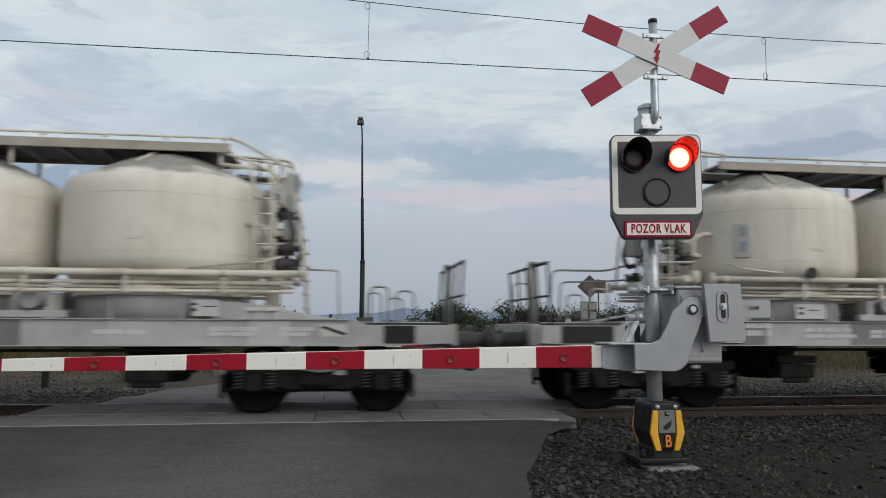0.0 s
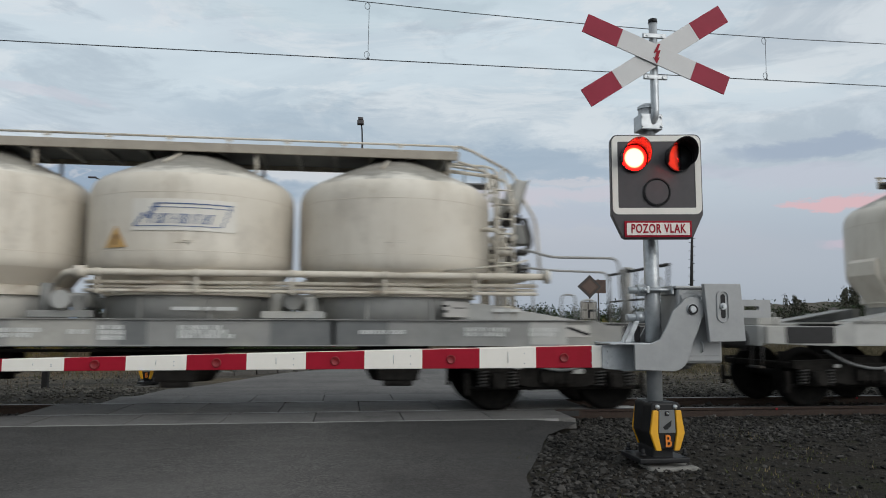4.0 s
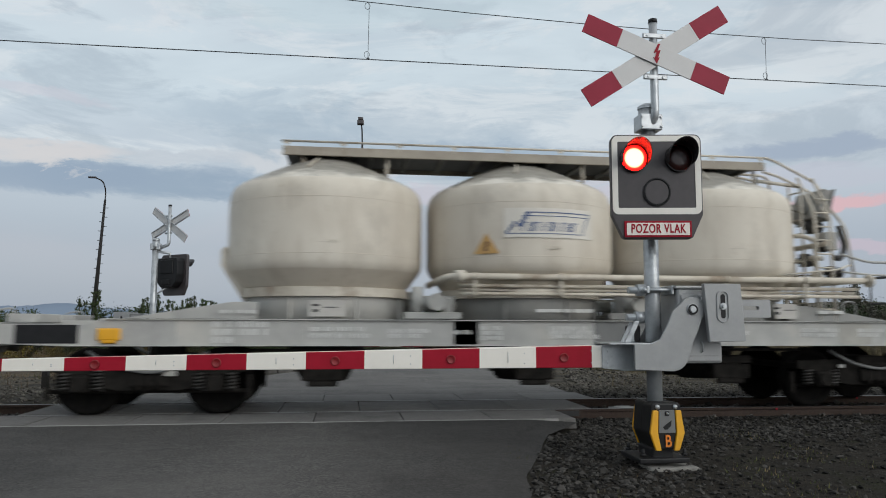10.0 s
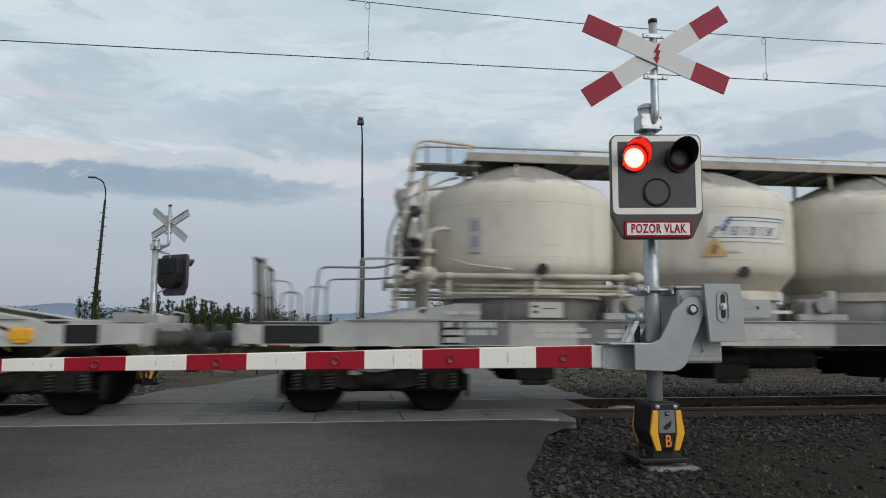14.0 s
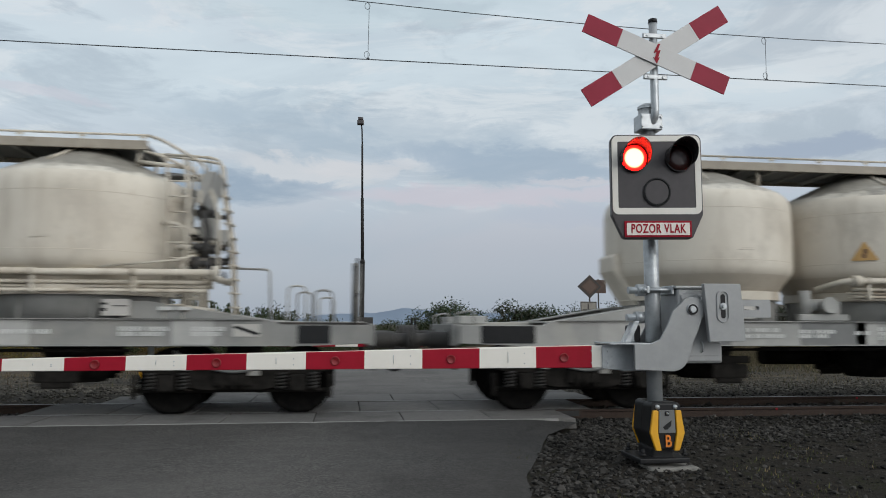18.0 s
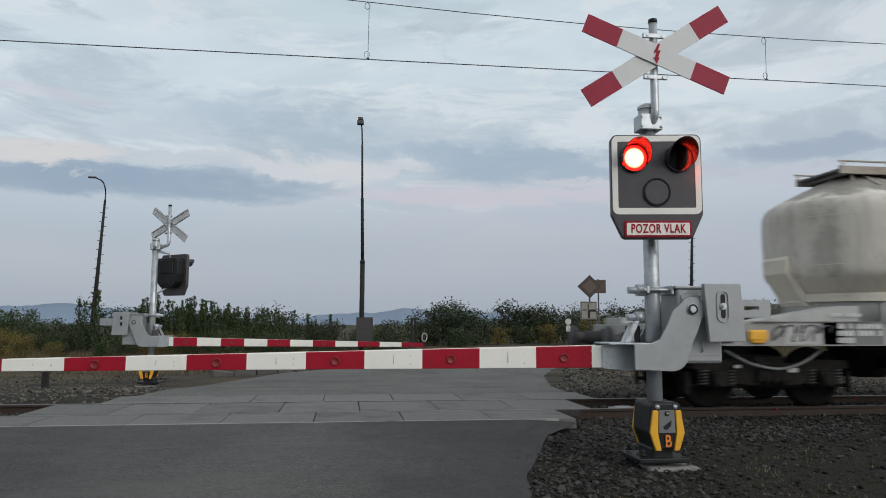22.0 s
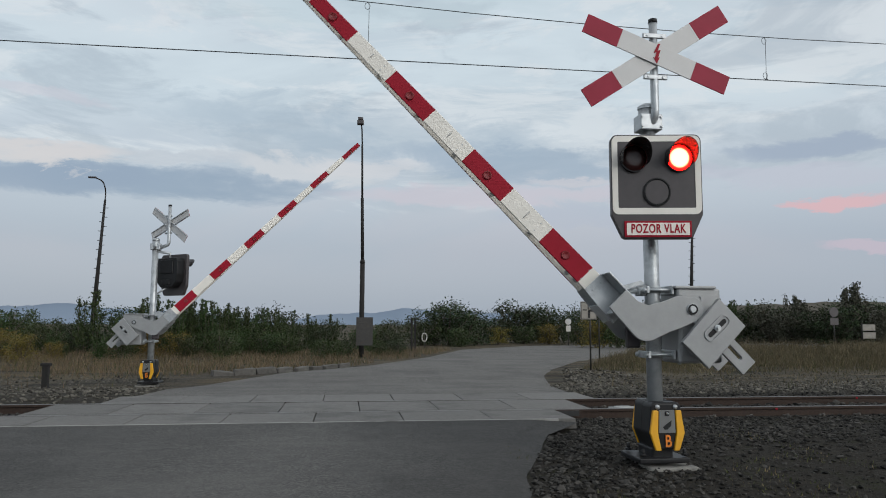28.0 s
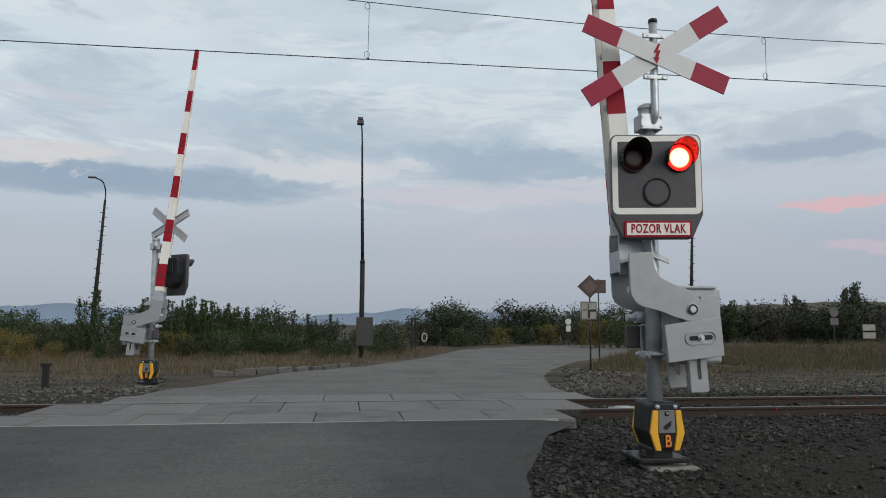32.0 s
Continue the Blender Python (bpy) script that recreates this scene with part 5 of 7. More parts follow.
def stencils(w):
    """Paint, plates and writing on both sole bars, in order from left to right as one faces them."""
    for s in (-1, 1):
        k = -s

        def slab(name, material, a, ww, z, h, y=1.441, deep=0.008, label=""):
            bm = B()
            box(bm, (a * k, s * y, z), (ww, deep, h))
            return part(name, bm, material, w, label)

        for a, ww in ((-5.27, 1.0), (-0.72, 0.36), (2.9, 0.8), (5.2, 0.55)):
            slab("repaint", M["patch"], a, ww, 1.17, 0.33, label="paler repainted patch on the sole bar")
        for a, ww in ((-4.02, 1.02), (-1.75, 1.1), (1.6, 0.9)):
            slab("repaint", M["darkpatch"], a, ww, 1.17, 0.345, label="darker repainted patch on the sole bar")
        for a, ww in ((-6.75, 0.8), (6.7, 0.45)):
            slab("black_panel", M["black"], a, ww, 1.145, 0.25)
        bm = B()
        for a0, z, words in ((-4.62, 1.288, (2, 1, 6)), (-4.62, 1.178, (4, 4, 1)), (-4.62, 1.068, (4,))):
            u = a0
            for n in words:
                for c in range(n):
                    box(bm, ((u + 0.03) * k, s * 1.449, z), (0.052, 0.006, 0.080))
                    u += 0.074
                u += 0.05
        for a0, z, ws in ((-3.3, 1.22, (0.16, 0.12, 0.24, 0.1)), (-3.3, 1.13, (0.3, 0.1, 0.32)), (-2.2, 1.20, (0.22, 0.3)), (-2.2, 1.13, (0.18, 0.2)),
                          (-1.27, 1.18, (0.10, 0.12)), (-0.88, 1.24, (0.1, 0.16)), (-0.88, 1.17, (0.3,)), (-0.88, 1.10, (0.3,)),
                          (0.15, 1.24, (0.12, 0.24, 0.1)), (0.15, 1.18, (0.3, 0.25)), (0.15, 1.12, (0.2, 0.3, 0.1)), (2.6, 1.18, (0.35, 0.2)),
                          (4.1, 1.22, (0.3, 0.24)), (4.1, 1.15, (0.2, 0.3)), (5.05, 1.22, (0.4,)), (5.05, 1.15, (0.34,))):
            u = a0
            for ww in ws:
                for c in range(max(1, round(ww / 0.05))):
                    box(bm, ((u + 0.022 + c * 0.056) * k, s * 1.449, z), (0.040, 0.006, 0.058))
                u += max(1, round(ww / 0.05)) * 0.056 + 0.035
        ob = part("stencil", bm, M["mark"], w)
        tagged(ob, "white stencilled writing on the sole bar", kind="stuff")
        for a in (-3.07, 4.0):
            bm = B()
            box(bm, (a * k, s * 1.26, 1.51), (0.52 if a < 0 else 0.36, 0.02, 0.23), 0.004)
            part("label_holder", bm, M["board"], w, "white label board")
            bm = B()
            box(bm, ((a - 0.16) * k, s * 1.273, 1.56), (0.09, 0.006, 0.03))
            box(bm, ((a - 0.16) * k, s * 1.273, 1.48), (0.07, 0.006, 0.04))
            box(bm, ((a + 0.05) * k, s * 1.273, 1.53), (0.2, 0.006, 0.012))
            part("label_print", bm, M["black"], w)
        bm = B()
        for a0, z, ws in ((-4.55, 1.46, (0.06, 0.06, 0.0, 0.06, 0.06, 0.06)), (4.55, 1.50, (0.2, 0.2)), (0.0, 1.50, (0.4, 0.1, 0.3))):
            u = a0
            for ww in ws:
                box(bm, ((u + ww / 2) * k, s * 1.246, z), (ww, 0.006, 0.05))
                u += ww + 0.04
        part("small_print", bm, M["mark"], w)
        slab("white_plate", M["board"], 5.78, 0.36, 1.20, 0.17, 1.448, 0.006)
        bm = B()
        plate(bm, [((5.92) * k, 1.13), ((5.96) * k, 1.16), ((5.64) * k, 1.27), ((5.60) * k, 1.24)], s * 1.452, s * 1.456)
        part("plate_stroke", bm, M["black"], w)


def running_gear(w):
    for e in (-1, 1):
        u = 5.57 if e > 0 else -5.51
        for s in (-1, 1):
            bm = B()
            side = [(u - 1.30, 0.62), (u - 1.30, 0.74), (u - 0.6, 0.76), (u - 0.45, 0.70), (u + 0.45, 0.70), (u + 0.6, 0.76), (u + 1.30, 0.74), (u + 1.30, 0.62),
                    (u + 1.18, 0.60), (u + 1.18, 0.36), (u + 1.08, 0.36), (u + 1.06, 0.58), (u + 0.62, 0.58), (u + 0.60, 0.40), (u + 0.42, 0.36), (u - 0.42, 0.36),
                    (u - 0.60, 0.40), (u - 0.62, 0.58), (u - 1.06, 0.58), (u - 1.08, 0.36), (u - 1.18, 0.36), (u - 1.18, 0.60)]
            plate(bm, side, s * 0.98, s * 1.08, bev=0.008)
            part("bogie_side", bm, M["bogie"], w)
            for d in (-0.9, 0.9):
                bm = B()
                box(bm, (u + d, s * 1.04, 0.46), (0.24, 0.26, 0.24), 0.03)
                rod(bm, (u + d, s * 1.15, 0.46), (u + d, s * 1.22, 0.46), 0.10, 14)
                part("axle_box", bm, M["bogie"], w)
                for k in (-0.22, 0.22):
                    bm = B()
                    pts = [(u + d + k + 0.07 * math.cos(a * 0.9), s * 1.04 + 0.07 * math.sin(a * 0.9), 0.36 + a * 0.0068) for a in range(36)]
                    bent(bm, pts, 0.017, 6)
                    part("spring", bm, M["blackmetal"], w)
        bm = B()
        box(bm, (u, 0, 0.70), (0.5, 2.1, 0.22), 0.02)
        lathe(bm, [(0.28, 0.8), (0.28, 0.98), (0, 0.98)], 16, (u, 0, 0))
        for d in (-1.25, 1.25):
            box(bm, (u + d, 0, 0.66), (0.12, 2.0, 0.10), 0.02)
        for d in (-0.35, 0.35):
            box(bm, (u + d, 0.75, 0.46), (0.10, 0.12, 0.34), 0.02)
            box(bm, (u + d, -0.75, 0.46), (0.10, 0.12, 0.34), 0.02)
        part("bogie_bolster", bm, M["bogie"], w)
        for s in (-1, 1):
            bm = B()
            bent(bm, [(u - 0.80, s * 1.16, 0.90), (u - 0.45, s * 1.20, 0.70), (u + 0.05, s * 1.20, 0.60), (u + 0.45, s * 1.20, 0.70), (u + 0.80, s * 1.16, 0.90)], 0.024, 8, 0.3)
            part("brake_pipe", bm, M["darkpatch"], w, "grey hose sagging along the bogie")
        # brake rigging, side bearers and a cable that hangs along the frame
        for s in (-1, 1):
            bm = B()
            box(bm, (u, s * 1.10, 0.52), (0.52, 0.10, 0.20), 0.02)
            for d in (-0.14, 0.0, 0.14):
                rod(bm, (u + d, s * 1.12, 0.38), (u + d, s * 1.12, 0.66), 0.05, 10)
            part("bolster_spring", bm, M["bogie"], w)
            bm = B()
            box(bm, (u - 1.36, s * 0.98, 0.40), (0.06, 0.10, 0.34), 0.02)
            box(bm, (u + 1.36, s * 0.98, 0.40), (0.06, 0.10, 0.34), 0.02)
            rod(bm, (u - 1.36, s * 0.9, 0.34), (u + 1.36, s * 0.9, 0.34), 0.03, 8)
            part("brake_block", bm, M["bogie"], w)
            bm = B()
            box(bm, (u + 0.3, s * 1.17, 0.60), (0.16, 0.02, 0.07), 0.004)
            box(bm, (u - 0.62, s * 1.17, 0.66), (0.10, 0.02, 0.05), 0.004)
            part("bogie_plate", bm, M["frame"], w)
        for d in (-0.9, 0.9):
            ws = new("wheelset")
            ws.empty_display_size = 0.1
            ws.parent, ws.location = w, (u + d, 0, 0.46)
            for s in (-1, 1):
                bm = B()
                m = pose(0, s * 0.72, 0, -90 * s, 0, 0)
                lathe(bm, [(0.09, -0.02), (0.10, 0.02), (0.18, 0.02), (0.36, -0.015), (0.385, 0.045), (0.455, 0.045), (0.46, -0.05), (0.485, -0.055), (0.485, -0.085), (0.38, -0.085), (0.34, -0.06), (0.15, -0.05), (0.09, -0.07)], 36, m=m)
                wheel = part("wheel", bm, M["tyre"], ws)
            bm = B()
            rod(bm, (0, -1.1, 0), (0, 1.1, 0), 0.085, 16)
            part("axle", bm, M["tyre"], ws)
    bm = B()
    rod(bm, (-1.6, 0.6, 0.75), (0.2, 0.6, 0.75), 0.16, 14)
    for s in (-1, 1):
        bent(bm, [(-4.2, s * 1.2, 0.92), (4.2, s * 1.2, 0.92)], 0.022, 6)
    part("brake_gear", bm, M["bogie"], w)


# order of the train: True where the valve end leads
VALVE_FIRST = (False, True, True, True, False, False, True, False, False, False, True, True, True)
wagon = build_wagon()
WAGONS = [wagon]
for _ in VALVE_FIRST[1:]:
    WAGONS.append(copy_thing(wagon, pose(0, TRACK, 0)))


# metres by which the train runs ahead of or behind an even pace
AHEAD_BY = ((0.0, 0.0), (1.0, 0.13), (2.0, 0.03), (3.0, 0.01), (4.5, 0.04), (6.0, -0.01), (7.0, -0.03), (8.0, -0.03), (9.0, -0.24), (10.0, 0.17), (11.0, 0.10), (12.0, 0.19), (13.0, 0.02),
            (14.0, 0.12), (15.5, 0.05), (17.0, -0.01), (18.0, 0.02), (19.0, 0.03), (20.0, -0.10), (21.0, 0.04), (22.0, 0.0), (23.0, 0.0), (32.0, 0.0))


def gap_x(k, t):
    """Where the k-th coupling stands at t seconds; the train slows a little."""
    drift = 0.0
    for (t0, a), (t1, b) in zip(AHEAD_BY, AHEAD_BY[1:]):
        if t0 <= t <= t1:
            drift = a + (b - a) * (t - t0) / (t1 - t0)
    return 2.183 + 8.9969 * t - 0.00297 * t * t - 16.2195 * k + drift


def wagon_pose(k, t):
    x = gap_x(k, t) + LONG / 2
    return pose(x, TRACK, 0, 0, 0, 0 if VALVE_FIRST[k] else 180)


def on_wall(u, z):
    """The tank's near surface at the plain end."""
    r = 1.532 if z > 2.13 else 1.466 + (z - 2.055) * 0.76
    return -math.sqrt(max(0.1, r * r - (u - TANKS[0]) ** 2)) - 0.006


def scrawl(parent, y, u0, u1, z0, z1, material, seed, label, r=0.011):
    """Sprayed strokes, which say nothing."""
    rng = random.Random(seed)
    u = u0
    while u < u1:
        bm = B()
        wd = rng.uniform(0.12, 0.3)
        pts = [(u + wd * 0.5 + wd * 0.5 * math.cos(a * 0.8 + seed), y, (z0 + z1) / 2 + (z1 - z0) * 0.5 * math.sin(a * rng.uniform(0.6, 1.1))) for a in range(rng.randint(5, 9))]
        if y is None:
            pts = [(a, on_wall(a, c), c) for a, _, c in pts]
        bent(bm, pts, r, 5)
        part("graffiti", bm, material, parent, label)
        u += wd * 0.7


for k, spots in ((2, ((None, -3.75, -2.55, 2.02, 2.20, M["spraybrown"]), (None, -3.6, -2.4, 1.88, 2.02, M["spraybrown"]))), (12, ((-1.450, -5.7, -4.9, 1.05, 1.30, M["graffiti"]), (-1.450, -2.1, -1.0, 1.05, 1.30, M["graffiti"]), (-1.450, 1.1, 2.2, 1.05, 1.32, M["graffiti"])))):
    for i, (y, u0, u1, z0, z1, m_) in enumerate(spots):
        scrawl(WAGONS[k], y, u0, u1, z0, z1, m_, k + i, "sprayed graffiti strokes", 0.018 if y is None else 0.014)
# repainted patches sit differently on each wagon
rng_paint = random.Random(23)
for w_ in WAGONS:
    for ob in w_.children:
        kind_ = ob.name.split(".")[0]
        if kind_ == "repaint":
            ob.location.x = rng_paint.uniform(-0.45, 0.45)
            if rng_paint.random() < 0.3:
                ob.material_slots[0].link = "OBJECT"
                ob.material_slots[0].material = rng_paint.choice((M["patch"], M["darkpatch"], M["roofdust"]))
# end railings stand further out on some wagons
for k, out in ((1, 0.35), (6, 0.16), (12, 0.26)):
    for ob in WAGONS[k].children:
        if ob.name.split(".")[0] in ("end_railing", "hand_brake"):
            ob.location.x = out
# one wagon has a twin riser between two tanks; the triangle signs sit further round on some
for du in (-0.12, 0.12):
    bm = B()
    rod(bm, (1.60 + du, 1.05, 1.62), (1.60 + du, 1.05, 3.93), 0.075, 14)
    for z in (2.2, 3.05, 3.6):
        rod(bm, (1.60 + du, 1.05, z), (1.60 + du, 1.05, z + 0.07), 0.10, 14)
    part("riser", bm, M["creamsteel"], WAGONS[7], "thick cream riser pipe between two tanks")
for k, side, turn in ((7, 1, 22), (8, 1, 14), (4, 1, 10), (12, -1, 11), (10, -1, -5)):
    for ob in WAGONS[k].children:
        if ob.name.split(".")[0] in ("warning_triangle", "triangle_mark") and ob.data.vertices[0].co.y * side > 0:
            ob.matrix_basis = Matrix.Translation((TANKS[1], 0, 0)) @ Matrix.Rotation(radians(turn), 4, "Z") @ Matrix.Translation((-TANKS[1], 0, 0))
# two wagons of an older build have low hoops in place of the long handrails
for k in (1, 11):
    for ob in [o for o in WAGONS[k].children if o.name.split(".")[0] in ("hand_rail", "end_hoop")]:
        if sum(v.co.y for v in ob.data.vertices) < 0:
            bpy.data.objects.remove(ob)
    for u, z in ((6.30, 1.84), (6.68, 1.78)):
        bm = B()
        bent(bm, [(u, -1.05, 1.28), (u, -1.05, z), (u + 0.26, -1.05, z), (u + 0.26, -1.05, 1.28)], 0.017, 8, 0.10)
        part("end_hoop", bm, M["frame"], WAGONS[k])
# two tanks of the train have grey streaks, their side's shade painted in too
for k in (11, 12):
    own = [o for o in WAGONS[k].children if o.name.split(".")[0] == "tank"]
    ob = min(own, key=lambda o: abs(sum(v.co.x for v in o.data.vertices) / len(o.data.vertices) - TANKS[0]))
    ob.material_slots[0].link = "OBJECT"
    ob.material_slots[0].material = M["streaked"]
for k in (6, 8, 9, 12):
    bm = B()
    s = -1 if VALVE_FIRST[k] else 1
    box(bm, (-5.95, s * 1.47, 1.14), (0.30, 0.06, 0.17), 0.05)
    box(bm, (-5.95, s * 1.47, 1.05), (0.20, 0.05, 0.06), 0.02)
    part("lever_box", bm, M["yellow"], WAGONS[k], "yellow brake lever box")
# ---- the two barriers with their warning lights ----
def letters(text, size, material, parent, m, name="lettering", label="", squeeze=0.75, fat=0.0, spread=1.0):
    cu = bpy.data.curves.new(name, "FONT")
    cu.body, cu.size, cu.extrude, cu.offset = text, size, 0.002, fat
    cu.align_x, cu.align_y = "CENTER", "CENTER"
    cu.space_character = spread
    tmp = new("letter_curve", cu)
    me = bpy.data.meshes.new_from_object(tmp.evaluated_get(bpy.context.evaluated_depsgraph_get()))
    bpy.data.objects.remove(tmp)
    me.transform(m @ Matrix.Rotation(radians(90), 4, "X") @ Matrix.Diagonal((squeeze, 1, 1, 1)))
    me.name = name
    me.materials.clear()
    return link(name, me, material, parent, label)


def rounded(x0, x1, z0, z1, r, n=6):
    return arc(x1 - r, z1 - r, r, 0, 90, n) + arc(x0 + r, z1 - r, r, 90, 180, n) + arc(x0 + r, z0 + r, r, 180, 270, n) + arc(x1 - r, z0 + r, r, 270, 360, n)


def ring_plate(bm, outer, inner, y0, y1):
    """A flat frame between two outlines with equal counts of points."""
    n = len(outer)
    rows = [[bm.verts.new((x, y, z)) for x, z in o] for o, y in ((outer, y0), (outer, y1), (inner, y1), (inner, y0))]
    for a, b in zip(rows, rows[1:] + rows[:1]):
        for i in range(n):
            j = (i + 1) % n
            bm.faces.new((a[i], a[j], b[j], b[i]))
    bmesh.ops.recalc_face_normals(bm, faces=bm.faces[:])
    return bm


def build_head(parent, m):
    """Warning light: a dark board with a white border, two hooded red lamps and a blank third one."""
    head = new("signal_head")
    head.empty_display_size = 0.1
    head.parent, head.matrix_basis = parent, m
    tagged(head, "dark signal board with white border and two red lamps")
    w = 0.478
    body = arc(w - 0.07, 3.215, 0.07, 0, 90, 5) + arc(-w + 0.07, 3.215, 0.07, 90, 180, 5) + [(-w, 2.46), (-0.365, 2.225)] + arc(-0.33, 2.255, 0.04, 200, 270, 3) + arc(0.33, 2.255, 0.04, 270, 340, 3) + [(0.365, 2.225), (w, 2.46)]
    bm = B()
    plate(bm, body, -0.02, 0.07, bev=0.006)
    part("board", bm, M["darkgrey"], head)
    bm = B()
    plate(bm, [(-0.36, 2.55), (-0.40, 2.75), (-0.40, 3.10), (-0.34, 3.18), (0.34, 3.18), (0.40, 3.10), (0.40, 2.75), (0.36, 2.55), (0.22, 2.42), (-0.22, 2.42)], 0.07, 0.30, bev=0.02)
    box(bm, (0, 0.30, 2.95), (0.5, 0.05, 0.36), 0.02)
    box(bm, (0, 0.30, 2.55), (0.3, 0.06, 0.14), 0.02)
    part("housing", bm, M["black"], head, "black plastic housing at the back")
    bm = B()
    ring_plate(bm, rounded(-w + 0.012, w - 0.012, 2.463, 3.272, 0.065), rounded(-w + 0.072, w - 0.072, 2.528, 3.212, 0.012), -0.026, -0.018)
    part("border", bm, M["white"], head, "white border")
    for x, name in ((-0.237, "left"), (0.237, "right")):
        bm = B()
        mm = Matrix.Translation((x, -0.02, 3.035)) @ Matrix.Rotation(radians(90), 4, "X")
        lathe(bm, [(0.143, 0.0), (0.143, 0.040), (0.1335, 0.040), (0.1335, 0.005), (0, 0.004)], 32, m=mm, flat=(0, 1, 2))
        part("lamp_bezel", bm, M["black"], head)
        bm = B()
        n = 20
        inner, outer = [], []
        for d in (0.0, 1.0):
            for r, store in ((0.150, outer), (0.1435, inner)):
                row = []
                for k in range(n + 1):
                    a = radians(-25 + 230 * k / n)
                    reach = 0.01 + 0.31 * d * (0.15 + 0.85 * max(0, math.sin(a) * 0.5 + 0.5))
                    row.append(bm.verts.new((x + r * math.cos(a), -0.02 - reach, 3.035 + r * math.sin(a))))
                store.append(row)
        for g in (outer, inner):
            for k in range(n):
                bm.faces.new((g[0][k], g[0][k + 1], g[1][k + 1], g[1][k])).smooth = True
        for k in range(n):
            bm.faces.new((outer[1][k], outer[1][k + 1], inner[1][k + 1], inner[1][k]))
        for e in (0, n):
            bm.faces.new((outer[0][e], outer[1][e], inner[1][e], inner[0][e]))
        bmesh.ops.recalc_face_normals(bm, faces=bm.faces[:])
        part("lamp_hood", bm, M["hood"], head)
        bm = B()
        lathe(bm, [(0, 0.012), (0.07, 0.010), (0.1325, 0.003), (0.1325, -0.003), (0.07, -0.010), (0, -0.012)], 28, m=Matrix.Rotation(radians(90), 4, "X"))
        for f in bm.faces:
            f.material_index = 0 if f.calc_center_median().y < -0.0035 else 1
        ob = part("lamp_disc", bm, M["lit"], head, "turning lamp disc, red light on one face")
        ob.data.materials.append(M["lens"])
        ob.location = (x, -0.050, 3.035)
        ob["side"] = name
    bm = B()
    mm = Matrix.Translation((0, -0.02, 2.69)) @ Matrix.Rotation(radians(90), 4, "X")
    lathe(bm, [(0.145, 0.0), (0.145, 0.018), (0.132, 0.02), (0.128, 0.006), (0, 0.006)], 32, m=mm, flat=(0, 1, 2, 3))
    part("blank_lamp", bm, M["black"], head)
    bm = B()
    plate(bm, arc(0, 2.69, 0.122, 0, 360, 28)[:-1], -0.032, -0.024)
    part("blank_disc", bm, M["darkgrey"], head)
    bm = B()
    for k in range(6):
        a = k * 1.047 + 0.5
        box(bm, (0.137 * math.cos(a), -0.042, 2.69 + 0.137 * math.sin(a)), (0.018, 0.01, 0.018), 0.003)
    part("lamp_clips", bm, M["black"], head)
    bm = B()
    box(bm, (0, -0.028, 2.312), (0.70, 0.016, 0.165), 0.004)
    part("plate_edge", bm, M["red"], head, "red edge of the writing plate")
    bm = B()
    box(bm, (0, -0.032, 2.312), (0.655, 0.018, 0.125), 0.003)
    part("plate", bm, M["white"], head, "white plate with red writing")
    letters("POZOR VLAK", 0.126, M["red"], head, Matrix.Translation((0, -0.043, 2.312)), label="red words POZOR VLAK", squeeze=0.68, fat=0.0028, spread=1.12)
    return head


def build_cross(parent, m, a1=-21.3, a2=33.1, l1=1.66, l2=1.84):
    cross = new("warning_cross")
    cross.empty_display_size = 0.1
    cross.parent, cross.matrix_basis = parent, m
    tagged(cross, "white and red crossing saltire")
    for ang, ln, y in ((a2, l2, 0.018), (a1, l1, 0.0)):
        r = Matrix.Translation((0, y, 0)) @ Matrix.Rotation(radians(-ang), 4, "Y")
        h = ln / 2
        bm = B()
        box(bm, (0, 0, 0), (ln - 0.8, 0.012, 0.21), 0.003, r)
        part("arm_middle", bm, M["crosswhite"], cross)
        for s in (-1, 1):
            bm = B()
            box(bm, (s * (h - 0.2), 0, 0), (0.4, 0.012, 0.21), 0.003, r)
            ob = part("arm_end", bm, M["crossred"], cross)
            ob.data.materials.append(M["crosswhite"])
            for p in ob.data.polygons:
                p.material_index = 1 if p.normal.y > 0.5 else 0
        bm = B()
        for z in (-0.085, 0.085):
            box(bm, (0, 0.017, z), (ln - 0.1, 0.02, 0.02), 0.003, r)
        part("arm_stiffener", bm, M["galv"], cross)
    bm = B()
    poly = [(0.02, 0.17), (-0.05, 0.02), (-0.005, 0.035), (-0.035, -0.06), (-0.06, -0.045), (-0.005, -0.15), (0.045, -0.04), (0.018, -0.055), (0.06, 0.075), (0.015, 0.06), (0.055, 0.17)]
    plate(bm, [(x * 0.7, z * 0.68) for x, z in poly], -0.012, -0.007)
    part("bolt_sign", bm, M["red"], cross, "red lightning arrow")
    bm = B()
    for z in (0.22, -0.23):
        box(bm, (0, 0.045, z), (0.26, 0.03, 0.05), 0.006)
        rod(bm, (-0.08, 0.02, z), (-0.08, 0.08, z), 0.014, 6)
        rod(bm, (0.08, 0.02, z), (0.08, 0.08, z), 0.014, 6)
    part("clamp", bm, M["galv"], cross)
    return cross


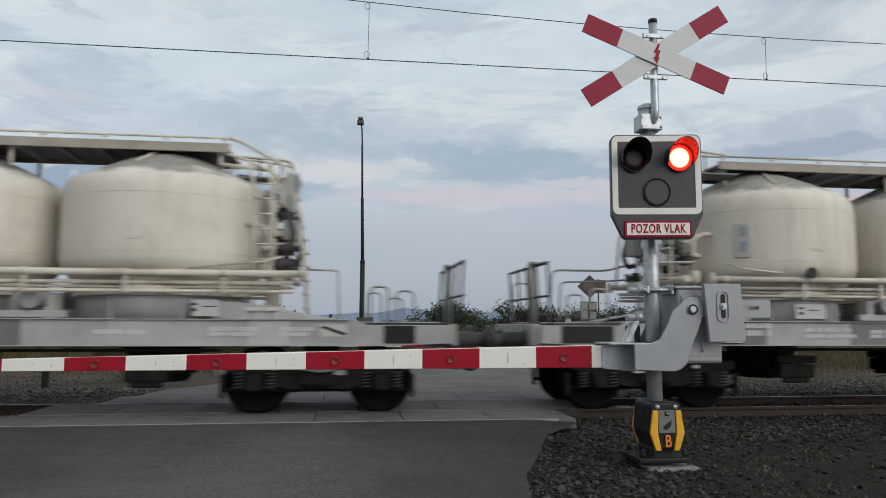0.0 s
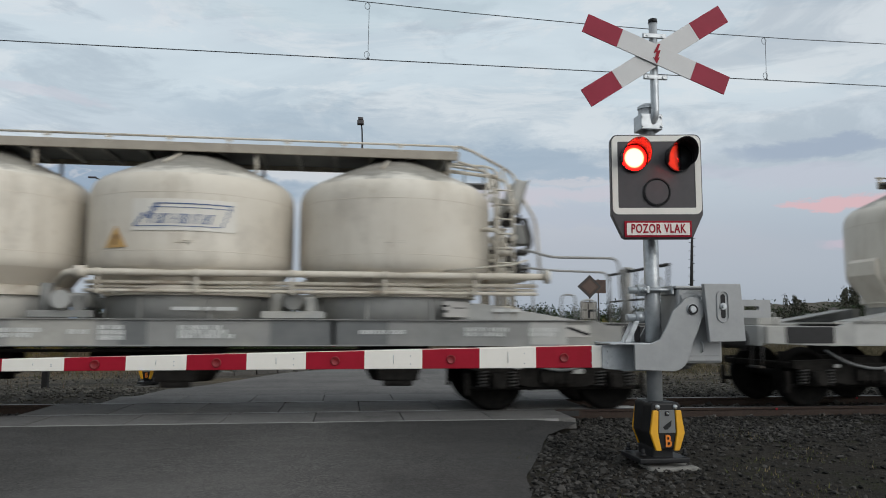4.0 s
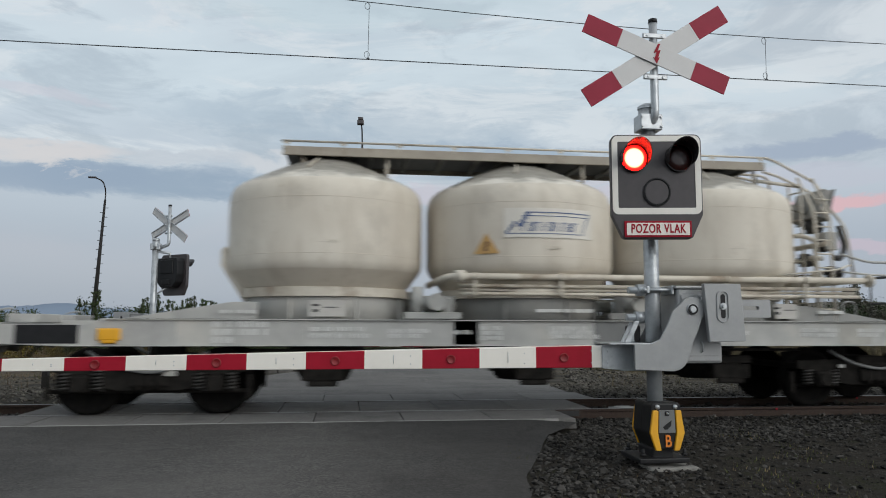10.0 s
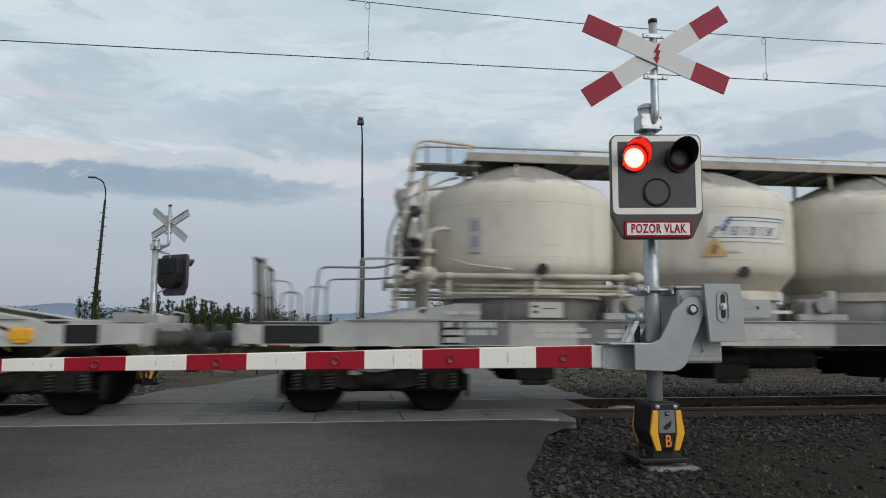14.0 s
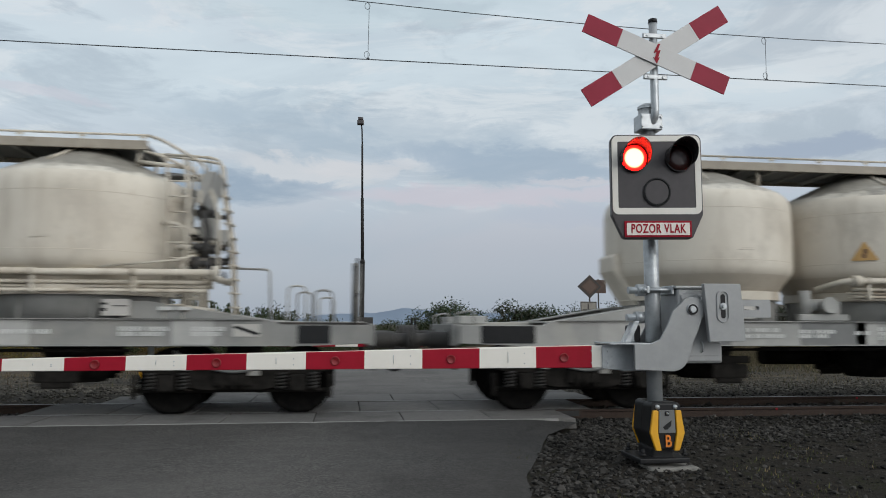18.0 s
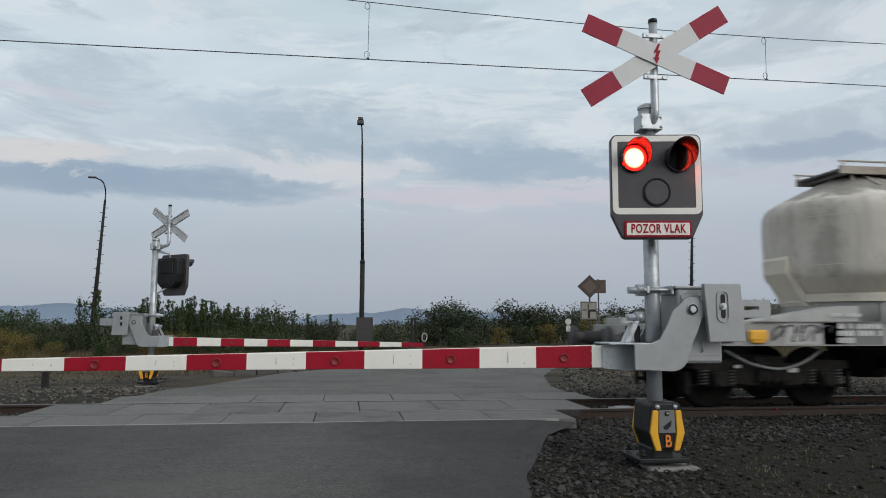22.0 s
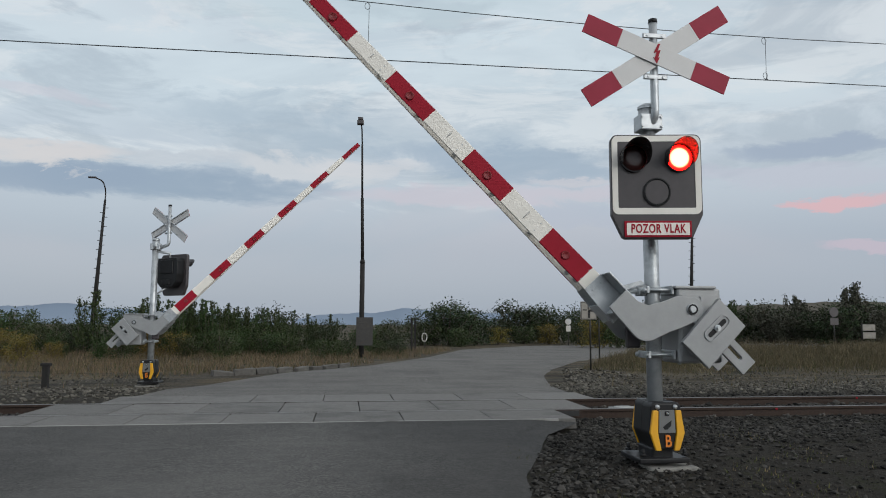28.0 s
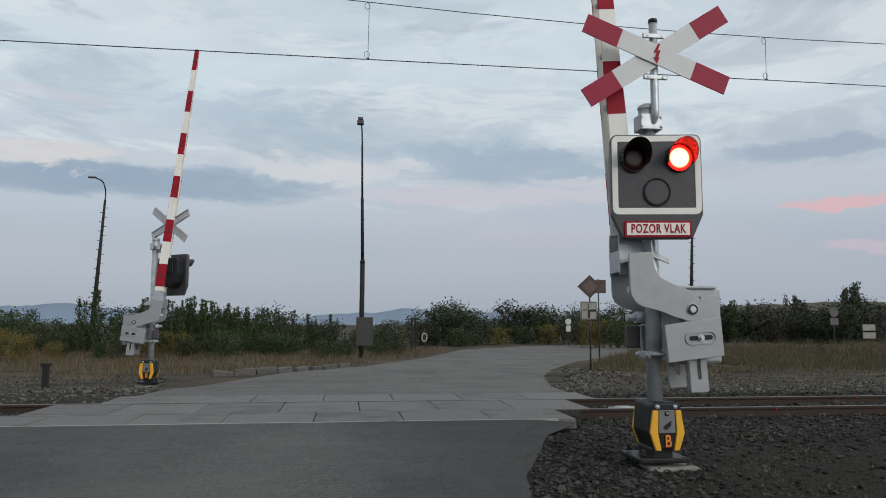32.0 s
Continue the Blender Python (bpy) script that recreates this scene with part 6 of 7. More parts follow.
def build_boom(parent, m):
    """The swinging part: boom, two cranked arms and the balance weights, about its pivot."""
    boom = new("boom")
    boom.empty_display_size = 0.1
    boom.parent, boom.matrix_basis = parent, m
    tagged(boom, "red and white striped boom on cranked steel arms")
    step = 0.579
    edges = [0.558] + [0.673 + step * k for k in range(12)]

    def top_z(s):
        return -0.369 - 0.0233 * (s - 0.56)

    def low_z(s):
        return -0.593 - 0.0053 * (s - 0.56)

    def back_y(s):
        return 0.235 - 0.03 * (s - 0.64)

    # a front and a back board, which draw together to the tip
    for board in ("front", "back"):
        for k, (a, b) in enumerate(zip(edges, edges[1:])):
            bm = B()
            rows = []
            for s in (a, b):
                y0 = -0.03 if board == "front" else back_y(s)
                x = -s - 0.282
                rows.append([bm.verts.new((x, y, z)) for y, z in ((y0, low_z(s)), (y0, top_z(s)), (y0 + 0.03, top_z(s)), (y0 + 0.03, low_z(s)))])
            for i in range(4):
                j = (i + 1) % 4
                bm.faces.new((rows[0][i], rows[0][j], rows[1][j], rows[1][i]))
            bm.faces.new(rows[0][::-1])
            bm.faces.new(rows[1])
            bmesh.ops.recalc_face_normals(bm, faces=bm.faces[:])
            bmesh.ops.bevel(bm, geom=[e for e in bm.edges if abs(e.verts[0].co.x - e.verts[1].co.x) > 0.05], offset=0.006, segments=2, affect="EDGES", profile=0.5)
            ob = part("stripe", bm, M["white"] if k % 2 == 0 else M["red"], boom)
            ob.data.materials.append(M["white"])
            inner = 1 if board == "front" else -1
            for p in ob.data.polygons:
                if p.normal.y * inner > 0.5:
                    p.material_index = 1
            if board == "front":
                continue
            if k % 2 == 1:
                for y, turn in ((-0.03, 90), (back_y((a + b) / 2) + 0.03, -90)):
                    bm = B()
                    xc, zc = -(a + b) / 2 - 0.282, (top_z(a) + low_z(a)) / 2 - 0.01
                    lathe(bm, [(0.046, 0), (0.046, 0.012), (0.040, 0.018), (0.034, 0.012), (0, 0.012)], 20, m=Matrix.Translation((xc, y, zc)) @ Matrix.Rotation(radians(turn), 4, "X"), flat=(0,))
                    part("reflector", bm, M["redlens"], boom, "round red reflector lamp")
            bm = B()
            xm = -a - 0.282 - 0.12
            box(bm, (xm, (back_y(a)) / 2, low_z(a) + 0.05), (0.05, back_y(a) + 0.02, 0.03), 0.004)
            if k % 2 == 0:
                for z in (top_z(b) - 0.05, low_z(b) + 0.05):
                    rod(bm, (xm, -0.034, z), (xm, -0.028, z), 0.007, 8)
            part("spacer", bm, M["galv"], boom)
            if k % 2 == 0 and 0 < k:
                bm = B()
                xs, z0, z1 = -(a + b) / 2 - 0.282, low_z(a) + 0.055, top_z(a) - 0.055
                bent(bm, [(xs, -0.028, z0), (xs, -0.042, z0 + 0.006), (xs, -0.042, z1 - 0.006), (xs, -0.028, z1)], 0.0035, 6)
                part("staple", bm, M["galv"], boom)
    # holder of the boom
    bm = B()
    plate(bm, [(-0.40, -0.356), (-0.854, -0.361), (-0.854, -0.598), (-0.777, -0.609), (-0.40, -0.630)], -0.048, -0.035, bev=0.004)
    plate(bm, [(-0.40, -0.356), (-0.854, -0.361), (-0.854, -0.598), (-0.777, -0.609), (-0.40, -0.630)], 0.268, 0.281, bev=0.004)
    box(bm, (-0.63, 0, -0.346), (0.42, 0.56, 0.016), 0.004)
    box(bm, (-0.54, 0.1, -0.618), (0.22, 0.34, 0.012), 0.004)
    box(bm, (-0.52, 0, -0.48), (0.014, 0.50, 0.26), 0.004)
    for z in (-0.42, -0.54):
        rod(bm, (-0.79, -0.064, z), (-0.79, -0.044, z), 0.014, 6)
    part("holder", bm, M["galv"], boom, "folded galvanised steel holder")
    outline = (arc(0.0, 0.0, 0.125, -20, 150, 8) + [(-0.20, -0.02), (-0.26, -0.16), (-0.34, -0.30), (-0.44, -0.345), (-0.60, -0.355), (-0.60, -0.60), (-0.24, -0.615)]
               + arc(-0.22, -0.44, 0.175, 275, 340, 6) + [(0.0, -0.33), (0.06, -0.20)])
    for y0, y1 in ((-0.31, -0.275), (0.29, 0.32)):
        bm = B()
        plate(bm, outline, y0, y1, bev=0.006)
        part("arm", bm, M["greypaint"], boom)
    bm = B()
    rod(bm, (0, -0.34, 0), (0, 0.34, 0), 0.030, 12)
    for s in (-1, 1):
        lathe(bm, [(0.056, 0), (0.056, 0.012), (0.048, 0.016), (0.04, 0.006), (0, 0.006)], 24, m=Matrix.Translation((0, s * 0.312, 0)) @ Matrix.Rotation(radians(-90 * s), 4, "X"), flat=(0, 1, 2, 3))
    part("pivot", bm, M["galv"], boom)
    for s in (-1, 1):
        bm = B()
        lathe(bm, [(0.052, 0.0), (0.052, 0.012), (0.036, 0.012), (0.036, 0.0)], 20, m=Matrix.Translation((0, s * 0.318, 0)) @ Matrix.Rotation(radians(-90 * s), 4, "X"), flat=(0, 1, 2))
        part("pivot_seal", bm, M["black"], boom)
    # braced gusset behind the arm
    bm = B()
    plate(bm, [(-0.64, -0.335), (-0.58, -0.335), (-0.48, -0.12), (-0.53, -0.12)], -0.13, -0.10, bev=0.003)
    plate(bm, [(-0.60, -0.335), (-0.50, -0.13), (-0.47, -0.13), (-0.45, -0.335)], 0.12, 0.135, bev=0.003)
    part("brace", bm, M["galv"], boom)
    # weights
    for y in (-0.38, 0.325):
        bm = B()
        plate(bm, [(0.095, 0.255), (0.475, 0.255), (0.51, -0.315), (0.14, -0.325)], y, y + 0.065, bev=0.006)
        part("weight", bm, M["greypaint"], boom, "pale steel balance weight")
        face, s = (y, -1) if y < 0 else (y + 0.065, 1)
        bm = B()
        ring_plate(bm, rounded(0.22, 0.35, -0.13, 0.19, 0.062), rounded(0.235, 0.335, -0.115, 0.175, 0.048), face - s * 0.004, face + s * 0.012)
        part("slot_rim", bm, M["greypaint"], boom)
        bm = B()
        plate(bm, rounded(0.262, 0.308, -0.09, 0.15, 0.022), face - s * 0.001, face + s * 0.004)
        part("slot", bm, M["black"], boom)
        bm = B()
        rod(bm, (0.285, face, 0.03), (0.285, face + s * 0.045, 0.03), 0.02, 6)
        rod(bm, (0.285, face, 0.03), (0.285, face + s * 0.014, 0.03), 0.034, 12)
        part("clamp_bolt", bm, M["galv"], boom)
    for y in (-0.30, 0.25):
        bm = B()
        ring_plate(bm, rounded(0.10, 0.82, -0.08, 0.10, 0.012), rounded(0.48, 0.70, -0.005, 0.035, 0.018), y, y + 0.05)
        part("tail", bm, M["greypaint"], boom)
    return boom


def build_barrier(name, m, label, head_m, cross_m, pivot_m, arms=(1.66, 1.84)):
    b = thing(name, m, label, "barrier", "level crossing barriers")
    bm = B()
    box(bm, (0.06, -0.06, -0.135), (0.52, 0.50, 0.17), 0.03)
    bmesh.ops.subdivide_edges(bm, edges=bm.edges[:], cuts=2, use_grid_fill=True)
    for v in bm.verts:
        v.co += 0.035 * Vector((noise.noise(v.co * 5), noise.noise(v.co * 5 + Vector((7, 0, 0))), 0.6 * noise.noise(v.co * 6 + Vector((0, 9, 0)))))
    part("footing", bm, M["concrete"], b, "rough concrete footing")
    bm = B()
    box(bm, (-0.04, 0, 0.012), (0.52, 0.50, 0.05), 0.012)
    box(bm, (-0.03, 0, 0.07), (0.22, 0.36, 0.12), 0.02)
    for x in (-0.24, 0.19):
        for y in (-0.19, 0.19):
            rod(bm, (x, y, 0.05), (x, y, 0.12), 0.018, 8)
            rod(bm, (x, y, 0.05), (x, y, 0.075), 0.032, 6)
    part("base_plate", bm, M["black"], b)
    bm = B()
    rod(bm, (-0.02, 0, 0.05), (-0.02, 0, 3.42), 0.078, 24)
    part("mast", bm, M["galv"], b, "galvanised steel mast")
    bm = B()
    rod(bm, (-0.025, 0, 3.38), (-0.025, 0, 3.64), 0.092, 20)
    lathe(bm, [(0.098, 3.63), (0.098, 3.66), (0.05, 3.69), (0, 3.695)], 20, (-0.025, 0, 0))
    box(bm, (-0.025, -0.02, 3.47), (0.24, 0.20, 0.17), 0.01)
    for x in (-0.13, 0.08):
        for z in (3.42, 3.52):
            rod(bm, (x, -0.14, z), (x, -0.11, z), 0.014, 6)
    part("mast_head", bm, M["galv"], b)
    # boots round the foot of the mast
    for turn in (0, 180):
        r = Matrix.Rotation(radians(turn), 4, "Z") @ Matrix.Translation((-0.01, 0, 0.115))
        bm = B()
        plate(bm, [(-0.135, 0.455), (0.135, 0.455), (0.155, 0.43), (0.178, 0.16), (0.115, 0.0), (-0.115, 0.0), (-0.178, 0.16), (-0.155, 0.43)], -0.235, -0.01, r, bev=0.018)
        box(bm, (0, -0.15, 0.435), (0.28, 0.16, 0.05), 0.02, r)
        boot = part("boot", bm, M["black"], b, "black plastic boot with yellow ribs")
        for q in (-1, 1):
            bm = B()
            plate(bm, [(q * 0.088, 0.385), (q * 0.146, 0.385), (q * 0.180, 0.165), (q * 0.122, -0.005), (q * 0.066, -0.005), (q * 0.098, 0.165)], -0.262, -0.225, r, bev=0.008)
            part("boot_rib", bm, M["yellow"], boot)
        bm = B()
        plate(bm, [(-0.080, 0.385), (0.080, 0.385), (0.088, 0.165), (-0.088, 0.165)], -0.252, -0.230, r, bev=0.004)
        panel = part("boot_panel", bm, M["darkpatch"], boot, "grey centre panel")
        bm = B()
        plate(bm, [(-0.045, 0.225), (0.045, 0.29), (0.04, 0.235), (0.0, 0.20), (-0.03, 0.20)], -0.256, -0.250, r)
        box(bm, (0.0, -0.252, 0.355), (0.045, 0.012, 0.045), 0.004, r)
        part("boot_badge", bm, M["black"], boot)
        for x in (-0.092, 0.092, 0.0):
            bm = B()
            lathe(bm, [(0.024, 0), (0.024, 0.010), (0.013, 0.022), (0, 0.022)], 12, m=r @ Matrix.Translation((x, -0.236 - (0.02 if x == 0 else 0), 0.418 - (0.062 if x == 0 else 0))) @ Matrix.Rotation(radians(90), 4, "X") @ Matrix.Diagonal((1 if x else 0.5, 1 if x else 0.5, 1, 1)))
            part("boot_bolt", bm, M["galv"], boot)
        letters("B", 0.165, M["orange"], boot, r @ Matrix.Translation((0.008, -0.252, 0.082)), label="orange letter B", squeeze=0.75, fat=0.003)
    # drive box, studs and clamps
    for y, z in ((0.0, 1.70), (0.06, 1.42)):
        bm = B()
        rod(bm, (-0.28, y, z), (-0.09, y, z), 0.036, 12)
        rod(bm, (-0.19, y, z), (-0.09, y, z), 0.062, 14)
        part("stud", bm, M["galv"], b)
    bm = B()
    box(bm, (0.40, 0.02, 1.335), (0.47, 0.42, 0.76), 0.025)
    box(bm, (0.36, 0.02, 1.725), (0.44, 0.46, 0.03), 0.01)
    part("drive_box", bm, M["greypaint"], b, "light grey barrier drive box")
    bm = B()
    box(bm, (0.40, -0.194, 1.15), (0.42, 0.01, 0.34), 0.004)
    part("drive_lid", bm, M["greypaint"], b)
    for z in (1.70, 1.04):
        bm = B()
        rod(bm, (-0.02, 0, z - 0.03), (-0.02, 0, z + 0.03), 0.094, 20)
        for y in (-0.11, 0.11):
            rod(bm, (-0.17, y, z), (0.25, y, z), 0.016, 8)
            rod(bm, (-0.16, y, z), (-0.13, y, z), 0.028, 6)
        box(bm, (-0.12, 0, z), (0.03, 0.28, 0.07), 0.006)
        box(bm, (0.14, 0, z), (0.03, 0.30, 0.09), 0.006)
        part("mast_clamp", bm, M["galv"], b)
    bm = B()
    box(bm, (-0.16, 0.20, 1.22), (0.16, 0.06, 0.24), 0.02)
    part("contact_box", bm, M["darkgrey"], b)
    bm = B()
    box(bm, (0.40, -0.20, 1.34), (0.40, 0.01, 0.62), 0.004)
    for z in (1.12, 1.58):
        bent(bm, [(0.40, -0.20, z - 0.05), (0.40, -0.235, z - 0.04), (0.40, -0.235, z + 0.04), (0.40, -0.20, z + 0.05)], 0.008, 6)
    part("drive_cover", bm, M["greypaint"], b)
    head = build_head(b, head_m)
    build_cross(b, cross_m, l1=arms[0], l2=arms[1])
    hx = head_m.translation
    bm = B()
    c = cross_m.translation
    bent(bm, [(-0.02, -0.05, 3.40), (c.x, c.y + 0.075, 3.53), (c.x, c.y + 0.075, 4.56)], 0.043, 14, 0.06)
    part("cross_pipe", bm, M["galv"], b, "galvanised pipe carrying the cross")
    bm = B()
    rod(bm, (c.x, c.y + 0.075, 4.54), (c.x, c.y + 0.075, 4.58), 0.047, 14)
    part("pipe_cap", bm, M["black"], b)
    bm = B()
    back = head_m @ Vector((0, 0.2, 3.2))
    bent(bm, [(-0.02, 0, 3.36), (back.x, back.y, 3.30), (back.x, back.y, 3.15)], 0.035, 8)
    part("head_bracket", bm, M["galv"], b)
    bm = B()
    back2 = head_m @ Vector((0, 0.2, 2.5))
    bent(bm, [(-0.02, 0, 2.2), (back2.x, back2.y, 2.45)], 0.022, 8)
    part("head_bracket", bm, M["galv"], b)
    boom = build_boom(b, pivot_m)
    return b, boom, head


NEAR_AT = pose(3.188, -3.852, -0.05)
FAR_AT = pose(-4.897, 8.398, -0.20, 0, 0, 180)
NEAR_PIVOT = pose(0.282, 0, 1.499, 0, 0, -3.4)
FAR_PIVOT = pose(0.34, 0, 1.52)
near_barrier, near_boom, near_head = build_barrier("barrier", NEAR_AT, "galvanised crossing barrier beside the road with red warning lights", pose(-0.078, -0.30, -0.012, 0, 0, -10) @ Matrix.Diagonal((0.955, 1, 1, 1)), pose(0.012, -0.20, 4.167), NEAR_PIVOT)
far_barrier, far_boom, far_head = build_barrier("barrier", FAR_AT, "crossing barrier beyond the railway, seen from its back", pose(-0.50, -0.22, 0, 0, 0, -38), pose(-0.33, -0.12, 4.07, 0, 0, -38), FAR_PIVOT, (1.5, 1.56))
# ---- poles, signs and kerbs ----
def lamp_post():
    p = thing("lamp_post", pose(0.82, 24.5, -0.3), "tall dark wooden-looking lamp post with a small lantern", "lamp post")
    bm = B()
    rod(bm, (0, 0, 0), (0, 0, 4.6), 0.125, 14, 0.115)
    rod(bm, (0, 0, 4.6), (-0.06, 0, 7.8), 0.085, 12, 0.075)
    rod(bm, (-0.06, 0, 7.8), (-0.10, 0, 10.5), 0.055, 10, 0.05)
    rod(bm, (0, 0, 4.55), (0, 0, 4.75), 0.13, 14, 0.10)
    bent(bm, [(-0.10, 0, 10.5), (-0.12, 0, 11.2), (-0.16, 0, 11.55)], 0.035, 8, 0.1)
    part("pole", bm, M["woodpost"], p)
    bm = B()
    box(bm, (-0.20, 0, 11.62), (0.34, 0.28, 0.24), 0.05)
    box(bm, (-0.20, -0.05, 11.80), (0.26, 0.2, 0.14), 0.04)
    part("lantern", bm, M["darkgrey"], p)
    bm = B()
    box(bm, (0.14, -0.13, 1.25), (0.80, 0.02, 1.36), 0.006)
    part("notice_board", bm, M["blackmetal"], p, "dark back of a board strapped to the pole")
    bm = B()
    for z in (0.85, 1.65):
        box(bm, (0.0, -0.15, z), (0.32, 0.02, 0.05), 0.004)
    part("strap", bm, M["blackmetal"], p)


def curved_lamp(x):
    p = thing("lamp_post", pose(x, 60, -0.5), "leaning dark pole with climbing steps and a curved lamp", "lamp post")
    bm = B()
    rod(bm, (0, 0, 0), (0.62, 0, 13.4), 0.24, 12, 0.10)
    bent(bm, [(0.62, 0, 13.3), (0.65, 0, 14.3), (0.35, 0, 15.2), (-0.45, 0, 15.5)], 0.06, 8, 0.7)
    part("pole", bm, M["woodpost"], p)
    bm = B()
    box(bm, (-0.60, 0, 15.5), (0.75, 0.3, 0.16), 0.05)
    part("lantern", bm, M["darkgrey"], p)
    bm = B()
    for k in range(26):
        z = 1.6 + k * 0.44
        x = 0.62 * z / 13.4
        s = 1 if k % 2 else -1
        rod(bm, (x, 0, z), (x + s * 0.36, 0, z + 0.02), 0.028, 5)
    part("climbing_step", bm, M["woodpost"], p)


def road_signs():
    p = thing("road_sign", pose(8.62, 13.8, -0.3), "thin sign post with a rusty diamond sign and a white plate", "road sign")
    bm = B()
    rod(bm, (0, 0, 0), (0.0, 0, 3.2), 0.03, 10)
    part("post", bm, M["blackmetal"], p)
    bm = B()
    plate(bm, [(0, 3.37), (0.44, 2.95), (0.0, 2.53), (-0.46, 2.95)], -0.05, -0.035, bev=0.005)
    part("diamond", bm, M["rustsign"], p, "weathered brown diamond sign")
    bm = B()
    ring_plate(bm, [(0, 3.35), (0.42, 2.95), (0.0, 2.55), (-0.44, 2.95)], [(0, 3.27), (0.34, 2.95), (0.0, 2.63), (-0.36, 2.95)], -0.056, -0.049)
    part("diamond_border", bm, M["blackmetal"], p)
    bm = B()
    plate(bm, [(0, 3.20), (0.27, 2.95), (0.0, 2.70), (-0.28, 2.95)], -0.058, -0.051)
    part("diamond_inner", bm, M["fadedrust"], p)
    bm = B()
    box(bm, (-0.06, -0.045, 2.10), (0.60, 0.015, 0.64), 0.02)
    part("plate", bm, M["oldboard"], p, "off-white square plate")
    bm = B()
    ring_plate(bm, rounded(-0.35, 0.23, 1.79, 2.41, 0.03), rounded(-0.325, 0.205, 1.815, 2.385, 0.02), -0.058, -0.052)
    part("plate_edge", bm, M["blackmetal"], p)
    bm = B()
    box(bm, (-0.08, -0.056, 2.24), (0.035, 0.006, 0.22))
    box(bm, (-0.20, -0.056, 2.12), (0.16, 0.006, 0.035))
    box(bm, (-0.05, -0.056, 1.98), (0.08, 0.006, 0.27))
    box(bm, (0.08, -0.056, 2.10), (0.24, 0.006, 0.08))
    part("plate_lines", bm, M["black"], p)
    q = thing("road_sign", pose(11.0, 19.5, -0.3), "thin post with the rusty back of a sign", "road sign")
    bm = B()
    rod(bm, (0, 0, 0), (0, 0, 3.6), 0.035, 10)
    part("post", bm, M["blackmetal"], q)
    bm = B()
    box(bm, (0.08, -0.05, 3.27), (0.50, 0.02, 0.58), 0.02)
    part("plate", bm, M["rustsign"], q, "rust-brown square sign back")


def small_boards():
    for x, y, h, sx, sz, key, lab in ((37.0, 36.3, 2.9, 0.0, 0.0, "board", "distant white board on posts"),):
        p = thing("notice_board", pose(x, y, -0.6), lab, "notice board")
        bm = B()
        for dx in (-0.5, 0.5):
            rod(bm, (dx, 0, 0), (dx, 0, 2.1), 0.035, 8)
        part("post", bm, M["woodpost"], p)
        for z in (1.32, 1.88):
            bm = B()
            box(bm, (0, -0.07, z - 0.1), (0.98, 0.04, 0.44), 0.01)
            part("panel", bm, M["oldboard"], p)
    p = thing("road_sign", pose(17.2, 43.6, -0.4), "small white oval sign above a white plate", "road sign")
    bm = B()
    rod(bm, (0, 0, 0), (0, 0, 2.2), 0.03, 8)
    part("post", bm, M["blackmetal"], p)
    bm = B()
    plate(bm, arc(0, 1.95, 0.24, 0, 360, 20)[:-1], -0.05, -0.035)
    part("disc", bm, M["patch"], p)
    bm = B()
    box(bm, (0, -0.045, 1.42), (0.36, 0.015, 0.46), 0.01)
    part("plate", bm, M["board"], p)
    p = thing("road_sign", pose(35.3, 37.6, -0.45), "grey back of a round sign on a post", "road sign")
    bm = B()
    rod(bm, (0, 0, 0), (0, 0, 3.1), 0.045, 8)
    part("post", bm, M["blackmetal"], p)
    bm = B()
    plate(bm, arc(0, 2.75, 0.36, 0, 360, 20)[:-1], -0.06, -0.04)
    part("disc", bm, M["darkgrey"], p)
    bm = B()
    box(bm, (0, -0.05, 2.05), (0.66, 0.02, 0.5), 0.01)
    part("plate", bm, M["darkgrey"], p)
    p = thing("signal_cabinet", pose(4.15, 34.2, -0.4), "two dark posts with a white ring sign", "sign post")
    bm = B()
    for x in (0, 0.22):
        box(bm, (x, 0, 0.9), (0.12, 0.12, 2.4), 0.01)
    part("post", bm, M["woodpost"], p)
    bm = B()
    bent(bm, [(0.8 + 0.16 * math.cos(a * 0.5236), -0.05, 0.9 + 0.26 * math.sin(a * 0.5236)) for a in range(13)], 0.03, 6)
    part("ring", bm, M["board"], p)
    bm = B()
    rod(bm, (0.8, 0, 0), (0.8, 0, 1.5), 0.03, 8)
    part("ring_post", bm, M["blackmetal"], p)
    p = thing("marker_post", pose(-7.1, 7.7, -0.3), "short dark weathered post beside the track", "post")
    bm = B()
    box(bm, (0, 0, 0.27), (0.14, 0.14, 0.62), 0.02)
    box(bm, (0, 0, 0.60), (0.22, 0.18, 0.08), 0.02)
    part("post", bm, M["woodpost"], p)


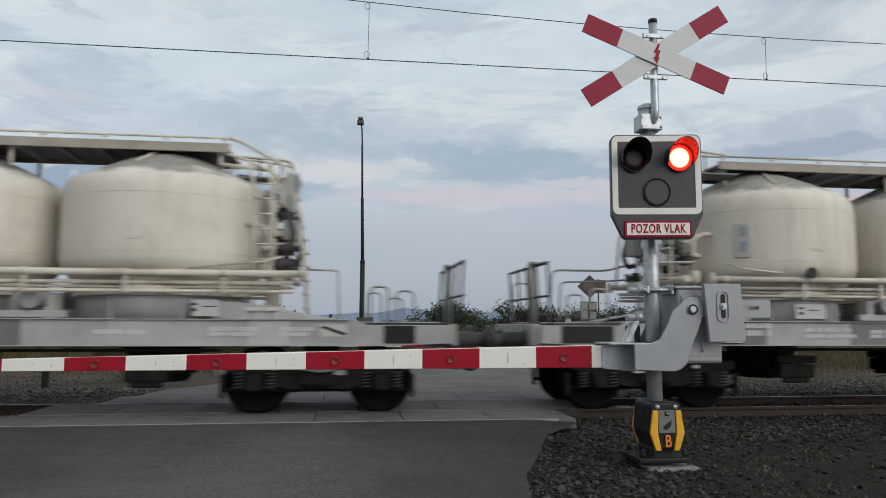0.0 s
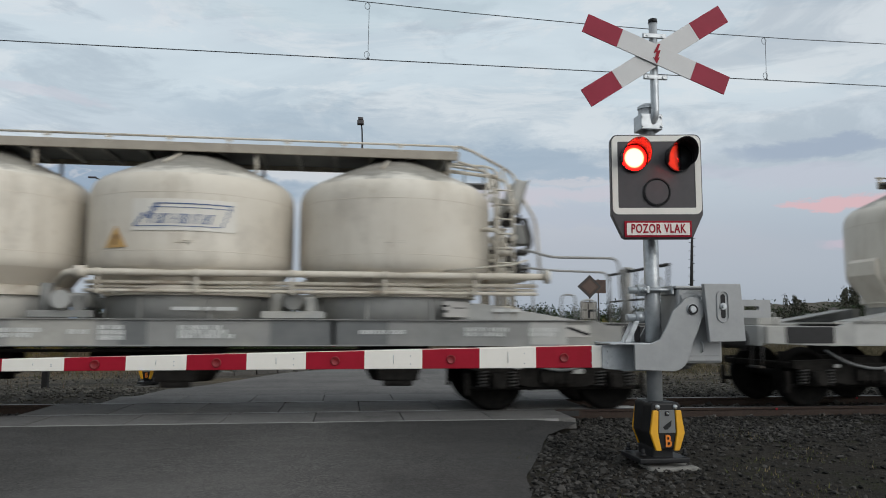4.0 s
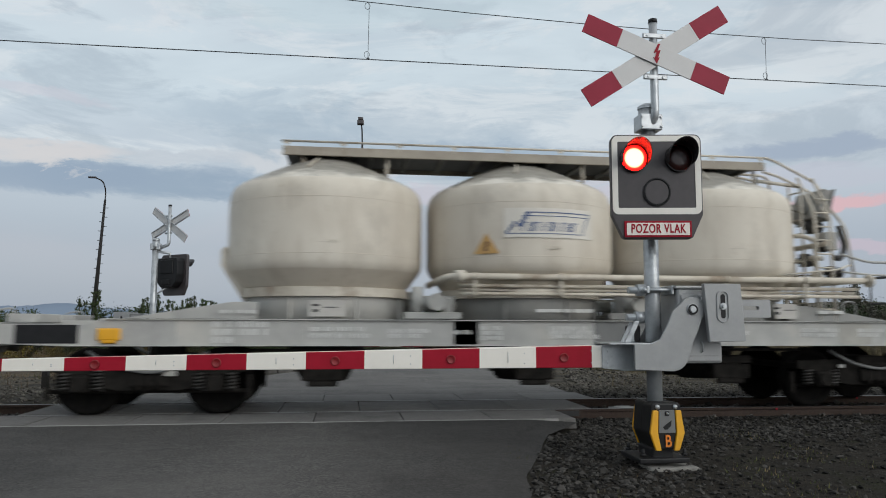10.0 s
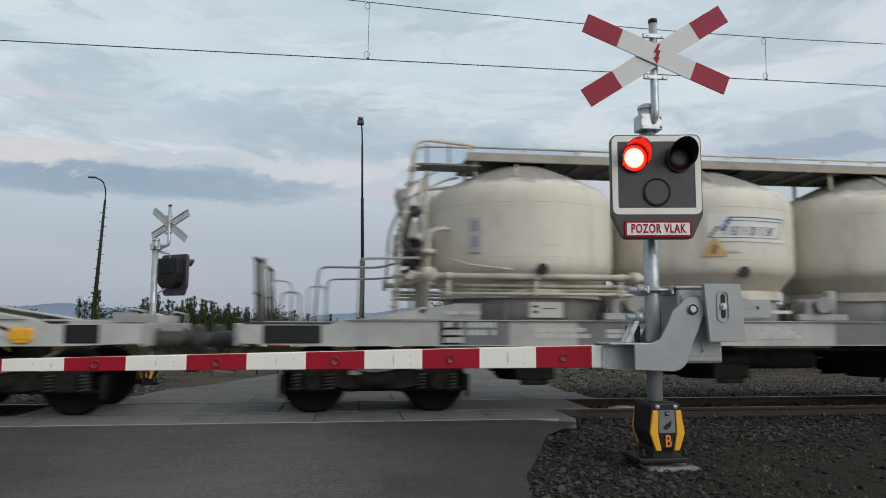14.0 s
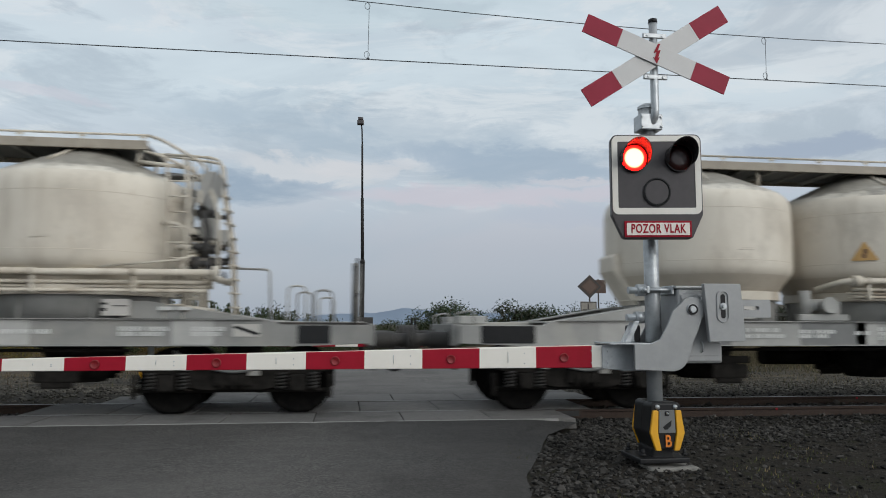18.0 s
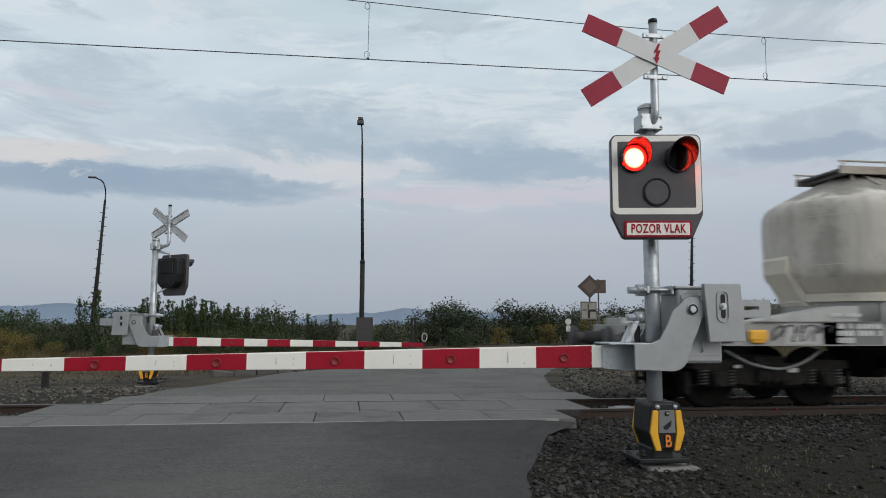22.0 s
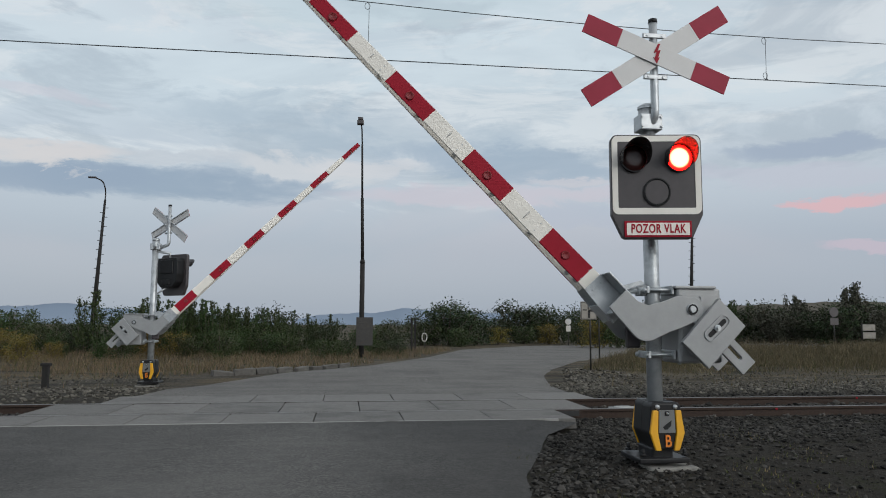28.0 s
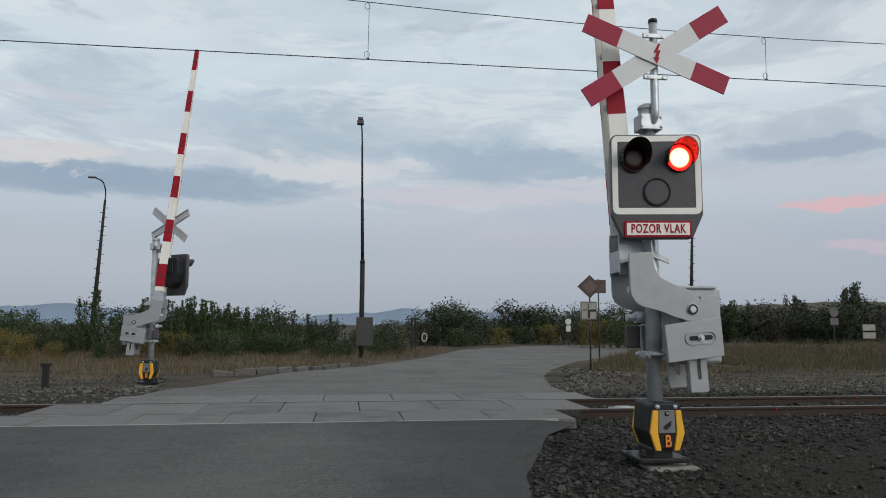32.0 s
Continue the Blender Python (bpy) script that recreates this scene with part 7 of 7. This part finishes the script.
def kerbs():
    """Broken kerb stones along the far verge."""
    row = tagged(new("kerb"), "broken concrete kerb stones along the verge", "kerb", kind="structure")
    pts = [(-3.75, 12.5), (-3.15, 12.95), (-2.55, 13.4), (-1.98, 13.95), (-1.45, 14.6), (-0.98, 15.25), (-0.5, 15.9), (-0.05, 16.55), (0.4, 17.2)]
    for i, (x, y) in enumerate(pts[:-1]):
        nx, ny = pts[i + 1]
        a = math.degrees(math.atan2(ny - y, nx - x))
        bm = B()
        box(bm, (0, 0, 0.03), (random.uniform(0.6, 0.78), 0.22, random.uniform(0.15, 0.26)), 0.03)
        bmesh.ops.subdivide_edges(bm, edges=bm.edges[:], cuts=1, use_grid_fill=True)
        for v in bm.verts:
            v.co += 0.05 * Vector((noise.noise(v.co * 4 + Vector((i, 0, 0))), noise.noise(v.co * 4 + Vector((0, i, 0))), noise.noise(v.co * 4 + Vector((0, 0, i)))))
        ob = part("kerb_stone", bm, M["kerb"], row)
        ob.matrix_basis = pose(x, y, road_z(y) - 0.02, random.uniform(-4, 4), random.uniform(-3, 3), a + random.uniform(-5, 5))


lamp_post()
curved_lamp(-23.2)
curved_lamp(35.4)
road_signs()
small_boards()
kerbs()


# ---- distance ----
def ridge(name, bearing0, bearing1, dist, heights, material, label, back=1.3, seed=0):
    """A far ridge between two bearings."""
    n = 60
    verts, faces = [], []
    for i in range(n + 1):
        t = i / n
        a = radians(bearing0 + (bearing1 - bearing0) * t)
        k = t * (len(heights) - 1)
        j = min(int(k), len(heights) - 2)
        u = k - j
        u = u * u * (3 - 2 * u)
        h = heights[j] * (1 - u) + heights[j + 1] * u
        h *= 1 + 0.10 * noise.noise((i * 0.35, seed, 0)) + 0.05 * noise.noise((i * 1.3, seed, 4))
        for d, z in ((dist, -3), (dist * 1.1, h * 0.75), (dist * 1.2, h), (dist * back, -3)):
            verts.append((EYE.x + d * math.sin(a), EYE.y + d * math.cos(a), z))
    for i in range(n):
        for j in range(3):
            a = i * 4 + j
            faces.append((a, a + 4, a + 5, a + 1))
    tagged(solid(name, verts, faces, material, smooth=True), label, "hills", kind="structure")


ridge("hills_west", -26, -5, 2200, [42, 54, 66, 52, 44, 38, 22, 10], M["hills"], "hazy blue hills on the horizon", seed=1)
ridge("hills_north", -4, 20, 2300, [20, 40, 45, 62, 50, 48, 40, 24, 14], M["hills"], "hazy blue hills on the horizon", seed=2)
ridge("slag_heap", 24, 60, 420, [8, 14, 16, 14.5, 14.5, 15, 15], M["heap"], "flat-topped dark spoil heap", 1.6, seed=3)


# ---- plants ----
def leaves(spots, rng, size, droop=0.3):
    """Leaf blades at the given places: one kite-shaped leaf each, turned at random."""
    n = len(spots)
    c = np.asarray(spots)
    u = rng.normal(size=(n, 3))
    u[:, 2] -= droop
    u /= np.linalg.norm(u, axis=1)[:, None]
    v = np.cross(u, rng.normal(size=(n, 3)))
    v /= np.linalg.norm(v, axis=1)[:, None] + 1e-9
    s = size * rng.uniform(0.6, 1.3, (n, 1))
    quad = np.stack([c - u * s, c + v * s * 0.42, c + u * s, c - v * s * 0.42], 1).reshape(-1, 3)
    return quad.tolist(), np.arange(4 * n).reshape(-1, 4).tolist()


def shrub(kind, seed, material):
    """A bush or sapling about 3 m tall: stems that fork, with leaves in uneven clumps."""
    rng = np.random.default_rng(seed)
    top = thing("shrub", pose(0, 0, -50), "green bush at the edge of the waste ground", "bush", "bushes beyond the railway")
    bm = B()
    tips = []
    if kind == "bush":
        for _ in range(9):
            a, lean = rng.uniform(0, 6.28), rng.uniform(0.15, 0.75)
            h = rng.uniform(1.5, 2.8)
            mid = Vector((math.cos(a) * lean * h * 0.4, math.sin(a) * lean * h * 0.4, h * 0.55))
            end = Vector((math.cos(a) * lean * h * 0.8, math.sin(a) * lean * h * 0.8, h))
            bent(bm, [(0, 0, -0.1), mid, end], 0.022, 5)
            for _ in range(5):
                b2 = mid.lerp(end, rng.uniform(0, 1)) + Vector(rng.normal(size=3)) * 0.42
                b2.z = max(0.3, b2.z)
                bent(bm, [mid.lerp(end, 0.3), b2], 0.010, 4)
                tips.append((b2, 0.36))
            tips.append((end, 0.32))
        for _ in range(16):
            a, r = rng.uniform(0, 6.28), rng.uniform(0.3, 1.5)
            tips.append((Vector((math.cos(a) * r, math.sin(a) * r, rng.uniform(0.2, 1.2))), 0.42))
        per, size = 44, 0.085
    else:
        for _ in range(4 if kind == "sapling" else 7):
            a, r = rng.uniform(0, 6.28), rng.uniform(0.1, 0.8)
            h = rng.uniform(2.2, 3.4)
            lean = rng.normal(size=2) * 0.18
            base = Vector((math.cos(a) * r, math.sin(a) * r, 0))
            end = base + Vector((lean[0], lean[1], h))
            bent(bm, [base - Vector((0, 0, 0.1)), base.lerp(end, 0.5), end], 0.022, 5)
            for k in range(13):
                t = 0.22 + 0.78 * k / 12
                p = base.lerp(end, t) + Vector((rng.normal(), rng.normal(), 0)) * 0.17 * (1.25 - t)
                tips.append((p, 0.13 + 0.15 * (1.1 - t)))
        per, size = 26, 0.095
    part("stem", bm, M["bark"], top)
    spots = []
    for p, r in tips:
        k = int(per * rng.uniform(0.5, 1.2))
        spots += (np.array(p) + rng.normal(size=(k, 3)) * r * np.array([0.62, 0.62, 0.5])).tolist()
    spots = [s for s in spots if s[2] > 0.02]
    v, f = leaves(spots, rng, size)
    solid("crown", v, f, material, top)
    return top


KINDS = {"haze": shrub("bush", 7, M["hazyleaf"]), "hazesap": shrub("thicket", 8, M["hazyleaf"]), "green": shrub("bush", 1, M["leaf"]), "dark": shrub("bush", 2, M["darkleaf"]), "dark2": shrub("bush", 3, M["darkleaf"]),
         "gold": shrub("bush", 4, M["yellowleaf"]), "sap": shrub("sapling", 5, M["leaf"]), "sap2": shrub("thicket", 6, M["leaf"])}


def plant(kind, bearing, dist, h, wide=1.0, label=""):
    """Sets a plant by its bearing and distance from the road's end."""
    a = radians(bearing)
    x, y = EYE.x + dist * math.sin(a), EYE.y + dist * math.cos(a)
    s = h / (3.0 if kind in ("green", "dark", "dark2", "gold", "haze") else 3.6)
    ob = copy_thing(KINDS[kind], pose(x, y, ground_z(x, y) - 0.05, 0, 0, random.uniform(0, 360)) @ Matrix.Diagonal((s * wide, s * wide, s, 1)))
    if label:
        ob["label"] = label
    return ob


rnd = random.Random(11)
# top of the hedge line over the far verge: bearing, height at 42 m
HEDGE = [(-25, 2.6), (-22.5, 2.6), (-21, 1.8), (-18.5, 1.7), (-17, 2.0), (-15, 2.5), (-11, 2.5), (-8, 2.3), (-5, 2.1), (-2, 1.9), (1, 1.7), (3, 1.5), (5, 1.8), (6, 2.3)]


def hedge_h(b):
    for (b0, h0), (b1, h1) in zip(HEDGE, HEDGE[1:]):
        if b0 <= b <= b1:
            return h0 + (h1 - h0) * (b - b0) / (b1 - b0)
    return 2.2


b = -27.0
while b < 4.5:
    h = hedge_h(b)
    for row, (d0, k0) in enumerate(((37, 0.72), (43, 0.95), (50, 1.05))):
        kind = rnd.choice(("green", "green", "dark", "sap2", "dark2") if row else ("green", "gold", "green", "dark", "sap2") if b > -15 else ("gold", "gold", "green", "gold", "sap2"))
        plant(kind, b + rnd.uniform(-0.8, 0.8), d0 + rnd.uniform(-2.5, 2.5), h * k0 * rnd.uniform(0.74, 1.04) * d0 / 42, rnd.uniform(1.0, 1.4))
    b += 1.55
# single saplings that stand above the hedge
for bb, d, h in ((-18.2, 42, 3.75), (-12.0, 41, 3.3), (-10.8, 41, 3.1), (-9.6, 41, 3.2), (-8.2, 42, 2.9), (-5.2, 42, 2.7), (-2.6, 42, 2.5), (-14.6, 40, 3.3), (-13.9, 41, 3.5), (-12.6, 40, 3.2), (-11.3, 42, 3.5), (-10.2, 41, 3.3), (-9.0, 42, 3.1), (-7.3, 42, 2.9), (-6.2, 41, 2.8), (-4.2, 42, 2.7), (-0.9, 43, 2.5)):
    plant("sap", bb, d, h * 1.12, 0.55, "tall slender leafy sapling above the bushes")
# thick bushes past the bend of the road
for bb, d, h, k in ((7.0, 58, 3.2, "dark"), (8.2, 57, 3.7, "dark2"), (9.4, 58, 3.7, "dark"), (6.0, 56, 2.7, "green"), (10.3, 60, 2.9, "dark"), (11.4, 66, 2.6, "dark2"), (12.4, 68, 2.5, "dark"),
                    (13.4, 66, 3.8, "dark"), (14.4, 66, 4.0, "dark2"), (15.4, 67, 3.4, "dark"), (16.6, 68, 3.0, "dark2"), (17.8, 70, 3.7, "dark"), (19.0, 70, 3.6, "green"), (20.2, 70, 3.9, "dark"),
                    (21.5, 70, 3.8, "green"), (22.8, 70, 3.6, "dark"), (19.6, 52, 2.4, "gold"), (21.2, 52, 2.6, "green"), (18.4, 60, 2.4, "green"), (16.0, 62, 2.0, "gold"), (12.0, 60, 1.7, "gold"),
                    (9.0, 54, 1.8, "green"), (14.0, 62, 1.9, "green"), (23.5, 60, 3.0, "dark2")):
    plant(k, bb, d, h * 0.87, rnd.uniform(1.2, 1.6))
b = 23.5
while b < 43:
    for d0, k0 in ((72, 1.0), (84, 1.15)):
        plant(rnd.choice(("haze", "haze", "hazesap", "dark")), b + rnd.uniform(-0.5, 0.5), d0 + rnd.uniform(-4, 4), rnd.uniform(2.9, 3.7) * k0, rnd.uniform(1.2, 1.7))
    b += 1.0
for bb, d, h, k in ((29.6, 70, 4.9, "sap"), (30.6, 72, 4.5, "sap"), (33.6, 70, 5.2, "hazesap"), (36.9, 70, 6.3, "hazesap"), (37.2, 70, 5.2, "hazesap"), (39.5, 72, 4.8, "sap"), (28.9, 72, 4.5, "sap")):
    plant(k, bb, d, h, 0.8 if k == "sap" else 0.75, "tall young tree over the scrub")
for k in KINDS.values():
    for o in (*k.children_recursive, k):
        bpy.data.objects.remove(o)


def grass(name, n, where, hmin, hmax, material, label, seed, low=1.0):
    """Standing grass, thousands of blades in one object."""
    rng = np.random.default_rng(seed)
    verts = []
    got = 0
    while got < n:
        p = where(rng)
        if p is None:
            continue
        x, y = p
        z = ground_z(x, y)
        h = hmin + (hmax - hmin) * rng.beta(1.5, 2.5) * (1.0 + 0.7 * noise.noise((x * 0.8, y * 0.8, 5)))
        h *= low + (1 - low) * smooth(13, 27, y)
        a = rng.uniform(0, 3.14)
        wd = rng.uniform(0.005, 0.014)
        lx, ly = rng.normal(0, 0.4, 2) * h
        c, s = math.cos(a) * wd, math.sin(a) * wd
        verts += [(x - c, y - s, z - 0.02), (x + c, y + s, z - 0.02), (x + lx, y + ly, z + h)]
        got += 1
    faces = [(i, i + 1, i + 2) for i in range(0, len(verts), 3)]
    tagged(solid(name, verts, faces, material), label, "grass", kind="stuff")


def left_verge(rng):
    x, y = rng.uniform(-34, 8), rng.uniform(6.5, 36)
    lim = -5.0 if y < 12.3 else np.interp(y, [12.3, 13.7, 17.8, 25.6, 36], [-4.6, -2.3, 0.6, 4.0, 7.3])
    if x > lim - 0.2 or rng.random() > 0.03 + 0.97 * smooth(10.5, 15, y) or noise.noise((x * 0.4, y * 0.4, 2)) < -0.35:
        return None
    return x, y


def right_field(rng):
    x, y = rng.uniform(6, 60), rng.uniform(4.5, 60)
    lim = np.interp(y, [4.5, 8, 15, 20, 26.5, 32, 38, 46], [5.6, 6.6, 8.4, 11, 15.4, 25, 51, 121])
    if x < lim + 0.3 or math.degrees(math.atan2(x, y - EYE.y)) > 42 or rng.random() > 0.03 + 0.97 * smooth(10.5, 19, y + 2.0 * noise.noise((x * 0.35, y * 0.5, 8))) or noise.noise((x * 0.3, y * 0.3, 7)) < -0.4:
        return None
    return x, y


grass("dry_grass", 38000, left_verge, 0.12, 0.5, M["grass"], "tall dry straw-coloured grass on the verge", 1)
grass("green_weeds", 16000, left_verge, 0.1, 0.4, M["greengrass"], "green weeds among the dry grass", 2)
grass("dry_grass", 60000, right_field, 0.08, 0.95, M["fieldgrass"], "dry straw-coloured grass on the waste ground", 3, 0.3)
grass("dry_grass", 18000, right_field, 0.1, 1.0, M["grass"], "pale straw stalks on the waste ground", 6, 0.3)
grass("green_weeds", 24000, right_field, 0.1, 0.7, M["greengrass"], "low green weeds on the waste ground", 4, 0.35)


def near_tufts(rng):
    x, y = rng.uniform(1.7, 10), rng.uniform(-6.2, -1.6)
    if noise.noise((x * 0.9, y * 0.9, 11)) < 0.22:
        return None
    return x, y


grass("dry_grass", 500, near_tufts, 0.015, 0.05, M["grass"], "thin dry grass between the stones", 7)
grass("green_weeds", 900, near_tufts, 0.015, 0.055, M["greengrass"], "sparse low weeds in the gravel", 5)


# ---- what moves ----
# boom: seconds and degrees above level
RISE = ((0.0, 0.0), (25.0, 0.0), (25.1, 0.8), (25.2, 2.2), (25.5, 6.8), (26.0, 14.6), (26.75, 26.6), (27.5, 38.5), (28.0, 46.3), (28.5, 53.4), (29.0, 60.3), (29.5, 66.7),
        (30.0, 72.7), (30.5, 78.9), (31.0, 84.3), (31.3, 85.9), (31.6, 86.3), (32.0, 86.3))


def motions():
    for k, w in enumerate(WAGONS):
        walk(w, [(t, wagon_pose(k, t)) for t, _ in AHEAD_BY])
        # the wheels roll while their wagon is at the crossing
        sign = 1 if VALVE_FIRST[k] else -1
        t_mid = (16.22 * (k - 0.5) + 2) / 8.95
        t0, t1 = max(0.0, t_mid - 2.8), min(32.0, t_mid + 2.8)
        times = [0.0] + [t0 + i / 15 for i in range(int((t1 - t0) * 15) + 1)] + [32.0]
        times = sorted({round(t * 30) / 30 for t in times})
        for ws in [o for o in w.children if o.name.startswith("wheelset")]:
            rows, at = [], ws.location.copy()
            for t in times:
                roll = sign * (gap_x(0, min(max(t, t0), t1)) - gap_x(0, t0)) / 0.46
                rows.append((t, Matrix.Translation(at) @ Matrix.Rotation(roll, 4, "Y")))
            walk(ws, rows)
    for boom, rest, gain in ((near_boom, NEAR_PIVOT, 1.0), (far_boom, FAR_PIVOT, 0.985)):
        walk(boom, [(t, rest @ pose(0, 0, 0, 0, a * gain, 0)) for t, a in RISE])
    # the lamps flash in turn: each disc shows its lit face, then its dark one
    for head in (near_head, far_head):
        for disc in [o for o in head.children if o.name.startswith("lamp_disc")]:
            left = disc["side"] == "left"
            at = disc.location.copy()
            first = 0.75 if left else 0.75 - 0.51125
            k = -1
            rows = []
            flips = []
            while first + 1.0225 * k - 0.41 < 32.2:
                c = first + 1.0225 * k
                flips += [(round((c - 0.275) * 30) / 30, 0), (round((c + 0.335) * 30) / 30, 1)]
                k += 1
            a = 0.0
            lit = [f for t, f in flips if t <= 0.11]
            start = 0.0 if lit and lit[-1] == 0 else 180.0
            a = start
            rows.append((0.0, a))
            for t, f in flips:
                if t <= 0.11 or t > 31.9:
                    continue
                # three flips come early or late
                t += sum(d for t0, d in ((3.03, -0.05), (21.02, -0.05), (28.08, 0.1)) if abs(t - t0) < 0.03)
                rows += [(t - 3 / 30, a), (t - 2 / 30, a + 60), (t - 1 / 30, a + 120), (t, a + 180)]
                a += 180
            rows.append((32.0, a))
            walk(disc, [(t, Matrix.Translation(at) @ Matrix.Rotation(radians(v), 4, "Z")) for t, v in rows])


motions()
